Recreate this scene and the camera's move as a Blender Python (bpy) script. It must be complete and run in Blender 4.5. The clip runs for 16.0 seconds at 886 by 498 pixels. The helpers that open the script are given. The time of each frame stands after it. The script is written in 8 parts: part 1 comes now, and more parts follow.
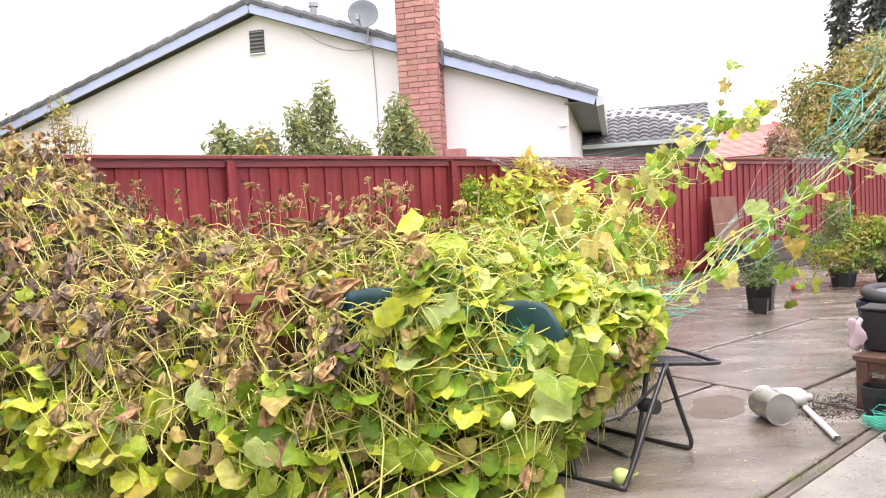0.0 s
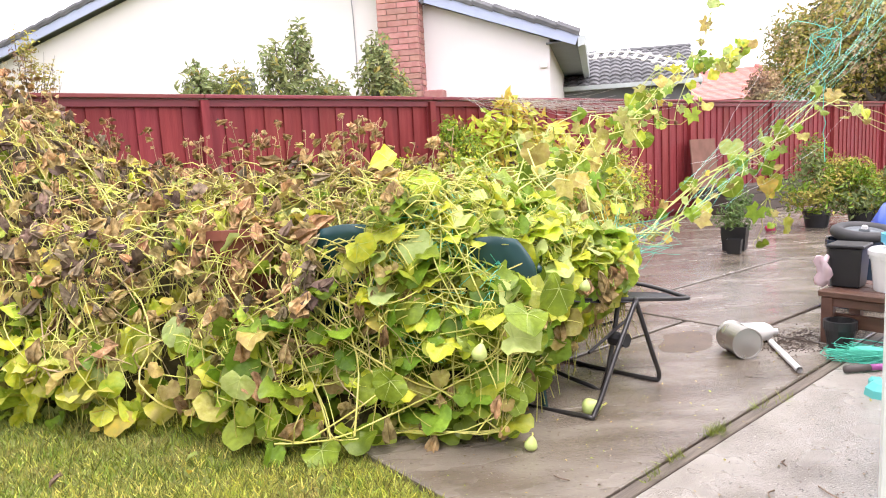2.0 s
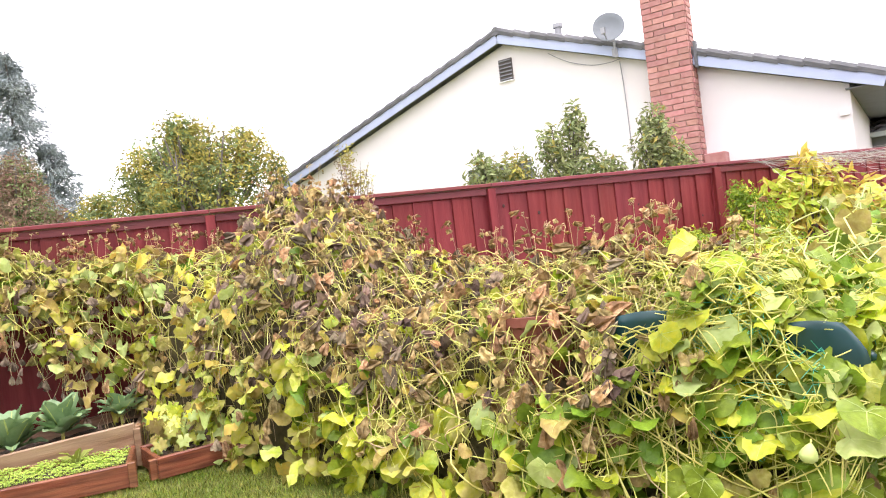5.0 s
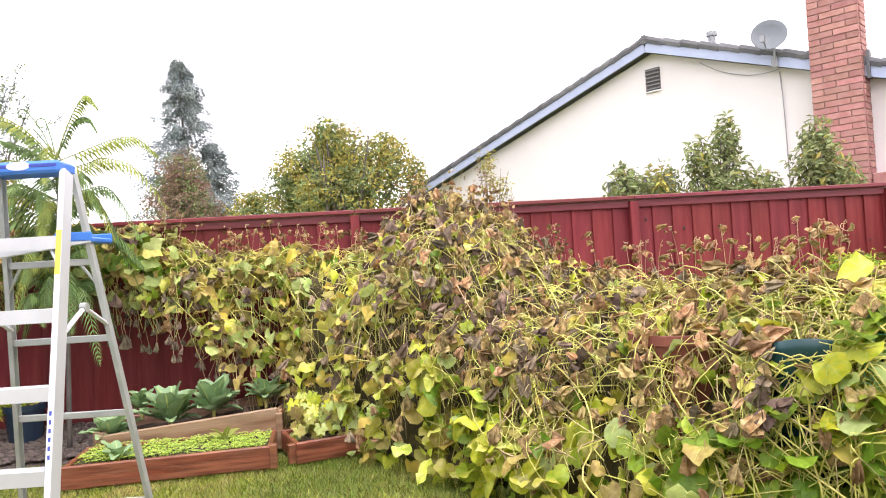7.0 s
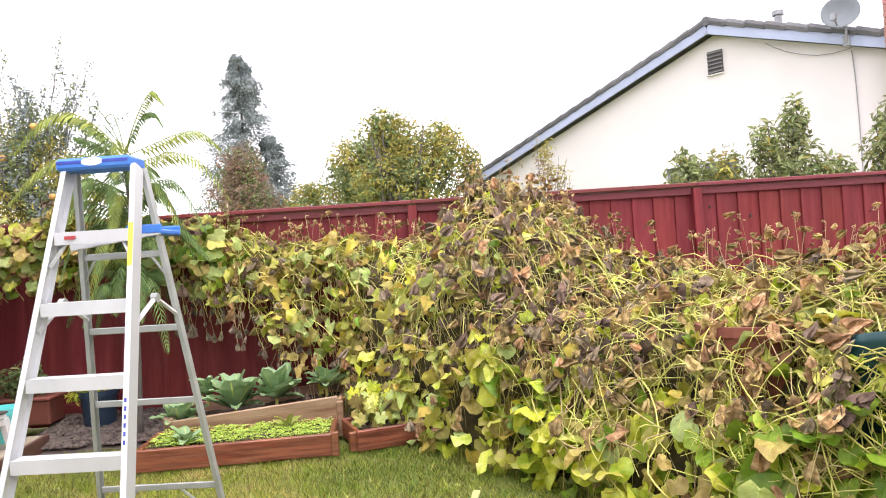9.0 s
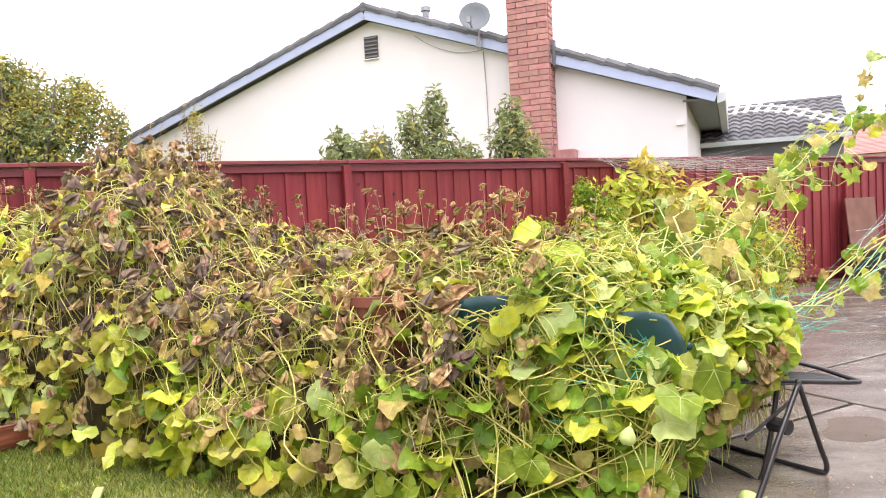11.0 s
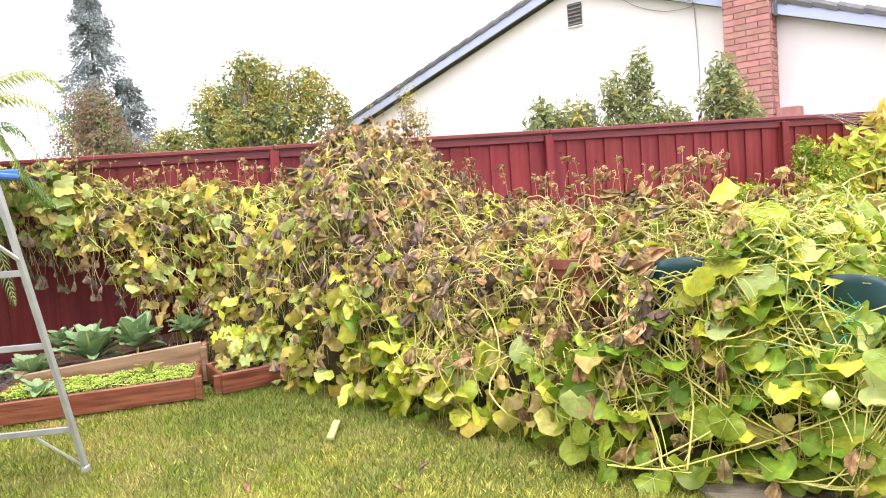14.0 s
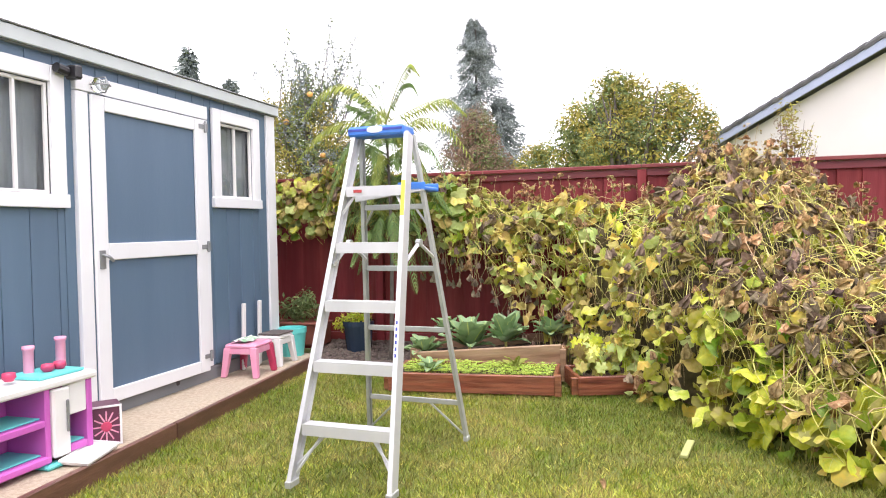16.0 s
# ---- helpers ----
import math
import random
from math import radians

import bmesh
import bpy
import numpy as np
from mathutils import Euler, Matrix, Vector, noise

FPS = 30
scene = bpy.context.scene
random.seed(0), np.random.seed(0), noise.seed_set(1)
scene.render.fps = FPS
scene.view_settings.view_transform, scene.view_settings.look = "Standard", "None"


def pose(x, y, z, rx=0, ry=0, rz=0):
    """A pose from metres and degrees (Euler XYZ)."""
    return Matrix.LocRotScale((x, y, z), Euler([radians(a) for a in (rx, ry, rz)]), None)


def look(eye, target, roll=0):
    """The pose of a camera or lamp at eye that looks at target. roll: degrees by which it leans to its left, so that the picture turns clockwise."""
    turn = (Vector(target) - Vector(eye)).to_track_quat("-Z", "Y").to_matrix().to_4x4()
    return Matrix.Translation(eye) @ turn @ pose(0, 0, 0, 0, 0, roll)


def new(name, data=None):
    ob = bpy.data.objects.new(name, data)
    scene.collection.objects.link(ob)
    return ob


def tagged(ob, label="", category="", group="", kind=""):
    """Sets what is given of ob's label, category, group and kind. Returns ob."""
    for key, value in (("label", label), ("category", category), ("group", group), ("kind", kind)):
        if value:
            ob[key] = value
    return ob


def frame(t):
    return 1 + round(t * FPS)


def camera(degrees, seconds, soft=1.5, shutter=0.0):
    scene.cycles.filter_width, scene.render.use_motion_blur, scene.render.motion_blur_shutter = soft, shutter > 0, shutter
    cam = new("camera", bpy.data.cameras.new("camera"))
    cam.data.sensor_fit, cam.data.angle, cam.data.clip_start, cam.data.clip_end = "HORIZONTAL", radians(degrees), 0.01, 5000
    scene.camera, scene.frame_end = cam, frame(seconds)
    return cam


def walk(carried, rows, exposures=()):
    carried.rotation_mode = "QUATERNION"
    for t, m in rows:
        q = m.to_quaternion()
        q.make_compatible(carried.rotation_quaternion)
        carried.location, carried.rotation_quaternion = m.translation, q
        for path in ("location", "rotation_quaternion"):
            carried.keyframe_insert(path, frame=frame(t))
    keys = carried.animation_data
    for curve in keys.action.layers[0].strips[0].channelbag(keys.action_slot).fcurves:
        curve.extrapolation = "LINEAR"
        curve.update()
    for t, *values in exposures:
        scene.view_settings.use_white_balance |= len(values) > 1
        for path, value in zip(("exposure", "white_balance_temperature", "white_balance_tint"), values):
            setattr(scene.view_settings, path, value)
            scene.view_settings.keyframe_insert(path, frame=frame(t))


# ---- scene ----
cam = camera(64.5, 16.0, soft=1.05)
PATH = [
    (0, (0.11, 0.081, 1.251), (1.314, 1.674, 1.138), -3.0),
    (0.5, (0.117, 0.115, 1.245), (1.497, 1.557, 1.107), -1.7),
    (1, (0.105, 0.097, 1.246), (1.474, 1.544, 1.076), -1.8),
    (1.5, (0.108, 0.069, 1.24), (1.395, 1.585, 1.029), -2.6),
    (2, (0.127, 0.044, 1.213), (1.355, 1.599, 0.942), -3.0),
    (2.5, (0.152, 0.017, 1.183), (1.351, 1.582, 0.846), -3.2),
    (3, (0.157, 0.014, 1.181), (1.324, 1.6, 0.827), -3.7),
    (3.5, (0.139, 0.017, 1.207), (1.221, 1.673, 0.911), -4.9),
    (4, (0.11, 0.028, 1.262), (1.062, 1.777, 1.073), -6.3),
    (4.5, (0.054, 0.044, 1.298), (0.813, 1.892, 1.217), -7.0),
    (5, (0.026, 0.05, 1.308), (0.604, 1.965, 1.297), -6.7),
    (7.5, (-0.044, 0.07, 1.305), (0.133, 2.062, 1.348), -3.1),
    (8, (-0.06, 0.048, 1.32), (0.054, 2.045, 1.351), -3.2),
    (8.5, (-0.075, 0.06, 1.32), (-0.045, 2.059, 1.359), -3.7),
    (9, (-0.061, 0.092, 1.311), (0.005, 2.091, 1.336), -3.7),
    (9.5, (-0.011, 0.117, 1.309), (0.288, 2.094, 1.295), -3.5),
    (10, (0.036, 0.139, 1.3), (0.626, 2.049, 1.252), -3.4),
    (12.5, (0.114, 0.014, 1.27), (1.2, 1.689, 1.144), -2.4),
    (13, (0.119, -0.029, 1.263), (1.047, 1.737, 1.125), -2.8),
    (13.5, (0.099, -0.087, 1.263), (0.837, 1.766, 1.117), -3.3),
    (14, (0.044, -0.107, 1.264), (0.442, 1.848, 1.12), -4.3),
    (14.5, (-0.019, -0.206, 1.26), (-0.002, 1.792, 1.156), -3.9),
    (15, (-0.013, -0.303, 1.28), (-0.128, 1.692, 1.199), -1.8),
    (15.5, (-0.047, -0.346, 1.288), (-0.33, 1.633, 1.219), -1.1),
    (16, (-0.069, -0.35, 1.292), (-0.627, 1.57, 1.233), -1.1),
]
walk(cam, [(t, look(eye, target, roll)) for t, eye, target, roll in PATH],
     [(0, 0.60), (3, 0.68), (5, 0.68), (7.5, 0.50), (9.5, 0.48), (12.5, 0.58), (14, 0.74), (15, 0.58), (16, 0.47)])

# ---- light ----
world = bpy.data.worlds.new("overcast_sky")
scene.world = world
world.use_nodes = True
wn, wl = world.node_tree.nodes, world.node_tree.links
wn.clear()
sky = wn.new("ShaderNodeTexSky")
sky.sky_type = "NISHITA"
sky.sun_disc = False
sky.sun_elevation, sky.sun_rotation = radians(74), radians(160)
sky.air_density, sky.dust_density, sky.ozone_density = 1.0, 2.0, 1.0
grey = wn.new("ShaderNodeHueSaturation")
grey.inputs["Saturation"].default_value = 0.10
back = wn.new("ShaderNodeBackground")
back.inputs["Strength"].default_value = 0.42
wout = wn.new("ShaderNodeOutputWorld")
wl.new(sky.outputs[0], grey.inputs["Color"])
wl.new(grey.outputs[0], back.inputs["Color"])
wl.new(back.outputs[0], wout.inputs["Surface"])

sun_data = bpy.data.lights.new("sun", "SUN")
sun_data.energy, sun_data.angle, sun_data.color = 0.95, radians(25), (1.0, 0.97, 0.92)
sun = new("sun", sun_data)
sun.matrix_world = look((1.7, -4.6, 17), (0, 0, 0))
scene.view_settings.use_white_balance = True
scene.view_settings.white_balance_tint = 21.0

# ---- materials ----


def shade(name, base, rough=0.6, metal=0.0, alt=None, scale=6.0, amount=0.5, bump=0.0, bump_scale=40.0,
          third=None, third_scale=1.2, third_amount=0.4, rand=0.0, island=0.0, leaf=0.0, stretch=None, turn=0.0, rough_var=0.0, spec=0.5, specks=None):
    """A surface: base colour broken by two scales of noise, with fine relief, and differences from piece to piece."""
    m = bpy.data.materials.new(name)
    m.use_nodes = True
    nd, lk = m.node_tree.nodes, m.node_tree.links
    bsdf = nd["Principled BSDF"]
    bsdf.inputs["Roughness"].default_value = rough
    bsdf.inputs["Metallic"].default_value = metal
    bsdf.inputs["Specular IOR Level"].default_value = spec
    co = nd.new("ShaderNodeTexCoord")
    mp = nd.new("ShaderNodeMapping")
    if stretch:
        mp.inputs["Scale"].default_value = stretch
    if turn:
        mp.vector_type = "TEXTURE"
        mp.inputs["Rotation"].default_value = (0, 0, radians(turn))
        mp.inputs["Scale"].default_value = [1 / k for k in stretch]
    lk.new(co.outputs["Object"], mp.inputs["Vector"])
    obinfo = nd.new("ShaderNodeObjectInfo")
    shift = nd.new("ShaderNodeVectorMath")
    shift.operation = "MULTIPLY_ADD"
    lk.new(obinfo.outputs["Random"], shift.inputs[0])
    shift.inputs[1].default_value = (37.0, 19.0, 53.0)
    lk.new(mp.outputs[0], shift.inputs[2])

    def noise_at(sc, detail=4.0):
        n = nd.new("ShaderNodeTexNoise")
        n.inputs["Scale"].default_value, n.inputs["Detail"].default_value = sc, detail
        lk.new(shift.outputs[0], n.inputs["Vector"])
        return n.outputs["Fac"]

    def ramped(fac, lo, hi):
        r = nd.new("ShaderNodeMapRange")
        r.inputs["From Min"].default_value, r.inputs["From Max"].default_value = 0.35, 0.65
        r.inputs["To Min"].default_value, r.inputs["To Max"].default_value = lo, hi
        lk.new(fac, r.inputs["Value"])
        return r.outputs[0]

    def mixed(fac, a, b):
        x = nd.new("ShaderNodeMix")
        x.data_type = "RGBA"
        lk.new(fac, x.inputs[0])
        for v, s in ((a, 6), (b, 7)):
            if isinstance(v, tuple):
                x.inputs[s].default_value = (*v, 1)
            else:
                lk.new(v, x.inputs[s])
        return x.outputs[2]

    col = base
    if alt:
        col = mixed(ramped(noise_at(scale), 0, amount), col, alt)
    if third:
        col = mixed(ramped(noise_at(third_scale), 0, third_amount), col, third)
    if specks:
        for tone, sc, cutoff in specks:
            dot = nd.new("ShaderNodeMapRange")
            dot.inputs["From Min"].default_value, dot.inputs["From Max"].default_value = cutoff, cutoff + 0.06
            dot.inputs["To Max"].default_value = 0.8
            lk.new(noise_at(sc, 2.0), dot.inputs["Value"])
            col = mixed(dot.outputs[0], col, tone)
    if rand or island:
        hs = nd.new("ShaderNodeHueSaturation")
        if isinstance(col, tuple):
            hs.inputs["Color"].default_value = (*col, 1)
        else:
            lk.new(col, hs.inputs["Color"])
        if rand:
            src = obinfo.outputs["Random"]
        else:
            src = nd.new("ShaderNodeNewGeometry").outputs["Random Per Island"]
        amp = rand or island
        r = nd.new("ShaderNodeMapRange")
        r.inputs["To Min"].default_value, r.inputs["To Max"].default_value = 1 - amp, 1 + amp
        lk.new(src, r.inputs["Value"])
        lk.new(r.outputs[0], hs.inputs["Value"])
        r2 = nd.new("ShaderNodeMapRange")
        r2.inputs["To Min"].default_value, r2.inputs["To Max"].default_value = 0.5 - amp * 0.06, 0.5 + amp * 0.06
        fr = nd.new("ShaderNodeMath")
        fr.operation = "FRACT"
        ml = nd.new("ShaderNodeMath")
        ml.operation = "MULTIPLY"
        ml.inputs[1].default_value = 7.31
        lk.new(src, ml.inputs[0])
        lk.new(ml.outputs[0], fr.inputs[0])
        lk.new(fr.outputs[0], r2.inputs["Value"])
        lk.new(r2.outputs[0], hs.inputs["Hue"])
        col = hs.outputs[0]
    if isinstance(col, tuple):
        bsdf.inputs["Base Color"].default_value = (*col, 1)
    else:
        lk.new(col, bsdf.inputs["Base Color"])
    if rough_var:
        r = ramped(noise_at(2.2, 3.0), max(0.03, rough - rough_var), min(1.0, rough + rough_var))
        lk.new(r, bsdf.inputs["Roughness"])
    if bump:
        b = nd.new("ShaderNodeBump")
        b.inputs["Strength"].default_value, b.inputs["Distance"].default_value = bump, 0.01
        lk.new(noise_at(bump_scale, 5.0), b.inputs["Height"])
        lk.new(b.outputs[0], bsdf.inputs["Normal"])
    if leaf:
        tr = nd.new("ShaderNodeBsdfTranslucent")
        if isinstance(col, tuple):
            tr.inputs["Color"].default_value = (*col, 1)
        else:
            lk.new(col, tr.inputs["Color"])
        mx = nd.new("ShaderNodeMixShader")
        mx.inputs[0].default_value = leaf
        lk.new(bsdf.outputs[0], mx.inputs[1])
        lk.new(tr.outputs[0], mx.inputs[2])
        lk.new(mx.outputs[0], nd["Material Output"].inputs["Surface"])
    return m


def glass_of(name, tint=(0.9, 0.95, 0.95), rough=0.02):
    m = bpy.data.materials.new(name)
    m.use_nodes = True
    b = m.node_tree.nodes["Principled BSDF"]
    b.inputs["Base Color"].default_value = (*tint, 1)
    b.inputs["Transmission Weight"].default_value = 1.0
    b.inputs["Roughness"].default_value = rough
    b.inputs["IOR"].default_value = 1.45
    return m


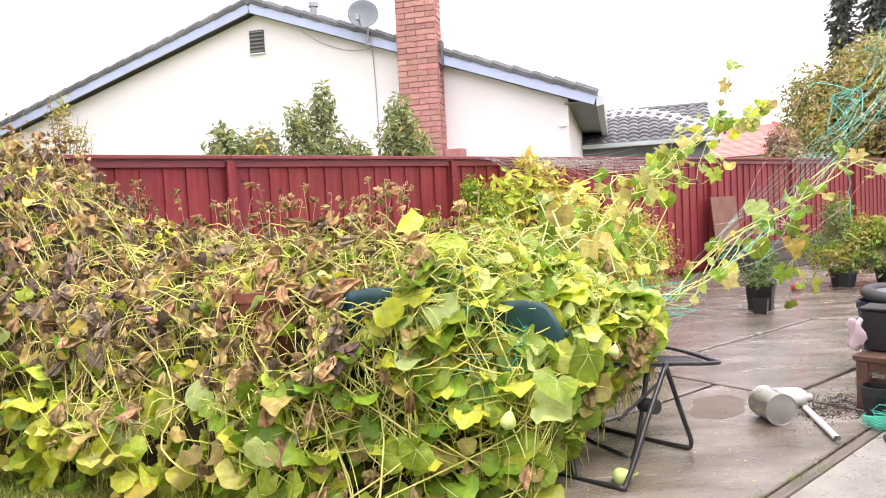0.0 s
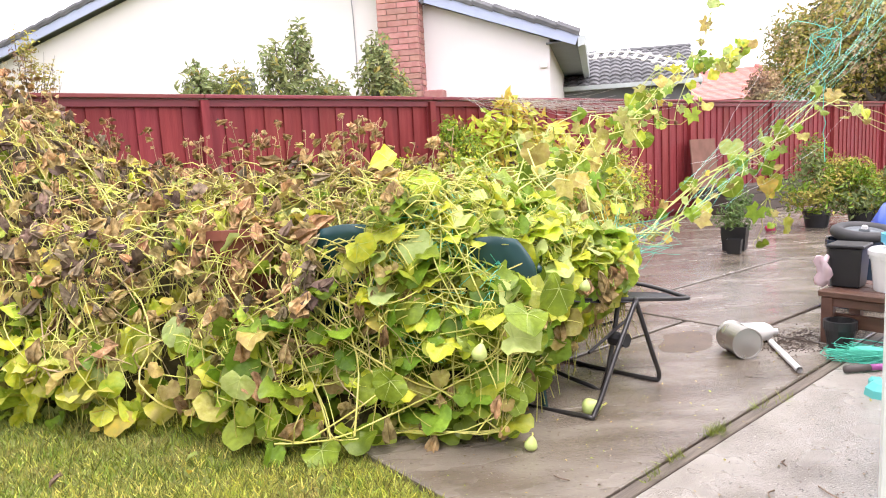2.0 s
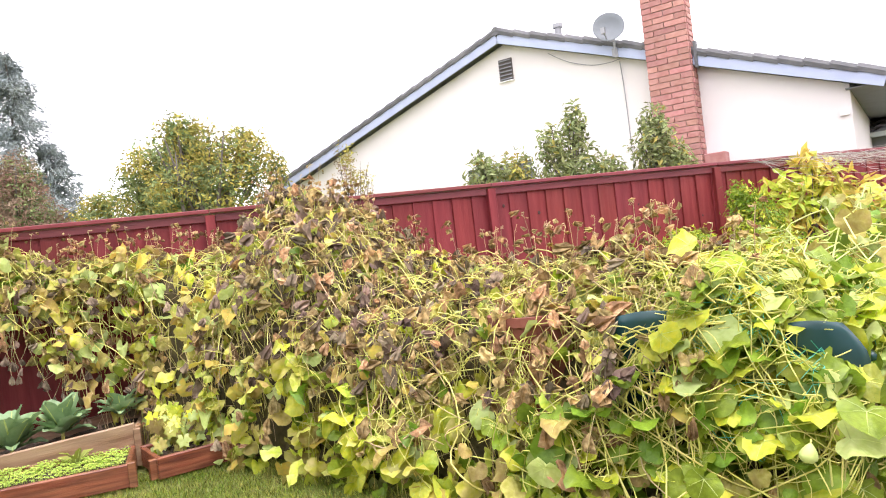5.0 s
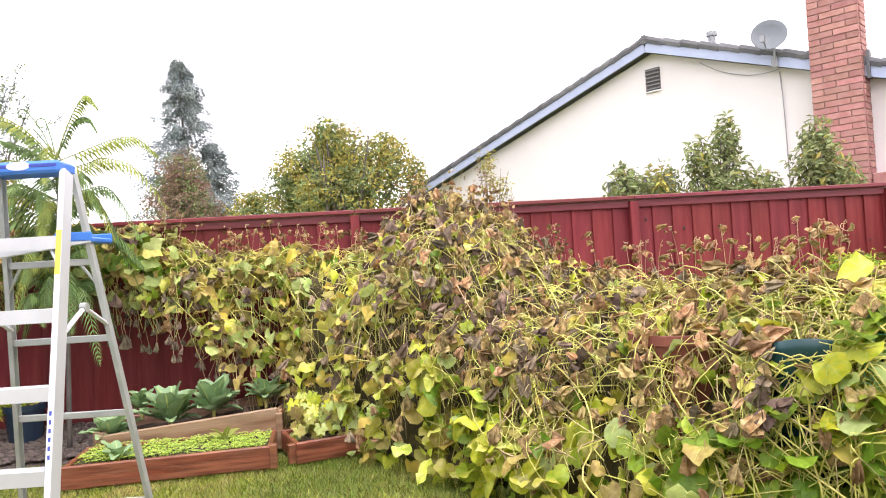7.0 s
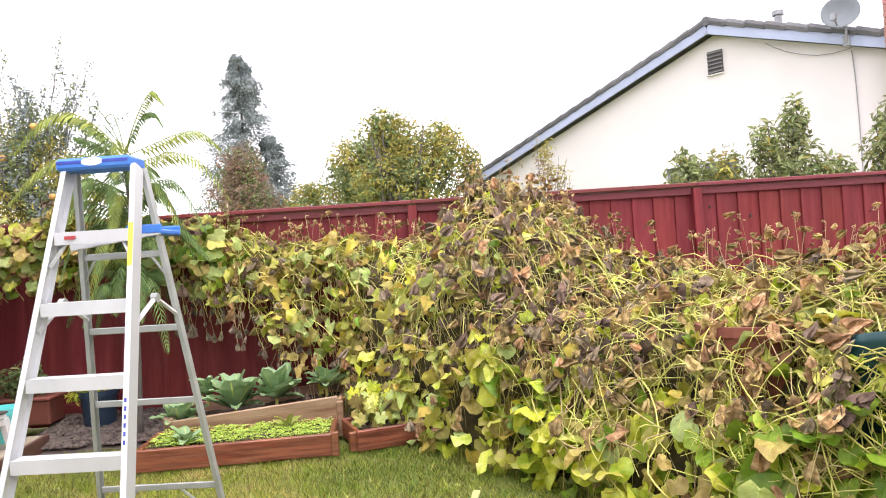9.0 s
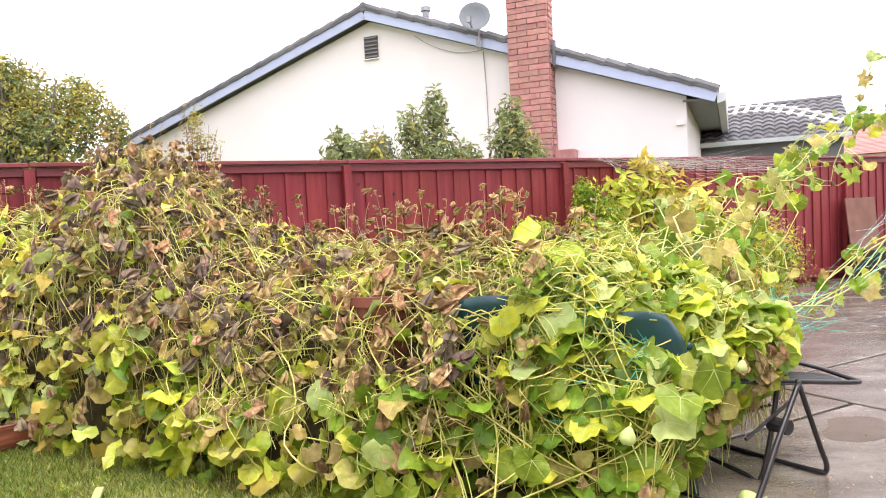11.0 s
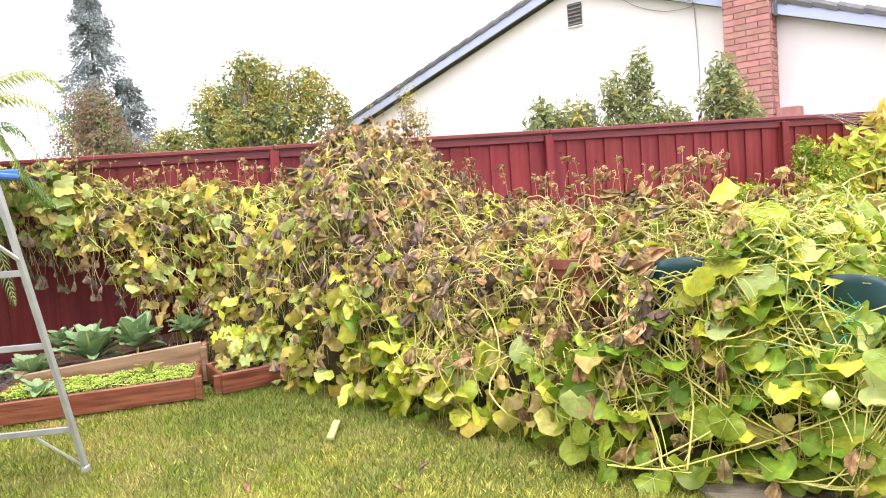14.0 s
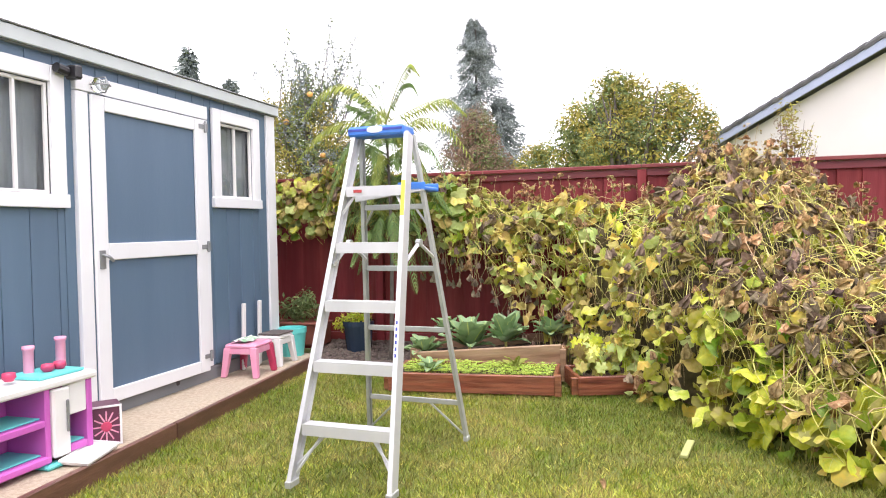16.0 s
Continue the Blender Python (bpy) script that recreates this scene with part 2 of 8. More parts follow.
M = dict(
    lawn=shade("lawn_soil", (0.155, 0.18, 0.036), 0.9, alt=(0.26, 0.26, 0.08), scale=9, third=(0.10, 0.14, 0.028), third_scale=1.1, bump=0.6, bump_scale=70),
    blade_dry=shade("yellowing_grass_blades", (0.62, 0.60, 0.11), 0.55, alt=(0.74, 0.64, 0.24), scale=8.0, amount=0.8, third=(0.42, 0.50, 0.07), third_scale=1.9, third_amount=0.7, island=0.5, leaf=0.35, spec=0.3),
    blade=shade("grass_blades", (0.285, 0.34, 0.040), 0.55, alt=(0.50, 0.42, 0.15), scale=8.0, amount=0.9, third=(0.14, 0.21, 0.03), third_scale=1.4, third_amount=0.75, island=0.6, leaf=0.35, spec=0.3),
    concrete=shade("damp_concrete", (0.34, 0.31, 0.27), 0.24, alt=(0.21, 0.18, 0.148), scale=5.5, amount=0.85, third=(0.43, 0.395, 0.35), third_scale=1.4, third_amount=0.8, bump=0.6, bump_scale=130, rough_var=0.16, rand=0.05, spec=0.9, specks=(((0.10, 0.085, 0.07), 55, 0.66), ((0.72, 0.69, 0.62), 140, 0.67), ((0.07, 0.055, 0.04), 17, 0.71))),
    # wet dark concrete; turned light and dark streaks paint in reflected sky bands
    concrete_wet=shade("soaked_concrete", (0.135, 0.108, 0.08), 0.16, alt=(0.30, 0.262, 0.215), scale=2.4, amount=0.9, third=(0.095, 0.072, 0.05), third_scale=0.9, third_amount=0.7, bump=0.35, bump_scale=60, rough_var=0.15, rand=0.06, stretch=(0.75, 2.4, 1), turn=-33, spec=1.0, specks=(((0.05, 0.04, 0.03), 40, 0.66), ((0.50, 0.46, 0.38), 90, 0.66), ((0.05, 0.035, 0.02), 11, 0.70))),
    joint=shade("joint_earth", (0.045, 0.036, 0.028), 0.9, alt=(0.08, 0.065, 0.048), scale=20, bump=0.6, bump_scale=60),
    joint_wood=shade("joint_timber", (0.20, 0.165, 0.13), 0.55, alt=(0.10, 0.08, 0.06), scale=5, amount=0.8, stretch=(1, 12, 1), bump=0.5, bump_scale=18),
    red_fence=shade("red_stained_wood", (0.185, 0.020, 0.022), 0.6, alt=(0.25, 0.040, 0.040), scale=3.0, amount=0.8, third=(0.12, 0.014, 0.016), third_scale=1.1, third_amount=0.6, rand=0.07, stretch=(7, 7, 0.7), bump=0.25, bump_scale=14, spec=0.3),
    red_dark=shade("red_stained_rail", (0.15, 0.017, 0.021), 0.5, alt=(0.20, 0.028, 0.03), scale=3.0, amount=0.7, rand=0.1, stretch=(0.8, 7, 7), bump=0.2, bump_scale=14),
    knot=shade("dark_knot", (0.05, 0.02, 0.015), 0.7),
    stucco=shade("white_stucco", (0.76, 0.73, 0.715), 0.9, alt=(0.70, 0.665, 0.65), scale=1.2, amount=0.5, bump=0.25, bump_scale=120),
    fascia=shade("pale_blue_fascia_paint", (0.40, 0.45, 0.60), 0.6, alt=(0.34, 0.39, 0.53), scale=4, amount=0.5, rand=0.05, spec=0.2),
    soffit=shade("grey_soffit_paint", (0.20, 0.21, 0.225), 0.7, alt=(0.16, 0.17, 0.18), scale=3),
    rooftile=shade("charcoal_roof_tile", (0.085, 0.088, 0.095), 0.6, alt=(0.15, 0.15, 0.15), scale=7, amount=0.6, rand=0.25, bump=0.4, bump_scale=40),
    rooftile_field=shade("grey_roof_tile_field", (0.10, 0.10, 0.105), 0.4, alt=(0.18, 0.18, 0.18), scale=5, amount=0.6, island=0.2, bump=0.3, bump_scale=30),
    redtile=shade("pink_red_roof_tile", (0.50, 0.20, 0.17), 0.6, alt=(0.60, 0.29, 0.25), scale=4, amount=0.6, island=0.15),
    brick=shade("chimney_brick", (0.37, 0.165, 0.14), 0.8, alt=(0.46, 0.25, 0.215), scale=9, amount=0.8, rand=0.18, bump=0.4, bump_scale=60),
    mortar=shade("mortar", (0.34, 0.24, 0.21), 0.9, alt=(0.26, 0.18, 0.15), scale=14),
    vent=shade("brown_vent_paint", (0.10, 0.085, 0.08), 0.6, alt=(0.14, 0.12, 0.11), scale=9),
    dish=shade("pale_grey_dish", (0.16, 0.18, 0.195), 0.7, alt=(0.13, 0.15, 0.16), scale=5),
    grey_metal=shade("galvanised_grey", (0.30, 0.31, 0.32), 0.45, 0.5, alt=(0.22, 0.22, 0.23), scale=9),
    cable=shade("grey_cable", (0.30, 0.30, 0.32), 0.6),
    shed=shade("slate_blue_siding", (0.092, 0.15, 0.22), 0.5, alt=(0.108, 0.17, 0.245), scale=2.0, amount=0.7, third=(0.08, 0.13, 0.195), third_scale=0.7, bump=0.12, bump_scale=60, stretch=(4, 4, 0.6), rand=0.04),
    trim=shade("white_trim_paint", (0.76, 0.77, 0.79), 0.4, alt=(0.68, 0.69, 0.71), scale=3, amount=0.4, rand=0.03, bump=0.08, bump_scale=50),
    drip=shade("white_roof_edge", (0.50, 0.545, 0.54), 0.4, 0.1, alt=(0.42, 0.46, 0.455), scale=4),
    # one dim grey that stands for unlit rooms behind window panes
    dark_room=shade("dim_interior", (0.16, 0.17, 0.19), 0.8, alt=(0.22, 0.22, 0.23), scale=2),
    # grey of the sky's reflection in the shed panes
    curtain=shade("pane_reflection_grey", (0.24, 0.26, 0.28), 0.8, alt=(0.16, 0.18, 0.20), scale=5, stretch=(4, 4, 0.3)),
    alu=shade("brushed_aluminium", (0.70, 0.71, 0.72), 0.42, 0.35, alt=(0.58, 0.59, 0.60), scale=7, amount=0.6, third=(0.46, 0.47, 0.47), third_scale=2.0, third_amount=0.35, stretch=(1, 1, 0.3), bump=0.06, bump_scale=60),
    alu_worn=shade("worn_aluminium", (0.50, 0.515, 0.50), 0.45, 0.4, alt=(0.36, 0.38, 0.36), scale=9, amount=0.7),
    blue_plastic=shade("blue_plastic", (0.035, 0.17, 0.60), 0.35, alt=(0.05, 0.22, 0.66), scale=5, amount=0.5),
    yellow_label=shade("yellow_sticker", (0.85, 0.70, 0.05), 0.4, alt=(0.75, 0.60, 0.05), scale=30),
    white_label=shade("white_sticker", (0.80, 0.80, 0.80), 0.4, alt=(0.72, 0.72, 0.72), scale=20),
    red_label=shade("red_sticker", (0.45, 0.05, 0.05), 0.4, alt=(0.3, 0.05, 0.05), scale=30),
    navy_label=shade("blue_sticker", (0.03, 0.05, 0.32), 0.4, alt=(0.05, 0.08, 0.4), scale=30),
    redwood=shade("wet_redwood_board", (0.19, 0.050, 0.022), 0.3, alt=(0.075, 0.020, 0.010), scale=3.2, amount=0.95, third=(0.40, 0.17, 0.08), third_scale=2.4, third_amount=0.5, stretch=(1.2, 9, 14), bump=0.4, bump_scale=14, rand=0.12),
    oldwood=shade("weathered_board", (0.26, 0.13, 0.075), 0.45, alt=(0.12, 0.055, 0.03), scale=3.2, amount=0.8, third=(0.44, 0.31, 0.20), third_scale=1.5, third_amount=0.6, stretch=(1.2, 6, 9), bump=0.4, bump_scale=14, rand=0.12),
    benchwood=shade("wet_brown_bench_wood", (0.15, 0.075, 0.05), 0.4, alt=(0.09, 0.045, 0.03), scale=4, amount=0.8, stretch=(6, 1, 6), bump=0.3, bump_scale=14, rand=0.12),
    soil=shade("potting_soil", (0.035, 0.025, 0.018), 0.95, alt=(0.075, 0.05, 0.035), scale=25, amount=0.9, bump=1.0, bump_scale=50),
    pebble=shade("garden_pebbles", (0.075, 0.055, 0.045), 0.7, alt=(0.15, 0.12, 0.095), scale=8, island=0.4, bump=0.3, bump_scale=50),
    leaf_green=shade("fresh_green_leaf", (0.21, 0.31, 0.026), 0.30, alt=(0.31, 0.46, 0.045), scale=42, amount=0.75, third=(0.13, 0.22, 0.02), third_scale=15, third_amount=0.7, island=0.38, leaf=0.33, bump=0.4, bump_scale=70, spec=0.3),
    leaf_lime=shade("yellow_green_leaf", (0.54, 0.56, 0.03), 0.32, alt=(0.29, 0.42, 0.022), scale=40, amount=0.9, third=(0.60, 0.66, 0.13), third_scale=17, third_amount=0.7, island=0.40, leaf=0.32, bump=0.4, bump_scale=70, spec=0.25),
    leaf_gold=shade("yellowed_lime_leaf", (0.54, 0.57, 0.055), 0.38, alt=(0.36, 0.43, 0.035), scale=40, amount=0.9, third=(0.70, 0.64, 0.24), third_scale=17, third_amount=0.7, island=0.40, leaf=0.32, bump=0.4, bump_scale=70, spec=0.25),
    leaf_pale=shade("pale_green_leaf_underside", (0.52, 0.63, 0.22), 0.5, alt=(0.40, 0.52, 0.11), scale=38, amount=0.8, third=(0.58, 0.60, 0.30), third_scale=14, island=0.2, leaf=0.35, bump=0.4, bump_scale=70, spec=0.2),
    leaf_yellow=shade("yellowing_leaf", (0.70, 0.52, 0.08), 0.5, alt=(0.50, 0.48, 0.09), scale=36, amount=0.9, third=(0.46, 0.33, 0.12), third_scale=20, third_amount=0.5, island=0.25, leaf=0.3, spec=0.2),
    leaf_brown=shade("withered_brown_leaf", (0.46, 0.29, 0.12), 0.8, alt=(0.70, 0.53, 0.27), scale=40, amount=0.9, third=(0.14, 0.095, 0.042), third_scale=24, third_amount=0.85, island=0.45, leaf=0.2, bump=0.9, bump_scale=70, spec=0.08),
    leaf_dark=shade("withered_grey_brown_leaf", (0.19, 0.13, 0.10), 0.8, alt=(0.42, 0.33, 0.22), scale=40, amount=0.9, third=(0.055, 0.045, 0.028), third_scale=20, third_amount=0.7, island=0.45, leaf=0.12, bump=0.9, bump_scale=70, spec=0.08),
    leaf_olive=shade("dull_olive_leaf", (0.40, 0.36, 0.07), 0.45, alt=(0.54, 0.49, 0.16), scale=38, amount=0.9, third=(0.30, 0.21, 0.08), third_scale=18, third_amount=0.7, island=0.4, leaf=0.28, bump=0.5, bump_scale=70, spec=0.15),
    stem_green=shade("olive_climbing_stem", (0.46, 0.54, 0.14), 0.5, alt=(0.60, 0.62, 0.22), scale=6, amount=0.8, island=0.3),
    stem=shade("pale_vine_stem", (0.76, 0.72, 0.23), 0.4, alt=(0.64, 0.65, 0.14), scale=6, amount=0.8, island=0.25, leaf=0.2),
    stem_dry=shade("dry_vine_stem", (0.55, 0.43, 0.22), 0.7, alt=(0.34, 0.25, 0.13), scale=9, amount=0.8, island=0.3),
    # very dark brown: dead stems together with the shade between leaves
    inner_shade=shade("dead_stem_shade", (0.06, 0.048, 0.022), 0.9, alt=(0.12, 0.095, 0.038), scale=14, amount=0.9, third=(0.05, 0.045, 0.02), third_scale=5, bump=1.0, bump_scale=30),
    squash=shade("pale_green_squash", (0.50, 0.60, 0.20), 0.4, alt=(0.42, 0.54, 0.15), scale=9, island=0.1),
    net=shade("teal_garden_netting", (0.06, 0.50, 0.36), 0.5, alt=(0.10, 0.60, 0.45), scale=9),
    net_pale=shade("pale_garden_netting", (0.62, 0.60, 0.58), 0.5, alt=(0.52, 0.52, 0.5), scale=9),
    tree_green=shade("tree_leaf", (0.17, 0.225, 0.09), 0.7, alt=(0.24, 0.285, 0.115), scale=1.2, amount=0.8, island=0.4, leaf=0.3, spec=0.15),
    tree_yellow=shade("yellow_olive_tree_leaf", (0.33, 0.31, 0.085), 0.7, alt=(0.44, 0.37, 0.085), scale=1.5, amount=0.8, island=0.4, leaf=0.3, spec=0.15),
    # blue-grey leaf tone, lightened so the base colour carries distance haze
    tree_conifer=shade("haze_paled_conifer", (0.24, 0.285, 0.285), 0.8, alt=(0.30, 0.335, 0.325), scale=1.0, amount=0.8, island=0.3, leaf=0.2, spec=0.1),
    cypress=shade("dark_grey_cypress", (0.115, 0.125, 0.11), 0.9, alt=(0.16, 0.165, 0.145), scale=1.0, amount=0.8, island=0.3, spec=0.1),
    tree_rust=shade("rusty_leaf", (0.30, 0.185, 0.135), 0.8, alt=(0.22, 0.18, 0.12), scale=1.4, amount=0.8, island=0.35, leaf=0.25, spec=0.1),
    # orange leaf colour paled to suggest haze over the large autumn tree
    tree_coral=shade("orange_autumn_leaf", (0.52, 0.35, 0.22), 0.8, alt=(0.48, 0.43, 0.22), scale=1.0, amount=0.8, island=0.3, leaf=0.28, spec=0.1),
    # the hill's mist is mixed into this pale grey-green
    tree_far=shade("hazy_far_foliage", (0.25, 0.28, 0.25), 0.9, alt=(0.20, 0.23, 0.20), scale=0.05, island=0.2),
    citrus=shade("citrus_leaf", (0.22, 0.25, 0.10), 0.4, alt=(0.28, 0.34, 0.13), scale=3.0, amount=0.8, island=0.45, leaf=0.28, spec=0.3),
    bark=shade("grey_bark", (0.10, 0.085, 0.075), 0.9, alt=(0.16, 0.14, 0.12), scale=12, amount=0.8, bump=0.8, bump_scale=30, stretch=(3, 3, 0.6)),
    frond=shade("feathery_frond", (0.27, 0.31, 0.06), 0.5, alt=(0.19, 0.25, 0.05), scale=5, amount=0.8, island=0.3, leaf=0.3, spec=0.2),
    # darker copy of frond, with the shade among lower fronds in its colour
    frond_dark=shade("shaded_frond", (0.15, 0.23, 0.07), 0.5, alt=(0.10, 0.17, 0.05), scale=5, amount=0.8, island=0.3, leaf=0.25, spec=0.2),
    chard=shade("silver_green_leaf", (0.21, 0.35, 0.16), 0.4, alt=(0.32, 0.46, 0.24), scale=9, amount=0.7, island=0.2, leaf=0.25, bump=0.5, bump_scale=35),
    sprout=shade("lime_sprouts", (0.42, 0.58, 0.08), 0.5, alt=(0.58, 0.70, 0.17), scale=9, island=0.3, leaf=0.3),
    black_plastic=shade("black_plastic", (0.018, 0.018, 0.020), 0.4, alt=(0.03, 0.03, 0.032), scale=7),
    black_metal=shade("black_painted_tube", (0.02, 0.02, 0.022), 0.3, alt=(0.05, 0.045, 0.04), scale=9, amount=0.6),
    navy_pot=shade("dark_blue_glazed_pot", (0.02, 0.035, 0.06), 0.25, alt=(0.03, 0.05, 0.08), scale=5),
    teal_plastic=shade("teal_plastic", (0.10, 0.55, 0.52), 0.4, alt=(0.14, 0.60, 0.57), scale=5),
    pink_plastic=shade("pink_plastic", (0.74, 0.29, 0.44), 0.4, alt=(0.80, 0.44, 0.54), scale=4),
    rose_plastic=shade("crimson_plastic", (0.55, 0.05, 0.13), 0.4, alt=(0.48, 0.05, 0.11), scale=4),
    magenta_plastic=shade("magenta_plastic", (0.60, 0.13, 0.50), 0.4, alt=(0.54, 0.12, 0.46), scale=4),
    white_plastic=shade("white_plastic", (0.78, 0.77, 0.76), 0.4, alt=(0.68, 0.67, 0.65), scale=4, amount=0.5),
    terracotta=shade("terracotta", (0.24, 0.072, 0.045), 0.7, alt=(0.17, 0.05, 0.035), scale=7, amount=0.7, bump=0.2, bump_scale=50),
    green_plastic=shade("dark_green_chair_plastic", (0.012, 0.055, 0.060), 0.35, alt=(0.018, 0.075, 0.080), scale=5),
    mesh_fabric=shade("black_sling_fabric", (0.03, 0.033, 0.037), 0.6, alt=(0.05, 0.05, 0.055), scale=60),
    steel=shade("dull_steel_can", (0.52, 0.51, 0.48), 0.32, 0.75, alt=(0.42, 0.40, 0.37), scale=5, amount=0.6, rough_var=0.1),
    blue_pool=shade("blue_pool_plastic", (0.03, 0.10, 0.52), 0.3, alt=(0.05, 0.15, 0.6), scale=3),
    sky_plastic=shade("pale_blue_plastic", (0.12, 0.48, 0.70), 0.4, alt=(0.10, 0.42, 0.62), scale=4),
    rubber=shade("black_rubber", (0.03, 0.03, 0.032), 0.6, alt=(0.05, 0.05, 0.05), scale=12),
    pinkcloth=shade("pink_cloth", (0.62, 0.45, 0.48), 0.8, alt=(0.7, 0.6, 0.62), scale=12, bump=0.4, bump_scale=30),
    purple_plastic=shade("purple_plastic", (0.42, 0.10, 0.34), 0.4, alt=(0.36, 0.09, 0.3), scale=4),
    card=shade("sodden_board", (0.21, 0.11, 0.085), 0.95, alt=(0.15, 0.085, 0.065), scale=5, amount=0.8, third=(0.26, 0.16, 0.12), third_scale=1.5, spec=0.08),
    glass=glass_of("window_glass"),
    lawnchip=shade("pale_wood_chip", (0.42, 0.44, 0.17), 0.7, alt=(0.33, 0.36, 0.12), scale=20),
    fruit=shade("orange_fruit", (0.72, 0.42, 0.12), 0.5, alt=(0.65, 0.25, 0.05), scale=20),
    interior_wall=shade("plain_room_paint", (0.55, 0.54, 0.52), 0.8, alt=(0.5, 0.49, 0.47), scale=2),
)

# ---- shaping helpers ----
rnd = random.Random(11)


class Shape:
    """Vertices and faces gathered before they become one mesh."""

    def __init__(self):
        self.v, self.f, self.m = [], [], []

    def add(self, verts, faces, slot=0):
        k = len(self.v)
        self.v.extend(tuple(p) for p in verts)
        self.f.extend(tuple(i + k for i in q) for q in faces)
        self.m.extend([slot] * len(faces))
        return self

    def box(self, centre, size, turn=None):
        x, y, z = (s / 2 for s in size)
        pts = [Vector((a * x, b * y, c * z)) for a, b, c in ((-1, -1, -1), (1, -1, -1), (1, 1, -1), (-1, 1, -1), (-1, -1, 1), (1, -1, 1), (1, 1, 1), (-1, 1, 1))]
        if turn:
            pts = [turn @ p for p in pts]
        pts = [p + Vector(centre) for p in pts]
        return self.add(pts, [(0, 3, 2, 1), (4, 5, 6, 7), (0, 1, 5, 4), (1, 2, 6, 5), (2, 3, 7, 6), (3, 0, 4, 7)])

    def tube(self, pts, r, n=6, cap=True):
        pts = [Vector(p) for p in pts]
        rs = r if isinstance(r, (list, tuple)) else [r] * len(pts)
        rings, ref = [], Vector((0.3, 0.2, 0.93))
        for i, p in enumerate(pts):
            d = (pts[min(i + 1, len(pts) - 1)] - pts[max(i - 1, 0)]).normalized()
            a = d.cross(ref)
            if a.length < 0.05:
                a = d.cross(Vector((1, 0, 0)))
            a.normalize()
            b = d.cross(a)
            rings.extend(p + (a * math.cos(2 * math.pi * j / n) + b * math.sin(2 * math.pi * j / n)) * rs[i] for j in range(n))
        faces = [(i * n + j, i * n + (j + 1) % n, (i + 1) * n + (j + 1) % n, (i + 1) * n + j) for i in range(len(pts) - 1) for j in range(n)]
        if cap:
            faces += [tuple(range(n - 1, -1, -1)), tuple((len(pts) - 1) * n + j for j in range(n))]
        return self.add(rings, faces)

    def lathe(self, profile, n=24, centre=(0, 0, 0)):
        cx, cy, cz = centre
        pts = [(cx + r * math.cos(2 * math.pi * j / n), cy + r * math.sin(2 * math.pi * j / n), cz + z) for r, z in profile for j in range(n)]
        k = len(profile)
        return self.add(pts, [(i * n + j, i * n + (j + 1) % n, (i + 1) * n + (j + 1) % n, (i + 1) * n + j) for i in range(k - 1) for j in range(n)])

    def prism(self, outline, depth, place=Matrix()):
        """A flat outline in x and z, given thickness along y."""
        n = len(outline)
        pts = [place @ Vector((x, y, z)) for y in (0, depth) for x, z in outline]
        return self.add(pts, [tuple(range(n)), tuple(range(2 * n - 1, n - 1, -1))] + [(j, j + n, (j + 1) % n + n, (j + 1) % n) for j in range(n)])

    def mesh(self, name, *mats, smooth=False, bevel=0.0):
        me = bpy.data.meshes.new(name)
        me.from_pydata([tuple(p) for p in self.v], [], self.f)
        for mat in mats:
            me.materials.append(mat)
        if any(self.m):
            me.polygons.foreach_set("material_index", self.m)
        if bevel:
            bm = bmesh.new()
            bm.from_mesh(me)
            bmesh.ops.recalc_face_normals(bm, faces=bm.faces)
            bmesh.ops.bevel(bm, geom=list(bm.edges), offset=bevel, segments=1, affect="EDGES", clamp_overlap=True)
            bm.to_mesh(me)
            bm.free()
        if smooth:
            me.polygons.foreach_set("use_smooth", [True] * len(me.polygons))
        me.update()
        return me


BOXES = {}


def board(size, mat, bevel=0.004):
    """A bevelled board of that size, one mesh for all alike."""
    key = (*(round(s, 4) for s in size), mat.name, bevel)
    if key not in BOXES:
        BOXES[key] = Shape().box((0, 0, 0), size).mesh("board", mat, bevel=bevel)
    return BOXES[key]


def part(name, mesh, parent, label="", at=None):
    ob = new(name, mesh)
    if at is not None:
        ob.matrix_basis = at
    ob.parent = parent
    return tagged(ob, label=label)


def thing(name, label, category, at=None, group="", kind=""):
    ob = new(name)
    if at is not None:
        ob.matrix_basis = at
    return tagged(ob, label, category, group, kind)


def slab(name, parent, lo, hi, mat, label="", bevel=0.004):
    """A board between two corners, as a part."""
    size = [b - a for a, b in zip(lo, hi)]
    mid = [(a + b) / 2 for a, b in zip(lo, hi)]
    return part(name, board(size, mat, bevel), parent, label, pose(*mid))


def curve_pts(ctrl, n):
    """Points along a smooth line through the control points."""
    c = [Vector(p) for p in ctrl]
    out = []
    for i in range(n):
        u = i / (n - 1) * (len(c) - 1)
        k = min(int(u), len(c) - 2)
        t = u - k
        p0, p1, p2, p3 = c[max(k - 1, 0)], c[k], c[k + 1], c[min(k + 2, len(c) - 1)]
        out.append(0.5 * (2 * p1 + (p2 - p0) * t + (2 * p0 - 5 * p1 + 4 * p2 - p3) * t * t + (3 * p1 - 3 * p2 + p3 - p0) * t ** 3))
    return out

# ---- the setting ----
FENCE_Y = 6.75
LAWN_X = 1.56
LEDGE_A, LEDGE_B = Vector((-2.72, 0.7, 0)), Vector((-3.17, 5.9, 0))


def sheet_mesh(name, mat, x0, x1, y0, y1, z, cells=1):
    s = Shape()
    n = cells + 1
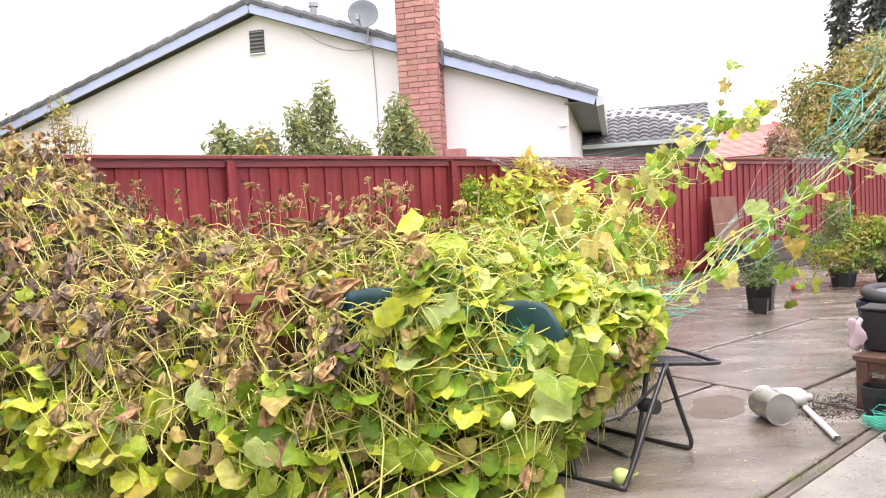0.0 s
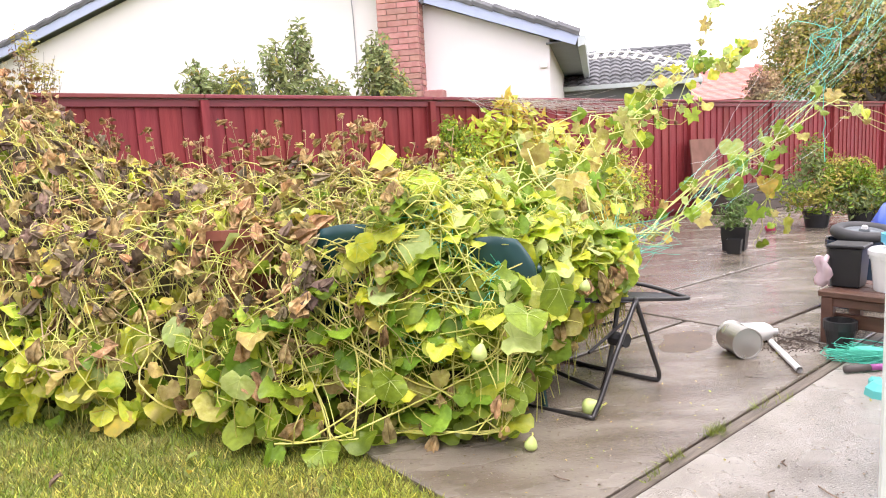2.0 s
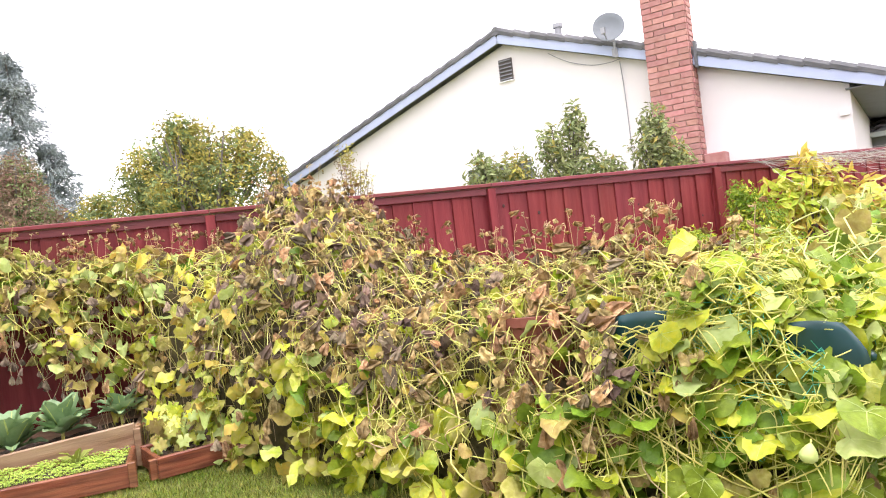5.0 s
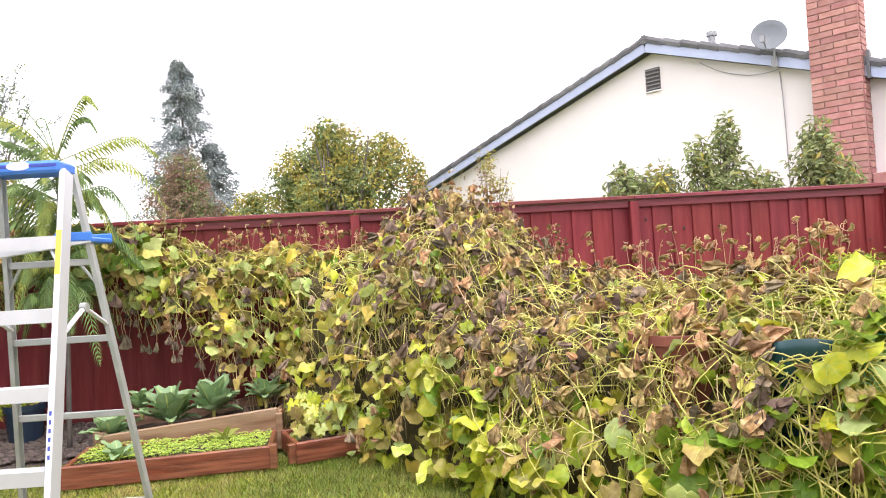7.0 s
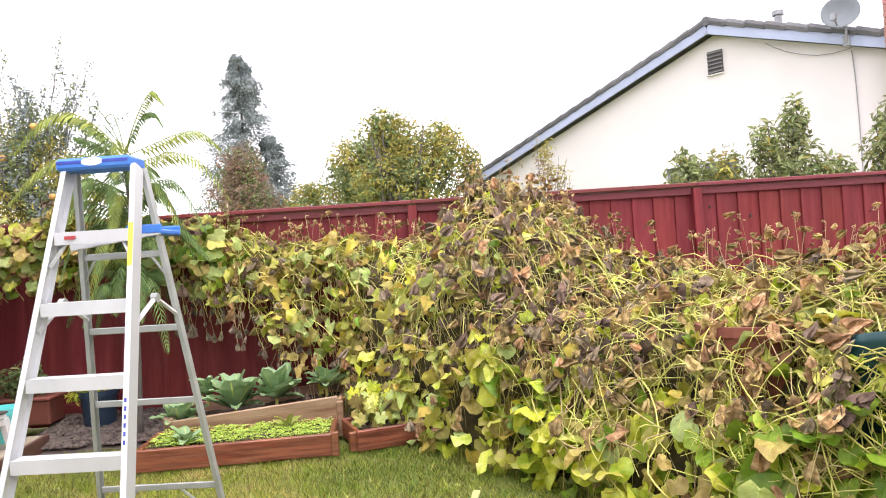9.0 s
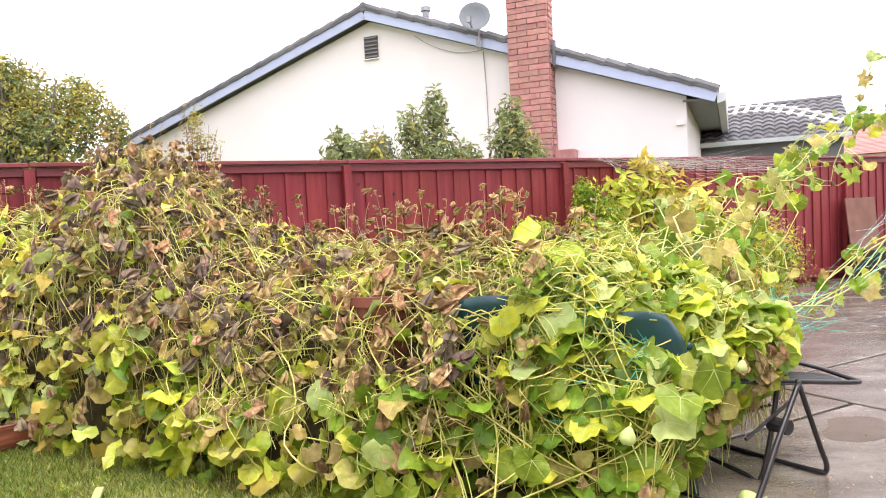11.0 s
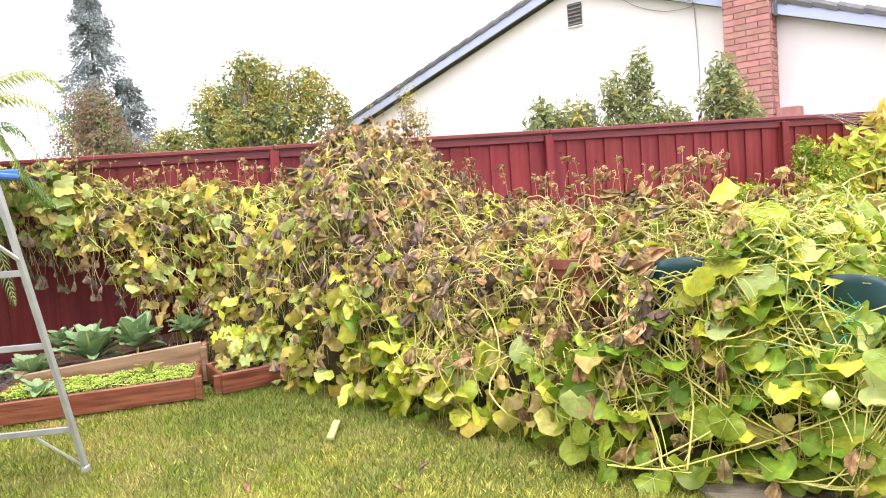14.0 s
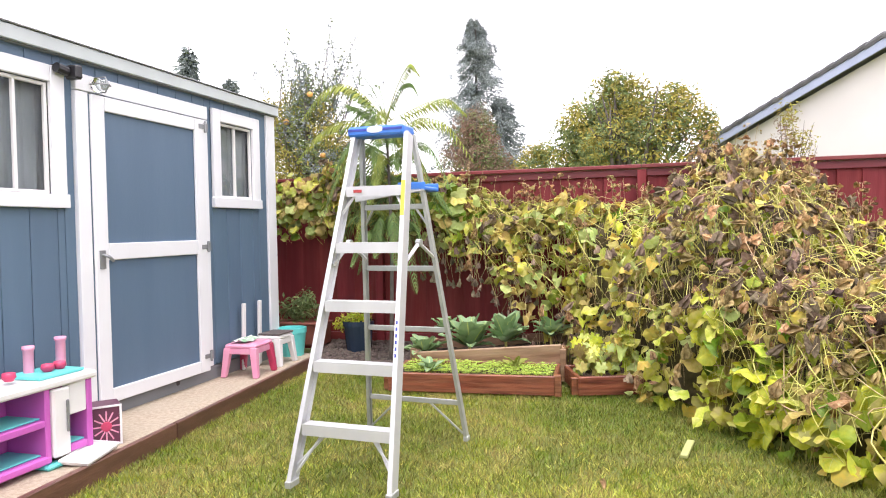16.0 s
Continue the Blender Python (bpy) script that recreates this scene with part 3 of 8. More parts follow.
    s.add([(x0 + (x1 - x0) * i / cells, y0 + (y1 - y0) * j / cells, z) for j in range(n) for i in range(n)],
          [(j * n + i, j * n + i + 1, (j + 1) * n + i + 1, (j + 1) * n + i) for j in range(cells) for i in range(cells)])
    return s.mesh(name, mat)


ground = tagged(new("ground", sheet_mesh("ground", M["lawn"], -600, 600, -600, 600, -0.03, 4)), "mown green and yellowing grass lawn", "lawn", kind="structure")


def grass(name, n, x0, x1, y0, y1, tall, keep, mat="blade"):
    """Blades of grass, each a bent sliver."""
    s = Shape()
    r = random.Random(5)
    for _ in range(n):
        x, y = r.uniform(x0, x1), r.uniform(y0, y1)
        if not keep(x, y):
            continue
        h, a = tall * r.uniform(0.5, 1.3), r.uniform(0, 6.28)
        w = r.uniform(0.002, 0.0036)
        dx, dy = math.cos(a) * w, math.sin(a) * w
        lx, ly = r.gauss(0, 0.018), r.gauss(0, 0.018)
        s.add([(x - dx, y - dy, -0.03), (x + dx, y + dy, -0.03), (x + lx * 0.5 + dx * 0.8, y + ly * 0.5 + dy * 0.8, -0.03 + h * 0.6), (x + lx, y + ly, -0.03 + h)], [(0, 1, 2), (0, 2, 3)])
    return new(name, s.mesh(name, M[mat]))


tagged(grass("lawn_grass", 135000, -3.2, LAWN_X, 1.5, 5.7, 0.038, lambda x, y: y < 5.35 + 0.25 * (x < -2.15) + 0.06 * math.sin(x * 9) and x > LEDGE_A.x + (LEDGE_B.x - LEDGE_A.x) * (y - 0.7) / 5.2), "short blades of green and straw-coloured grass", "grass", kind="stuff")
tagged(grass("dry_grass", 105000, -2.3, LAWN_X, 1.5, 4.7, 0.035, lambda x, y: noise.noise((x * 3, y * 3, 4)) + 1.5 * noise.noise((x * 31, y * 31, 7)) > (y - 2.7) * 0.62 - (x + 0.3) * 0.22 * (x < 0), "blade_dry"), "yellowing blades of grass in the open lawn", "grass", kind="stuff")

# patio of poured slabs with open joints
patio = thing("patio", "wet stained concrete patio slabs with dark joints", "patio", kind="structure")
part("joint_bed", sheet_mesh("joint_bed", M["joint"], LAWN_X, 26, -3, 6.7, -0.018), patio)


def strip_y(x):
    """The timber strip runs a little askew to the other joints."""
    return 1.537 + 0.056 * (x - 2.75)


def paving(x0, x1, y0, y1, kind="concrete"):
    """One slab; an edge given as None lies along the timber strip."""
    q = Shape()
    lo = [strip_y(x) + 0.038 if y0 is None else y0 for x in (x0, x1)]
    hi = [strip_y(x) - 0.038 if y1 is None else y1 for x in (x1, x0)]
    for z in (-0.10, 0.0):
        q.v += [(x0, lo[0], z), (x1, lo[1], z), (x1, hi[0], z), (x0, hi[1], z)]
    q.f = [(3, 2, 1, 0), (4, 5, 6, 7), (0, 1, 5, 4), (1, 2, 6, 5), (2, 3, 7, 6), (3, 0, 4, 7)]
    q.m = [0] * 6
    part("slab", q.mesh("slab", M[kind], bevel=0.006), patio)


G = 0.017
XJ, XK = 4.29, 7.05
paving(LAWN_X, XJ - G, -3.0, None)
paving(XJ + G, XK - G, -3.0, None)
paving(XK + G, 9.6 - G, -3.0, None)
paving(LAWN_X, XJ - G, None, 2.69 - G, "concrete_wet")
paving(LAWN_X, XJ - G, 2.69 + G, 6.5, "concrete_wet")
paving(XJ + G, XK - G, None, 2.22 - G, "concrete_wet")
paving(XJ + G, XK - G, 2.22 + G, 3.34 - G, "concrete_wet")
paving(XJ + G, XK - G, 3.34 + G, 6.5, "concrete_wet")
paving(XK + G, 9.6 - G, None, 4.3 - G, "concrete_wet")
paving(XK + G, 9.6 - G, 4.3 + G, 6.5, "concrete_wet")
paving(9.6 + G, 14, -3.0, 3.2 - G)
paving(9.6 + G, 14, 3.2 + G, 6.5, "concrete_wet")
part("divider_board", board((8.0, 0.056, 0.07), M["joint_wood"], 0.004), patio, "sunken weathered timber strip", pose(LAWN_X + 4.0, strip_y(LAWN_X + 4.0), -0.041, 0, 0, math.degrees(math.atan(0.056))))


def crack_line(ctrl, width):
    s = Shape()
    pts = curve_pts(ctrl, 40)
    v = []
    for i, p in enumerate(pts):
        j = 0.02 * noise.noise((p.x * 5, p.y * 5, 0))
        w = width * (0.5 + abs(noise.noise((p.x * 9, 3, 0))))
        v += [(p.x, p.y + j - w, 0.0015), (p.x, p.y + j + w, 0.0015)]
    s.add(v, [(2 * i, 2 * i + 2, 2 * i + 3, 2 * i + 1) for i in range(len(pts) - 1)])
    return s.mesh("crack", M["joint"])


part("crack", crack_line([(3.12, 2.40, 0), (3.36, 2.16, 0), (3.36, 2.02, 0), (3.41, 1.88, 0), (3.50, 1.74, 0), (3.50, 1.63, 0)], 0.006), patio, "thin dark crack")

def stain(cx, cy, a, b_, turn, mat):
    s = Shape()
    n = 36
    v = [(0, 0, 0.0012)]
    for i in range(n):
        t_ = 2 * math.pi * i / n
        k = 1 + 0.35 * noise.noise((math.cos(t_) * 1.3 + cx, math.sin(t_) * 1.3, cy))
        v.append((a * k * math.cos(t_), b_ * k * math.sin(t_), 0.0012))
    s.add(v, [(0, 1 + i, 1 + (i + 1) % n) for i in range(n)])
    return part("puddle", s.mesh("puddle", mat), patio, "shallow brown puddle", pose(cx, cy, 0, 0, 0, turn))


stain(3.82, 2.40, 0.23, 0.15, 20, shade("muddy_water", (0.09, 0.06, 0.038), 0.42, alt=(0.15, 0.105, 0.07), scale=6, amount=0.9, bump=0.2, bump_scale=60))

# ---- fence ----
fence = thing("fence", "red stained board fence with a flat cap rail", "fence", kind="structure")
POSTS = [2.605 + 2.715 * k for k in range(-3, 8)]
BOARD = 0.205
r = random.Random(3)
x = -6.0
k = 0
while x < 24:
    part("fence_board", board((BOARD + 0.018, 0.02, 1.80), M["red_fence"], 0.003), fence, at=pose(x + BOARD / 2, FENCE_Y - 0.008, 0.88 + r.uniform(-0.004, 0.004), r.uniform(-0.15, 0.15), r.uniform(-0.2, 0.2), 5.5 + r.uniform(-0.6, 0.6)))
    x += BOARD
    k += 1
for p in POSTS:
    part("fence_post", board((0.085, 0.085, 1.84), M["red_fence"], 0.005), fence, at=pose(p, FENCE_Y - 0.045, 0.90))
for a, b in zip([-6.0] + POSTS, POSTS + [24.0]):
    part("top_rail", board((b - a - 0.09, 0.028, 0.07), M["red_dark"], 0.003), fence, at=pose((a + b) / 2, FENCE_Y - 0.036, 1.795))
    part("cap_rail", board((b - a - 0.004, 0.15, 0.036), M["red_dark"], 0.005), fence, at=pose((a + b) / 2, FENCE_Y - 0.02, 1.852, r.uniform(-1, 1), 0, 0))
    part("bottom_rail", board((b - a - 0.09, 0.03, 0.12), M["red_dark"], 0.003), fence, at=pose((a + b) / 2, FENCE_Y - 0.04, 0.12))
knots = Shape()
for kx, kz, kr in ((2.735, 1.634, 0.014), (3.12, 1.527, 0.015), (5.1, 1.3, 0.01), (1.2, 1.2, 0.012), (4.3, 1.5, 0.009), (6.2, 1.25, 0.012)):
    knots.lathe([(0.0001, 0.0), (kr * 0.8, 0.001), (kr, 0.004)], 10)
    base_v = len(knots.v) - 30
    knots.v[base_v:] = [(kx + a, FENCE_Y - 0.030 - (0.004 - c), kz + b * 1.3) for a, b, c in knots.v[base_v:]]
part("knot", knots.mesh("knots", M["knot"]), fence, "dark knot holes")

# side fence behind the shed, so that the yard is closed
side = thing("fence_side", "red stained board fence along the side", "fence", kind="structure")
for j in range(32):
    part("fence_board", board((0.02, BOARD, 1.80), M["red_fence"], 0.003), side, at=pose(-6.0, FENCE_Y - 0.12 - BOARD * j, 0.88))
part("cap_rail", board((0.15, 6.8, 0.036), M["red_dark"], 0.005), side, at=pose(-6.0, FENCE_Y - 3.5, 1.852))

# ---- the house that the shot is taken from ----
own = thing("wall_house", "plain pale house wall beside the patio, plus an added unseen rear wall", "wall", kind="structure")
part("wall_panel", board((7.0, 0.15, 2.7), M["stucco"]), own, at=pose(4.96, 0.365, 1.35))
# unseen rear wall, added to close the yard for bounced light
part("wall_panel", board((16.0, 0.15, 2.7), M["stucco"]), own, at=pose(-0.5, -3.2, 1.35))
door_1 = thing("door_1", "white painted patio door jamb", "door", kind="structure")
slab("jamb", door_1, (1.30, 0.295, -0.02), (1.455, 0.452, 2.1), M["trim"], bevel=0.006)
slab("stop_bead", door_1, (1.38, 0.27, -0.02), (1.45, 0.293, 2.1), M["trim"], bevel=0.004)

# ---- neighbour's house, turned to the fence ----
HOUSE = Matrix.Translation((5.46, 12.78, 0)) @ Matrix.Rotation(radians(-51), 4, "Z")
house = thing("neighbour_house", "single-storey white stucco house with a dark tile gable roof", "house", HOUSE)
SLOPE_L, SLOPE_R = 0.315, 0.36
PEAK, LEFT, RIGHT = 5.285, -6.9, 6.25
WALL_L, WALL_R = -6.4, 5.78


def roof_z(u):
    return PEAK + (SLOPE_L * u if u < 0 else -SLOPE_R * u)


gable = Shape().prism([(WALL_L, 0.0), (WALL_R, 0.0), (WALL_R, roof_z(WALL_R) - 0.17), (0, PEAK - 0.17), (WALL_L, roof_z(WALL_L) - 0.17)], 0.2, pose(0, 0.24, 0))
part("gable_wall", gable.mesh("gable_wall", M["stucco"]), house)
slab("side_wall", house, (WALL_R - 0.2, 0.445, 0.0), (WALL_R, 12.0, roof_z(WALL_R) - 0.22), M["stucco"])
slab("side_wall", house, (WALL_L, 0.445, 0.0), (WALL_L + 0.2, 12.0, roof_z(WALL_L) - 0.22), M["stucco"])
for sgn, end, sl in ((-1, LEFT, SLOPE_L), (1, RIGHT, SLOPE_R)):
    ang = math.atan(sl) * sgn
    run = abs(end)
    length = run / math.cos(math.atan(sl))
    rot = Matrix.Rotation(ang, 4, "Y")
    mid = Vector((end / 2, 0, PEAK - sl * run / 2))
    part("roof_deck", board((length, 12.0, 0.05), M["soffit"]), house, "grey boarded roof overhang", Matrix.Translation(mid + Vector((0, 6.03, -0.06))) @ rot)
    part("rake_fascia", board((length, 0.03, 0.17), M["fascia"]), house, "pale blue painted rake board", Matrix.Translation(mid + Vector((0, 0, -0.095))) @ rot)
    n = int(length / 0.36)
    for i in range(n):
        d = (i + 0.5) / n * length
        p = Vector((sgn * d * math.cos(ang), 0, PEAK - d * abs(math.sin(ang))))
        tilt = rot @ Matrix.Rotation(radians(4.0 * sgn), 4, "Y")
        s_key = "rake"
        if s_key not in BOXES:
            q = Shape()
            prof = [(-0.035, 0.0), (-0.045, 0.065), (-0.02, 0.115), (0.06, 0.135), (0.14, 0.115), (0.22, 0.09), (0.22, 0.02), (0.05, 0.03)]
            m_ = len(prof)
            q.add([(xx, yy, zz) for xx in (-0.2, 0.2) for yy, zz in prof], [tuple(range(m_ - 1, -1, -1)), tuple(range(m_, 2 * m_))] + [(j, (j + 1) % m_, (j + 1) % m_ + m_, j + m_) for j in range(m_)])
            BOXES[s_key] = q.mesh("rake_tile", M["rooftile"])
        part("rake_tile", BOXES[s_key], house, at=Matrix.Translation(p + Vector((0, 0, -0.01))) @ tilt)
    field = Shape()
    rows_n, cols = 16, 60
    for i in range(rows_n):
        for j in range(cols):
            d0, d1 = i / rows_n * length, (i + 1) / rows_n * length
            y0, y1 = 0.25 + j * 0.19, 0.25 + (j + 1) * 0.19
            v = []
            for d, lift in ((d0, 0.01), (d1 + 0.04, 0.045)):
                for f in range(4):
                    yy = y0 + (y1 - y0) * f / 3
                    v.append((sgn * d * math.cos(ang), yy, PEAK - d * abs(math.sin(ang)) + lift + 0.025 * math.sin(f / 3 * math.pi)))
            field.add(v, [(f, f + 1, f + 5, f + 4) for f in range(3)])
    tagged(part("roof_tiles", field.mesh("roof_tiles", M["rooftile_field"]), house), kind="stuff")
part("ridge_cap", Shape().tube([(0, -0.04, PEAK + 0.05), (0, 12, PEAK + 0.05)], 0.09, 8).mesh("ridge_cap", M["rooftile"]), house)
# gutter along the near eave, seen end on
gut = Shape().prism([(6.26, roof_z(6.25) - 0.20), (6.38, roof_z(6.25) - 0.17), (6.40, roof_z(6.25) - 0.03), (6.26, roof_z(6.25) - 0.03)], 12.0, pose(0, 0.02, 0))
part("gutter", gut.mesh("gutter", M["drip"]), house, "white metal eave gutter")
slab("eave_soffit", house, (WALL_R - 0.05, 0.1, roof_z(WALL_R) - 0.27), (6.24, 12.0, roof_z(WALL_R) - 0.25), M["soffit"])
slab("junction_box", house, (5.62, 0.18, 2.56), (5.74, 0.238, 2.64), M["white_plastic"])

gable_vent = part("gable_vent", Shape().box((0.005, 0.225, 4.61), (0.29, 0.03, 0.43)).mesh("vent_back", M["vent"]), house, "brown louvred gable vent")
for i in range(6):
    part("louvre", board((0.28, 0.05, 0.012), M["soffit"], 0.002), gable_vent, at=pose(0.005, 0.195, 4.43 + 0.072 * i, 35, 0, 0))
slab("vent_frame", gable_vent, (-0.16, 0.18, 4.375), (0.17, 0.238, 4.394), M["trim"])

# opaque back panel, coloured dim in place of an unlit room
house_window = part("window", Shape().box((-0.42, 0.245, 2.03), (1.5, 0.02, 1.5)).mesh("window_back", M["dark_room"]), house, "white framed window behind the shrubs")
slab("window_frame", house_window, (-1.21, 0.19, 2.77), (0.41, 0.25, 2.85), M["trim"])
slab("window_frame", house_window, (-1.21, 0.19, 1.15), (-1.14, 0.25, 2.768), M["trim"])
slab("window_frame", house_window, (0.34, 0.19, 1.15), (0.41, 0.25, 2.768), M["trim"])
slab("window_frame", house_window, (-0.43, 0.20, 1.15), (-0.38, 0.25, 2.768), M["trim"])

# chimney of single bricks
CH0, CH1, CHY0, CHY1, CH_TOP = 2.87, 3.60, -0.12, 0.24, 6.4
chimney = part("chimney", Shape().box(((CH0 + CH1) / 2, (CHY0 + CHY1) / 2, CH_TOP / 2), (CH1 - CH0 - 0.02, CHY1 - CHY0 - 0.02, CH_TOP)).mesh("chimney_core", M["mortar"]), house, "red brick chimney stack")
slab("flashing", house, (CH1 + 0.043, -0.06, roof_z(CH1) - 0.24), (CH1 + 0.09, 0.06, roof_z(CH1) + 0.2), M["rooftile"])
COURSE = 0.1
BRICKL = (CH1 - CH0) / 2.0
for c in range(14, 64):
    z = COURSE * (c + 0.5)
    offs = 0.0 if c % 2 else BRICKL / 2
    edges = [0.0] + [e for e in (offs, offs + BRICKL, offs + 2 * BRICKL) if 0.03 < e < CH1 - CH0 - 0.03] + [CH1 - CH0]
    for a, b in zip(edges, edges[1:]):
        part("brick", board((b - a - 0.012, 0.06, COURSE - 0.013), M["brick"], 0.004), chimney, at=pose(CH0 + (a + b) / 2, CHY0 + 0.02 + rnd.uniform(-0.003, 0.003), z))
    split = 0.19 if c % 2 else 0.11
    for a, b in ((CHY0 + 0.052, CHY0 + split), (CHY0 + split, CHY1)):
        part("brick", board((0.06, b - a - 0.012, COURSE - 0.013), M["brick"], 0.004), chimney, at=pose(CH1 - 0.02 + rnd.uniform(-0.003, 0.003), (a + b) / 2, z))
stub = part("chimney_shoulder", Shape().box((3.79, 0.08, 1.15), (0.34, 0.30, 2.30)).mesh("shoulder", M["brick"], bevel=0.01), house, "low brick shoulder beside the stack")

# vent pipe and satellite dish on the roof
pipe = part("vent_pipe", Shape().tube([(0.91, 0.9, 4.8), (0.91, 0.9, 5.33)], 0.07, 12).tube([(0.91, 0.9, 5.33), (0.91, 0.9, 5.41)], 0.10, 12).mesh("vent_pipe", M["grey_metal"]), house, "capped grey metal vent pipe")
sat = part("satellite_dish", Shape().lathe([(0.001, 0.0), (0.10, 0.010), (0.19, 0.036), (0.265, 0.07), (0.275, 0.068), (0.20, 0.024), (0.10, -0.004), (0.001, -0.014)], 28).mesh("dish", M["dish"], smooth=True), house, "pale round satellite dish", Matrix.Translation((2.335, -0.26, 4.71)) @ Matrix.Rotation(radians(19), 4, "Z") @ Matrix.Rotation(radians(74), 4, "X"))
part("dish_arm", Shape().tube([(2.34, -0.22, 4.69), (2.34, -0.06, 4.58), (2.32, -0.035, 4.30)], 0.022, 8).tube([(2.31, -0.30, 4.49), (2.33, -0.52, 4.59)], 0.012, 6).box((2.33, -0.54, 4.62), (0.07, 0.07, 0.10)).box((2.32, -0.03, 4.33), (0.10, 0.025, 0.16)).mesh("dish_arm", M["grey_metal"]), house, "grey mounting arm and feed horn")
wire = Shape().tube(curve_pts([(2.30, 0.22, 4.22), (2.33, 0.22, 3.6), (2.34, 0.22, 2.6), (2.34, 0.22, 1.6)], 12), 0.008, 5)
wire.tube(curve_pts([(0.95, 0.2, 4.70), (1.3, 0.2, 4.46), (1.75, 0.2, 4.28), (2.1, 0.2, 4.24), (2.32, 0.2, 4.26)], 16), 0.007, 5)
part("cable", wire.mesh("cable", M["cable"]), house, "thin cable down the wall")

# ---- garden shed ----
SX = -3.51
shed = thing("garden_shed", "slate-blue wooden garden shed with white trim", "shed")
SH0, SH1, SHZ0, SHZ1 = 0.75, 5.70, 0.20, 2.44
DOOR0, DOOR1 = 3.25, 4.62
WINS = ((2.50, 3.165, 1.46, 2.315), (4.70, 5.42, 1.50, 2.32))


def siding(y0, y1, z0, z1, xs=SX):
    """A panel of grooved siding between two heights."""
    yy = y0
    while yy < y1 - 1e-4:
        e = min(yy + 0.203, y1)
        slab("siding_panel", shed, (xs - 0.03, yy + 0.0025, z0), (xs - 0.004, e - 0.0025, z1), M["shed"], bevel=0.003)
        yy = e


slab("wall_backing", shed, (SX - 0.06, SH0, SHZ0), (SX - 0.034, WINS[0][0] + 0.05, SHZ1), M["shed"])
slab("wall_backing", shed, (SX - 0.06, WINS[0][0] + 0.053, SHZ0), (SX - 0.034, WINS[0][1] - 0.05, WINS[0][2]), M["shed"])
slab("wall_backing", shed, (SX - 0.06, WINS[0][1] - 0.047, SHZ0), (SX - 0.034, WINS[1][0] + 0.05, SHZ1), M["shed"])
slab("wall_backing", shed, (SX - 0.06, WINS[1][0] + 0.053, SHZ0), (SX - 0.034, WINS[1][1] - 0.05, WINS[1][2]), M["shed"])
slab("wall_backing", shed, (SX - 0.06, WINS[1][1] - 0.047, SHZ0), (SX - 0.034, SH1, SHZ1), M["shed"])
siding(SH0, WINS[0][0], SHZ0, SHZ1)
siding(WINS[0][0], WINS[0][1], SHZ0, WINS[0][2])
siding(WINS[0][0], WINS[0][1], WINS[0][3], SHZ1)
siding(WINS[0][1], DOOR0, SHZ0, SHZ1)
siding(DOOR0, DOOR1, 2.30, SHZ1)
siding(DOOR1, WINS[1][0], SHZ0, SHZ1)
siding(WINS[1][0], WINS[1][1], SHZ0, WINS[1][2])
siding(WINS[1][0], WINS[1][1], WINS[1][3], SHZ1)
siding(WINS[1][1], SH1 - 0.135, SHZ0, SHZ1)
END = [(-5.9, SHZ0), (SX - 0.065, SHZ0), (SX - 0.065, SHZ1), (-5.9, SHZ1 + 0.19)]
for y in (SH1 - 0.05, SH0):
    part("end_wall", Shape().prism(END, 0.046, pose(0, y, 0)).mesh("end_wall", M["shed"]), shed)
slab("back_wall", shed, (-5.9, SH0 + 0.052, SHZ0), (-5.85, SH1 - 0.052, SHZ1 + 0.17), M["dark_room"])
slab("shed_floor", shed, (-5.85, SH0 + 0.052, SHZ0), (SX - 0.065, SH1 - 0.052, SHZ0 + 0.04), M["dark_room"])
slab("corner_trim", shed, (SX - 0.03, SH1 - 0.133, SHZ0), (SX + 0.014, SH1 + 0.015, SHZ1 - 0.04), M["trim"])
slab("skirt_board", shed, (SX - 0.05, SH0, 0.03), (SX - 0.008, SH1, SHZ0 - 0.004), M["soffit"], "grey base board with drain holes")
for y in (3.55, 4.2, 2.4):
    part("drain_hole", Shape().lathe([(0.0001, 0.002), (0.02, 0.002), (0.022, 0.0)], 10).mesh("drain_hole", M["black_plastic"]), shed, at=pose(SX - 0.008, y, 0.15, 0, 90, 0))
# shallow roof with a white edge
slab("roof_fascia", shed, (SX - 0.02, SH0 - 0.15, 2.385), (SX + 0.028, SH1 + 0.03, 2.40), M["soffit"])
slab("roof_edge", shed, (SX + 0.03, SH0 - 0.15, 2.392), (SX + 0.055, SH1 + 0.03, 2.477), M["drip"], "white metal roof edge")
part("roof_sheet", board((2.7, SH1 - SH0 + 0.20, 0.03), M["drip"]), shed, "pale grey roof sheet", pose(SX - 1.30, (SH0 + SH1) / 2 - 0.06, 2.575, 0, 4.5, 0))
slab("gutter_lip", shed, (SX + 0.02, SH0 - 0.16, 2.479), (SX + 0.068, SH1 + 0.035, 2.489), M["grey_metal"])

shed_door = part("shed_door", Shape().box((SX + 0.0, (DOOR0 + DOOR1) / 2, 1.185), (0.036, DOOR1 - DOOR0 - 0.225, 2.02)).mesh("door_leaf", M["shed"], bevel=0.003), shed, "slate-blue panelled door with white rails")
D0, D1 = DOOR0 + 0.112, DOOR1 - 0.07
for lo, hi in (((SX + 0.02, D0, 0.18), (SX + 0.042, D0 + 0.112, 2.195)), ((SX + 0.02, D1 - 0.118, 0.18), (SX + 0.042, D1, 2.195)),
               ((SX + 0.02, D0 + 0.114, 0.18), (SX + 0.041, D1 - 0.12, 0.272)), ((SX + 0.02, D0 + 0.114, 2.10), (SX + 0.041, D1 - 0.12, 2.195)),
               ((SX + 0.02, D0 + 0.114, 1.125), (SX + 0.041, D1 - 0.12, 1.235))):
    slab("door_rail", shed_door, lo, hi, M["trim"])
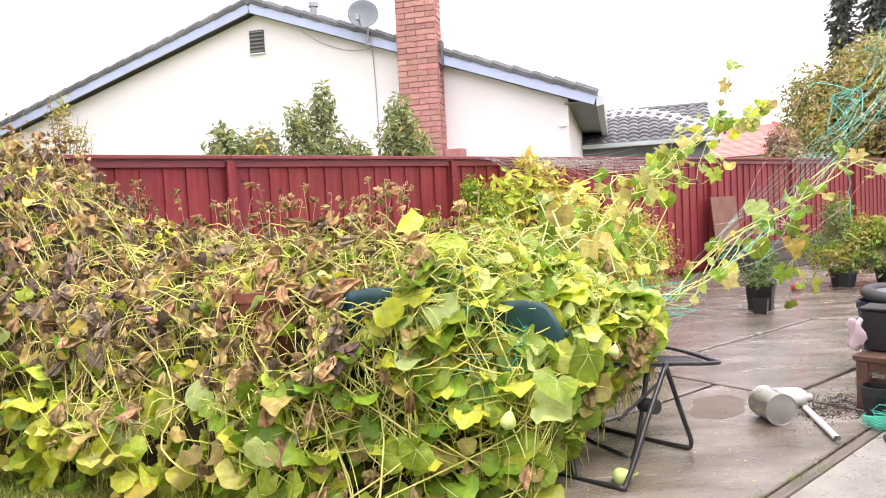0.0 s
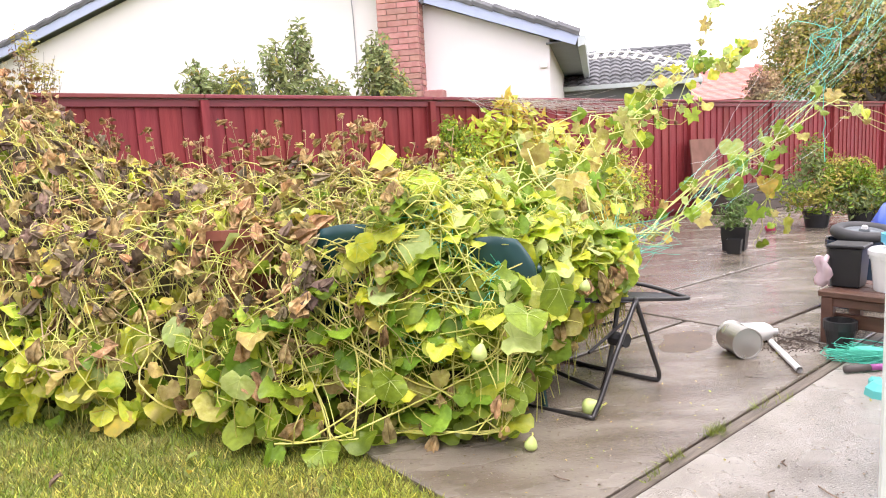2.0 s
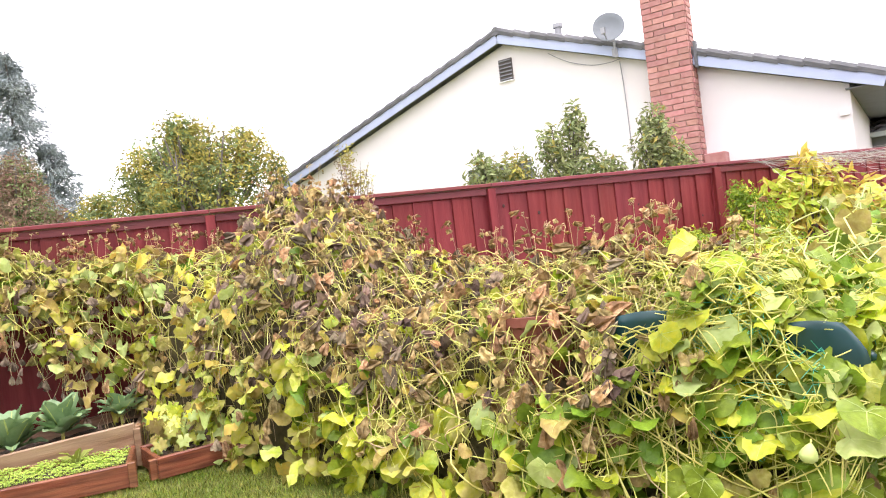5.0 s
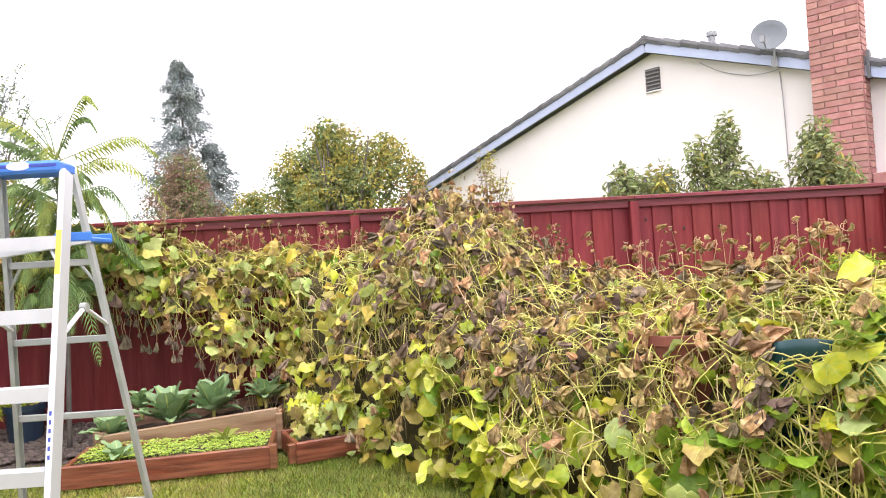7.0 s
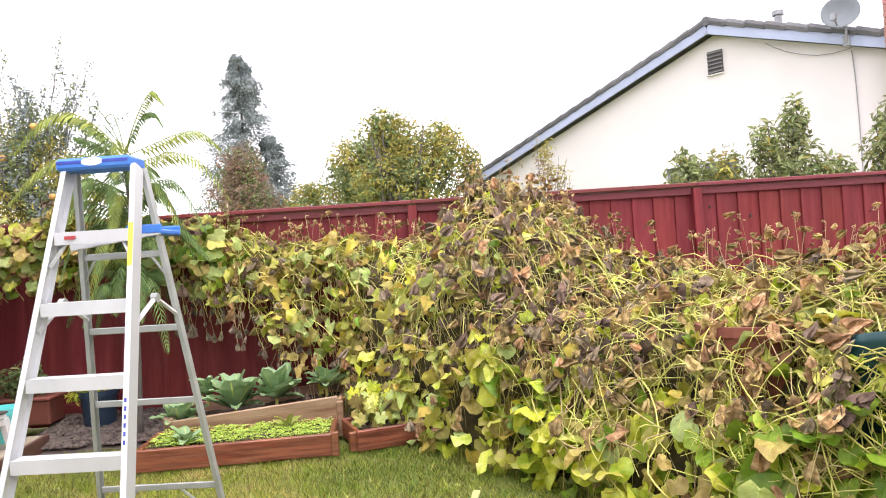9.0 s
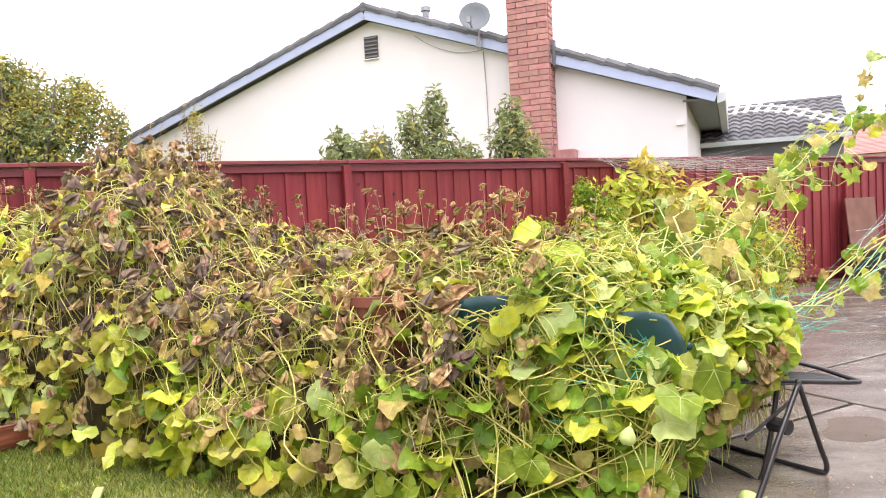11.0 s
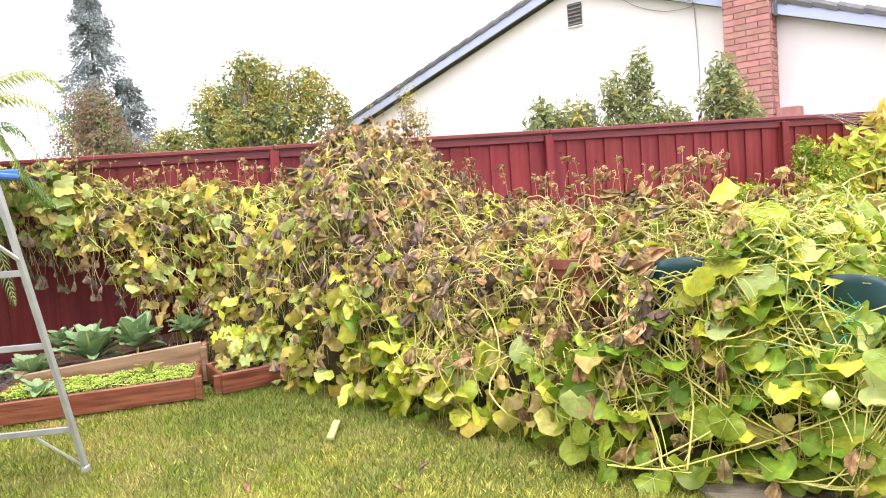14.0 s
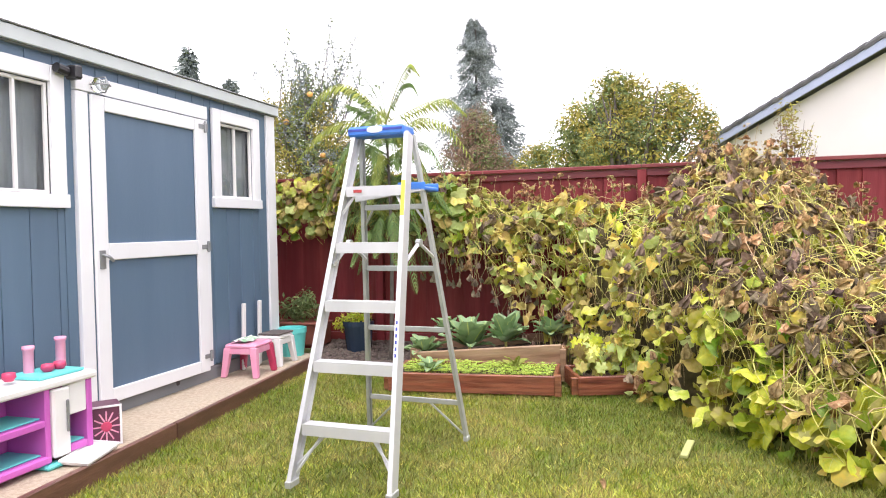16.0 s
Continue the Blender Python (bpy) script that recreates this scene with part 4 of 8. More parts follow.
slab("door_trim", shed, (SX - 0.02, DOOR0, 0.205), (SX + 0.024, D0 - 0.008, 2.202), M["trim"])
slab("door_trim", shed, (SX - 0.02, D1 + 0.008, 0.205), (SX + 0.024, DOOR1, 2.202), M["trim"])
slab("door_trim", shed, (SX - 0.02, DOOR0, 2.206), (SX + 0.028, DOOR1, 2.31), M["trim"])
for z in (0.30, 1.18, 2.14):
    hinge = Shape().tube([(SX + 0.05, D1 + 0.004, z - 0.045), (SX + 0.05, D1 + 0.004, z + 0.045)], 0.009, 8).box((SX + 0.044, D1 - 0.035, z), (0.004, 0.07, 0.035)).box((SX + 0.03, D1 + 0.04, z), (0.004, 0.05, 0.07))
    part("hinge", hinge.mesh("hinge", M["grey_metal"]), shed_door, "steel strap hinge")
handle = Shape().box((SX + 0.046, D0 + 0.05, 1.13), (0.006, 0.05, 0.12)).tube(curve_pts([(SX + 0.048, D0 + 0.05, 1.16), (SX + 0.085, D0 + 0.06, 1.15), (SX + 0.085, D0 + 0.10, 1.12)], 8), 0.010, 8)
part("door_handle", handle.mesh("door_handle", M["grey_metal"]), shed_door, "steel lever latch")

for y0, y1, z0, z1 in WINS:
    win = part("window", Shape().box((SX - 0.033, (y0 + y1) / 2, (z0 + z1) / 2), (0.006, y1 - y0 - 0.14, z1 - z0 - 0.14)).mesh("window_pane", M["glass"]), shed, "white framed sliding window")
    win.visible_shadow = False
    slab("casing", win, (SX - 0.004, y0, z0 + 0.085), (SX + 0.026, y0 + 0.105, z1), M["trim"])
    slab("casing", win, (SX - 0.004, y1 - 0.105, z0 + 0.085), (SX + 0.026, y1, z1), M["trim"])
    slab("casing", win, (SX - 0.004, y0 + 0.107, z1 - 0.10), (SX + 0.026, y1 - 0.107, z1), M["trim"])
    slab("sill", win, (SX - 0.004, y0 - 0.01, z0), (SX + 0.036, y1 + 0.01, z0 + 0.083), M["trim"])
    for a in (y0 + 0.107, y1 - 0.128, (y0 + y1) / 2 - 0.015):
        slab("sash", win, (SX - 0.028, a, z0 + 0.085), (SX - 0.003, a + 0.021, z1 - 0.102), M["white_plastic"])
    slab("sash", win, (SX - 0.028, y0 + 0.13, z0 + 0.086), (SX - 0.003, y1 - 0.13, z0 + 0.105), M["white_plastic"])
    slab("sash", win, (SX - 0.028, y0 + 0.13, z1 - 0.125), (SX - 0.003, y1 - 0.13, z1 - 0.104), M["white_plastic"])
    # added pleated sheet whose grey stands for reflections in the glass
    cur = Shape()
    n = 24
    cur.add([(SX - 0.09 + 0.012 * math.sin(i * 1.3), y0 + 0.06 + (y1 - y0 - 0.12) * i / n, zz) for zz in (z0 + 0.05, z1 - 0.05) for i in range(n + 1)], [(i, i + 1, i + n + 2, i + n + 1) for i in range(n)])
    part("curtain", cur.mesh("curtain", M["curtain"]), win, "added grey sheet standing for reflections in the pane")
# small lamp over the door and a camera under the eave
lampbox = Shape().lathe([(0.001, 0.0), (0.055, 0.0), (0.06, 0.02), (0.045, 0.035), (0.045, 0.10), (0.02, 0.12), (0.001, 0.12)], 14)
door_lamp = part("door_lamp", lampbox.mesh("door_lamp", M["glass"], smooth=True), shed, "small unlit clear glass wall lamp", pose(SX + 0.03, 3.41, 2.255, 0, 90, 0) @ Matrix.Scale(0.8, 4))
part("lamp_cage", Shape().tube([(0, 0.062, 0.0), (0, 0.062, 0.10), (0, 0, 0.14), (0, -0.062, 0.10), (0, -0.062, 0)], 0.006, 6).tube([(0.062, 0, 0.0), (0.062, 0, 0.10), (0, 0, 0.14), (-0.062, 0, 0.10), (-0.062, 0, 0)], 0.006, 6).mesh("lamp_cage", M["grey_metal"]), door_lamp)
eye_box = part("security_camera", Shape().box((SX + 0.075, 3.19, 2.29), (0.10, 0.055, 0.085)).mesh("housing", M["black_plastic"], bevel=0.012), shed, "black outdoor camera under the eave")
part("bracket", Shape().tube([(SX + 0.0, 3.10, 2.31), (SX + 0.06, 3.10, 2.30)], 0.02, 8).tube([(SX + 0.06, 3.07, 2.30), (SX + 0.06, 3.15, 2.29)], 0.03, 10).mesh("bracket", M["black_plastic"]), eye_box)

# low timber-edged gravel ledge along the shed
ledge = thing("shed_ledge", "gritty ledge with a timber edge along the shed", "ledge", kind="structure")
grit_top = Shape()
for z in (-0.02, 0.085):
    grit_top.v += [(SX - 0.06, 0.7, z), (LEDGE_A.x - 0.02, 0.7, z), (LEDGE_B.x - 0.02, 5.9, z), (SX - 0.06, 5.9, z)]
grit_top.f = [(3, 2, 1, 0), (4, 5, 6, 7), (0, 1, 5, 4), (1, 2, 6, 5), (2, 3, 7, 6), (3, 0, 4, 7)]
grit_top.m = [0] * 6
part("grit", grit_top.mesh("grit", shade("wet_grit", (0.48, 0.40, 0.30), 0.7, alt=(0.33, 0.265, 0.19), scale=40, amount=0.9, third=(0.42, 0.37, 0.28), third_scale=3, bump=0.8, bump_scale=90)), ledge)
for f0, f1 in ((0.0, 0.52), (0.522, 1.0)):
    a, b = LEDGE_A.lerp(LEDGE_B, f0), LEDGE_A.lerp(LEDGE_B, f1)
    part("edge_timber", board((0.038, (b - a).length, 0.122), M["benchwood"], 0.004), ledge, at=pose((a.x + b.x) / 2, (a.y + b.y) / 2, 0.031, 0, 0, math.degrees(math.atan2(-(b.x - a.x), b.y - a.y))))

# ---- step ladder ----
ladder = thing("step_ladder", "open aluminium step ladder with a blue plastic top", "ladder", pose(-1.528, 2.787, 0.0, 0, 0.1, -4.2))
LH = 1.868
FW, RW, TW, TY, BY = 0.278, 0.325, 0.159, 0.561, 0.982


def rail_pts(side, back):
    b = Vector((side * (RW if back else FW), BY if back else 0.0, 0.0))
    t = Vector((side * TW, TY + (0.06 if back else 0.0), LH - 0.05))
    return b, t


def channel(b, t, w, d, side):
    """A rail of C section from b to t."""
    s = Shape()
    up = (t - b).normalized()
    right_ = Vector((1, 0, 0))
    fwd = up.cross(right_).normalized()
    right_ = fwd.cross(up).normalized()
    prof = [(-w, -d), (w, -d), (w, -d + 0.004), (-w + 0.004, -d + 0.004), (-w + 0.004, d - 0.004), (w, d - 0.004), (w, d), (-w, d)]
    prof = [(px * side, py) for px, py in prof]
    v = [p + right_ * px + fwd * py for p in (b, t) for px, py in prof]
    n = len(prof)
    s.add(v, [(j, (j + 1) % n, (j + 1) % n + n, j + n) for j in range(n)] + [tuple(range(n - 1, -1, -1)), tuple(range(n, 2 * n))])
    return s


for side in (-1, 1):
    b, t = rail_pts(side, False)
    part("front_rail", channel(b + Vector((0, 0, 0.02)), t, 0.012, 0.038, -side).mesh("front_rail", M["alu"]), ladder)
    part("foot", board((0.035, 0.09, 0.035), M["alu_worn"], 0.004), ladder, at=pose(b.x, b.y, 0.02))
    b, t = rail_pts(side, True)
    part("rear_rail", channel(b + Vector((0, 0, 0.02)), t, 0.010, 0.020, -side).mesh("rear_rail", M["alu_worn"]), ladder)
    part("foot", board((0.03, 0.05, 0.03), M["alu_worn"], 0.004), ladder, at=pose(b.x, b.y, 0.017))
for i in range(5):
    z = 0.303 + 0.306 * i
    f = z / (LH - 0.05)
    w = FW + (TW - FW) * f
    y = TY * f
    tread = Shape().box((0, 0.0, 0), (2 * w - 0.026, 0.076, 0.006)).box((0, -0.038, -0.025), (2 * w - 0.02, 0.005, 0.056)).box((0, 0.036, -0.016), (2 * w - 0.026, 0.004, 0.03))
    part("step", tread.mesh("step", M["alu"]), ladder, at=pose(0, y, z))
for z in (0.243, 0.693, 1.06, 1.42):
    f = z / (LH - 0.05)
    w = RW + (TW - RW) * f
    y = BY + (TY + 0.06 - BY) * f
    part("rear_bar", board((2 * w - 0.01, 0.012, 0.032), M["alu_worn"], 0.003), ladder, at=pose(0, y, z))
top = Shape().box((-0.02, TY + 0.025, LH - 0.028), (0.345, 0.16, 0.055))
cap_top = part("top_cap", top.mesh("top_cap", M["blue_plastic"], bevel=0.012), ladder, "blue moulded plastic top cap")
part("cap_slot", board((0.12, 0.004, 0.014), M["navy_label"], 0.001), cap_top, at=pose(-0.125, TY - 0.0555, LH - 0.022))
part("cap_slot", board((0.12, 0.004, 0.014), M["navy_label"], 0.001), cap_top, at=pose(0.085, TY - 0.0555, LH - 0.022))
part("badge", Shape().lathe([(0.0001, 0.003), (0.05, 0.003), (0.053, 0.0)], 20).mesh("badge", M["white_label"]), cap_top, "small white oval badge", Matrix.Translation((-0.02, TY - 0.0545, LH - 0.022)) @ Matrix.Rotation(radians(90), 4, "X") @ Matrix.Diagonal((1, 0.36, 1, 1)))
# hinged tray on the far side
tray = part("paint_tray", Shape().box((0.13, TY + 0.20, 1.52), (0.17, 0.22, 0.025)).box((0.13, TY + 0.095, 1.535), (0.17, 0.012, 0.045)).box((0.13, TY + 0.305, 1.535), (0.17, 0.012, 0.045)).mesh("tray", M["blue_plastic"], bevel=0.006), ladder, "blue fold-out tool tray")
part("tray_arm", board((0.44, 0.02, 0.04), M["alu"], 0.003), tray, at=pose(-0.01, TY + 0.10, 1.50, 0, -7, 0))


def rail_at(side, back, z):
    b, t = rail_pts(side, back)
    return b + (t - b) * (z / (LH - 0.05))


for side in (-1, 1):
    for z0, z1, inset in ((0.06, 0.285, 0.13), (0.10, 0.285, 0.16)):
        a, e = rail_at(side, False, z0), rail_at(side, False, z1)
        part("brace", Shape().tube([(a.x, a.y + 0.02, a.z), (e.x - side * inset, e.y + 0.02, e.z)], 0.008, 5).mesh("brace", M["alu"]), ladder)
    a, e = rail_at(side, False, 1.38), rail_at(side, False, 1.51)
    part("brace", Shape().tube([(a.x, a.y, a.z), (e.x - side * 0.07, e.y, e.z)], 0.009, 5).mesh("brace", M["alu"]), ladder)
    a, e = rail_at(side, True, 0.03), rail_at(side, True, 0.235)
    part("brace", Shape().tube([(a.x, a.y, a.z), (e.x - side * 0.20, e.y, e.z)], 0.007, 5).mesh("brace", M["alu_worn"]), ladder)
    a, e = rail_at(side, True, 1.30), rail_at(side, True, 1.41)
    part("brace", Shape().tube([(a.x, a.y, a.z), (e.x - side * 0.06, e.y, e.z)], 0.007, 5).mesh("brace", M["alu_worn"]), ladder)
    a, e = rail_at(side, False, 1.10), rail_at(side, True, 1.12)
    top_ = (a + e) / 2 + Vector((0, 0, 0.105))
    spread = part("spreader", Shape().tube([a, top_, e], 0.011, 5).mesh("spreader", M["alu"]), ladder, "folding metal spreader")
    part("pivot", Shape().tube([top_ - Vector((0.014, 0, 0)), top_ + Vector((0.014, 0, 0))], 0.022, 10).mesh("pivot", M["alu_worn"]), spread)
# stickers on the near rail; lettering is kept as plain bars
b, t = rail_pts(1, False)


def on_rail(z, w, h, mat, name, label=""):
    f = z / (LH - 0.05)
    p = b + (t - b) * f
    tilt = math.degrees(math.atan2(t.x - b.x, t.z - b.z))
    lean = math.degrees(math.atan2(t.y - b.y, t.z - b.z))
    return part(name, board((w, 0.003, h), mat, 0.0005), ladder, label, pose(p.x + 0.0, p.y - 0.0402, z, -lean, tilt, 0))


on_rail(1.46, 0.022, 0.20, M["yellow_label"], "sticker", "yellow warning sticker")
on_rail(1.05, 0.022, 0.045, M["red_label"], "sticker", "small red sticker")
on_rail(0.98, 0.020, 0.07, M["white_label"], "sticker", "small white sticker")
on_rail(0.74, 0.023, 0.26, M["navy_label"], "sticker", "white and dark blue sticker with plain bars")
on_rail(0.74, 0.0235, 0.20, M["white_label"], "sticker_face").location.y -= 0.0012
for i in range(6):
    on_rail(0.66 + 0.032 * i, 0.010, 0.018, M["navy_label"], "sticker_bar").location.y -= 0.0025
tag = board((0.05, 0.003, 0.016), M["red_label"], 0.0005)
part("sticker", tag, ladder, "small red sticker", pose(-0.09, TY * 1.50 / 1.818 - 0.0425, 1.503))

# ---- raised beds ----
def raised_bed(label, at, w, d, h, mat, tilt=0.0, front_h=0.0):
    """Four boards round soil; the front board may lean."""
    bed = thing("raised_bed", label, "planter", at, group="raised beds")
    t = 0.035
    fh = front_h or h
    part("board", board((w, t, fh), mat, 0.006), bed, at=pose(0, -d / 2, h - fh / 2, 2, tilt, 0))
    part("board", board((w, t, h), mat, 0.006), bed, at=pose(0, d / 2, h / 2, 0, tilt, 0))
    part("board", board((t, d - t, h - 0.01), mat, 0.006), bed, at=pose(-w / 2 + t / 2, 0, h / 2 - 0.03 * (tilt != 0)))
    part("board", board((t, d - t, h), mat, 0.006), bed, at=pose(w / 2 - t / 2, 0, h / 2))
    part("corner_post", board((0.05, 0.05, h * 0.9), mat, 0.004), bed, at=pose(-w / 2 - 0.02, -d / 2 + 0.045, h * 0.45))
    part("corner_post", board((0.05, 0.055, h + 0.012), mat, 0.004), bed, at=pose(w / 2 + 0.005, -d / 2 - 0.012, h / 2 + 0.006))
    s = Shape()
    n = 24
    s.add([(-w / 2 + t + (w - 2 * t) * i / n, -d / 2 + t + (d - 2 * t) * j / n, h - 0.04 - (0.10 * (1 - i / n) if tilt else 0) + 0.03 * noise.noise((i * 0.6, j * 0.6, h))) for j in range(n + 1) for i in range(n + 1)],
          [(j * (n + 1) + i, j * (n + 1) + i + 1, (j + 1) * (n + 1) + i + 1, (j + 1) * (n + 1) + i) for j in range(n) for i in range(n)])
    tagged(part("soil", s.mesh("soil", M["soil"]), bed, "dark crumbly potting soil"), kind="stuff")
    return bed


raised_bed("low wet redwood raised bed full of seedlings", pose(-1.42, 5.20, 0, 0, 0, 4), 1.34, 0.52, 0.15, M["redwood"])
raised_bed("short wet redwood raised bed under the vine", pose(-0.42, 5.32, 0, 0, 0, 19), 0.50, 0.46, 0.145, M["redwood"])
raised_bed("tilted weathered wooden raised bed with leafy greens", pose(-1.41, 5.88, 0, 0, 0, 1), 1.30, 0.72, 0.255, M["oldwood"], -4.5, 0.20)


def leafy_plant(label, at, n, size, mat, seed, upright=0.6):
    """A rosette of broad wavy leaves on short stalks, the inner ones steeper."""
    r = random.Random(seed)
    ob = thing("leafy_green", label, "plant", pose(*at), "leafy greens")
    for i in range(n):
        a = i * 2.4 + r.uniform(-0.3, 0.3)
        el = radians(28 + 50 * upright * i / n + r.uniform(-10, 10))
        ln = size * r.uniform(0.8, 1.15) * (0.75 + 0.35 * math.sin(math.pi * (0.2 + 0.6 * i / n)))
        wd = ln * r.uniform(0.19, 0.26)
        sag, ph = r.uniform(0.03, 0.22), r.uniform(0, 6)
        v, k = [], 10
        for j in range(k + 1):
            t_ = j / k
            e = el - sag * 2.0 * t_ * t_
            d, z = ln * t_ * math.cos(e), ln * t_ * math.sin(e)
            w = wd * (0.10 if t_ < 0.18 else math.sin(math.pi * (0.08 + 0.88 * (t_ - 0.18) / 0.82)) ** 0.5)
            for c in (-1, -0.66, -0.33, -0.07, 0.07, 0.33, 0.66, 1):
                lift = w * (0.30 * c * c + (0.15 * math.sin(j * 2.3 + c * 5 + ph) if abs(c) > 0.5 else 0) - (0.06 if abs(c) < 0.1 else 0))
                v.append((d - lift * math.sin(e), c * w, z + lift * math.cos(e)))
        s = Shape().add(v, [(j * 8 + q, j * 8 + q + 1, (j + 1) * 8 + q + 1, (j + 1) * 8 + q) for j in range(k) for q in range(7)])
        s.m = [1 if q == 3 else 0 for j in range(k) for q in range(7)]
        part("leaf", s.mesh("leaf", mat, M["leaf_pale"], smooth=True), ob, at=Matrix.Rotation(a, 4, "Z"))
    part("stalk", Shape().tube([(0, 0, -0.08), (0, 0, 0.05)], 0.012, 6).mesh("stalk", M["stem"]), ob)
    return ob


for i, (px, py, sz) in enumerate(((-2.02, 5.66, 0.20), (-1.62, 5.80, 0.29), (-1.30, 5.86, 0.26), (-0.90, 5.92, 0.20), (-1.88, 5.95, 0.17))):
    leafy_plant("broad silvery green leafy plant in the raised bed", (px, py, 0.15 + 0.05 * min(i, 3)), 24, sz, M["chard"], 40 + i, 1.0)
leafy_plant("small leafy seedling among the sprouts", (-1.78, 5.10, 0.12), 8, 0.14, M["chard"], 51, 1.0)
leafy_plant("small leafy seedling among the sprouts", (-1.12, 5.34, 0.12), 6, 0.13, M["frond"], 52, 1.0)


def sprouts(label, x0, x1, y0, y1, z, n, mat, size, seed):
    r = random.Random(seed)
    s = Shape()
    for _ in range(n):
        x, y = r.uniform(x0, x1), r.uniform(y0, y1)
        h = size * r.uniform(0.4, 1.6)
        for a in (0, 2.1, 4.2):
            a += r.uniform(0, 2)
            w = size * r.uniform(0.4, 0.7)
            cx, cy = math.cos(a), math.sin(a)
            s.add([(x, y, z + h), (x + cx * w - cy * w * 0.4, y + cy * w + cx * w * 0.4, z + h + 0.006), (x + cx * w * 1.5, y + cy * w * 1.5, z + h), (x + cx * w + cy * w * 0.4, y + cy * w - cx * w * 0.4, z + h + 0.006)], [(0, 1, 2, 3)])
        s.add([(x - 0.001, y, z - 0.03), (x + 0.001, y, z - 0.03), (x, y, z + h)], [(0, 1, 2)])
    return tagged(new("seedlings", s.mesh("seedlings", mat)), label, "seedlings", kind="stuff")


sprouts("dense lime-green seedlings in the low raised bed", -2.04, -0.80, 5.03, 5.46, 0.118, 1150, M["sprout"], 0.028, 8)

# ---- foliage helpers ----


def leaf_geo(kind, r, L, seed_cup):
    """Vertices and faces of one leaf: stem at the origin, tip along +y, upper side +z."""
    v, f = [], []
    if kind == "heart":
        ring = [(0.0, 0.06), (0.28, -0.14), (0.56, 0.04), (0.62, 0.40), (0.46, 0.76), (0.0, 0.94), (-0.46, 0.76), (-0.62, 0.40), (-0.56, 0.04), (-0.28, -0.14)]
        v.append((0, 0.42 * L, -seed_cup * 0.10 * L))
        for i, (x, y) in enumerate(ring):
            jx, jy = r.uniform(-0.09, 0.09), r.uniform(-0.09, 0.09)
            rad = math.hypot(x, y - 0.4)
            z = seed_cup * (abs(x) * 0.45 - rad * 0.12) - 0.28 * max(0, y - 0.45) ** 1.5 + r.uniform(-0.13, 0.13)
            v.append(((x + jx) * L, (y + jy) * L, z * L))
        f = [(0, i, i % 10 + 1) for i in range(1, 11)]
    elif kind == "lobed":
        n = 13
        v.append((0, 0.38 * L, 0.0))
        for i in range(n):
            a = -math.pi / 2 + 0.25 + (2 * math.pi - 0.5) * i / (n - 1)
            rad = (0.60 if i % 2 else 0.40) * (1.15 if abs(i - 6) < 2 else 1.0) + r.uniform(-0.04, 0.04)
            x, y = math.cos(a) * rad, 0.38 + math.sin(a) * rad
            v.append((x * L, y * L, (seed_cup * abs(x) * 0.35 - 0.25 * max(0, y - 0.4) + r.uniform(-0.06, 0.06)) * L))
        f = [(0, i, i + 1) for i in range(1, n)]
    elif kind == "wilt":
        # collapsed like a shut umbrella, in uneven pleats with a ragged hem
        n = 12
        v.append((0, 0.0, 0.0))
        skew, fat, twist, flat = r.uniform(-0.3, 0.3), r.uniform(0.7, 1.35), r.uniform(-0.7, 0.7), r.uniform(0.45, 0.95)
        hem = [r.uniform(-0.22, 0.16) for _ in range(n)]
        for t_, rr, pl in ((0.12, 0.09, 0.2), (0.36, 0.17, 0.55), (0.62, 0.20, 0.8), (0.88, 0.18, 1.0)):
            for i in range(n):
                a = 2 * math.pi * i / n + t_ * twist
                rad = rr * fat * (1 + (pl if i % 2 else -pl) * 0.80) * r.uniform(0.7, 1.3)
                v.append((math.cos(a) * rad * L + skew * t_ * t_ * L, (t_ + r.uniform(-0.04, 0.04) + hem[i] * t_ * t_) * L, math.sin(a) * rad * flat * L))
        f = [(0, 1 + i, 1 + (i + 1) % n) for i in range(n)]
        for q in range(3):
            o = 1 + q * n
            f += [(o + i, o + n + i, o + n + (i + 1) % n, o + (i + 1) % n) for i in range(n)]
    elif kind in ("round", "crumple"):
        n = 18
        wob, tall = r.uniform(0, 6), r.uniform(0.85, 1.1)
        dead = kind == "crumple"
        v.append((0, 0.30 * L, -0.02 * L))
        for k in (0.55, 1.0):
            for i in range(n):
                a = -math.pi / 2 + 2 * math.pi * i / n
                notch = max(0.0, 1 - min(i, n - i) / 1.6)
                rad = (0.52 + 0.028 * math.cos(5 * a + wob) - 0.26 * notch + r.uniform(-0.018, 0.018)) * k
                x, y = math.cos(a) * rad * 1.06, 0.30 + math.sin(a) * rad * tall
                wave = 0.10 * math.sin(3 * a + wob) * k * k + 0.05 * math.sin(6 * a + wob * 2) * k * k
                z = seed_cup * 0.30 * abs(x) - 0.5 * max(0, y - 0.30) ** 1.7 + wave + r.uniform(-0.02, 0.02)
                if dead:
                    z = abs(x) * 0.75 - 0.7 * max(0, y - 0.25) ** 1.4 + wave * 1.7 + r.uniform(-0.10, 0.10) * k
                    x *= 0.62
                v.append((x * L, y * L, z * L))
        f = [(0, 1 + i, 1 + (i + 1) % n) for i in range(n)] + [(1 + i, 1 + n + i, 1 + n + (i + 1) % n, 1 + (i + 1) % n) for i in range(n)]
    elif kind == "curl":
        n = 6
        for j in range(n + 1):
            t_ = j / n
            w = 0.34 * math.sin(0.25 + t_ * 2.6) + 0.04
            for c in (-1, -0.4, 0.4, 1):
                v.append((c * w * L * (0.7 if abs(c) == 1 else 1), t_ * 0.85 * L + r.uniform(-0.04, 0.04) * L, (0.30 * abs(c) - 0.5 * t_ * t_ + r.uniform(-0.06, 0.06)) * L))
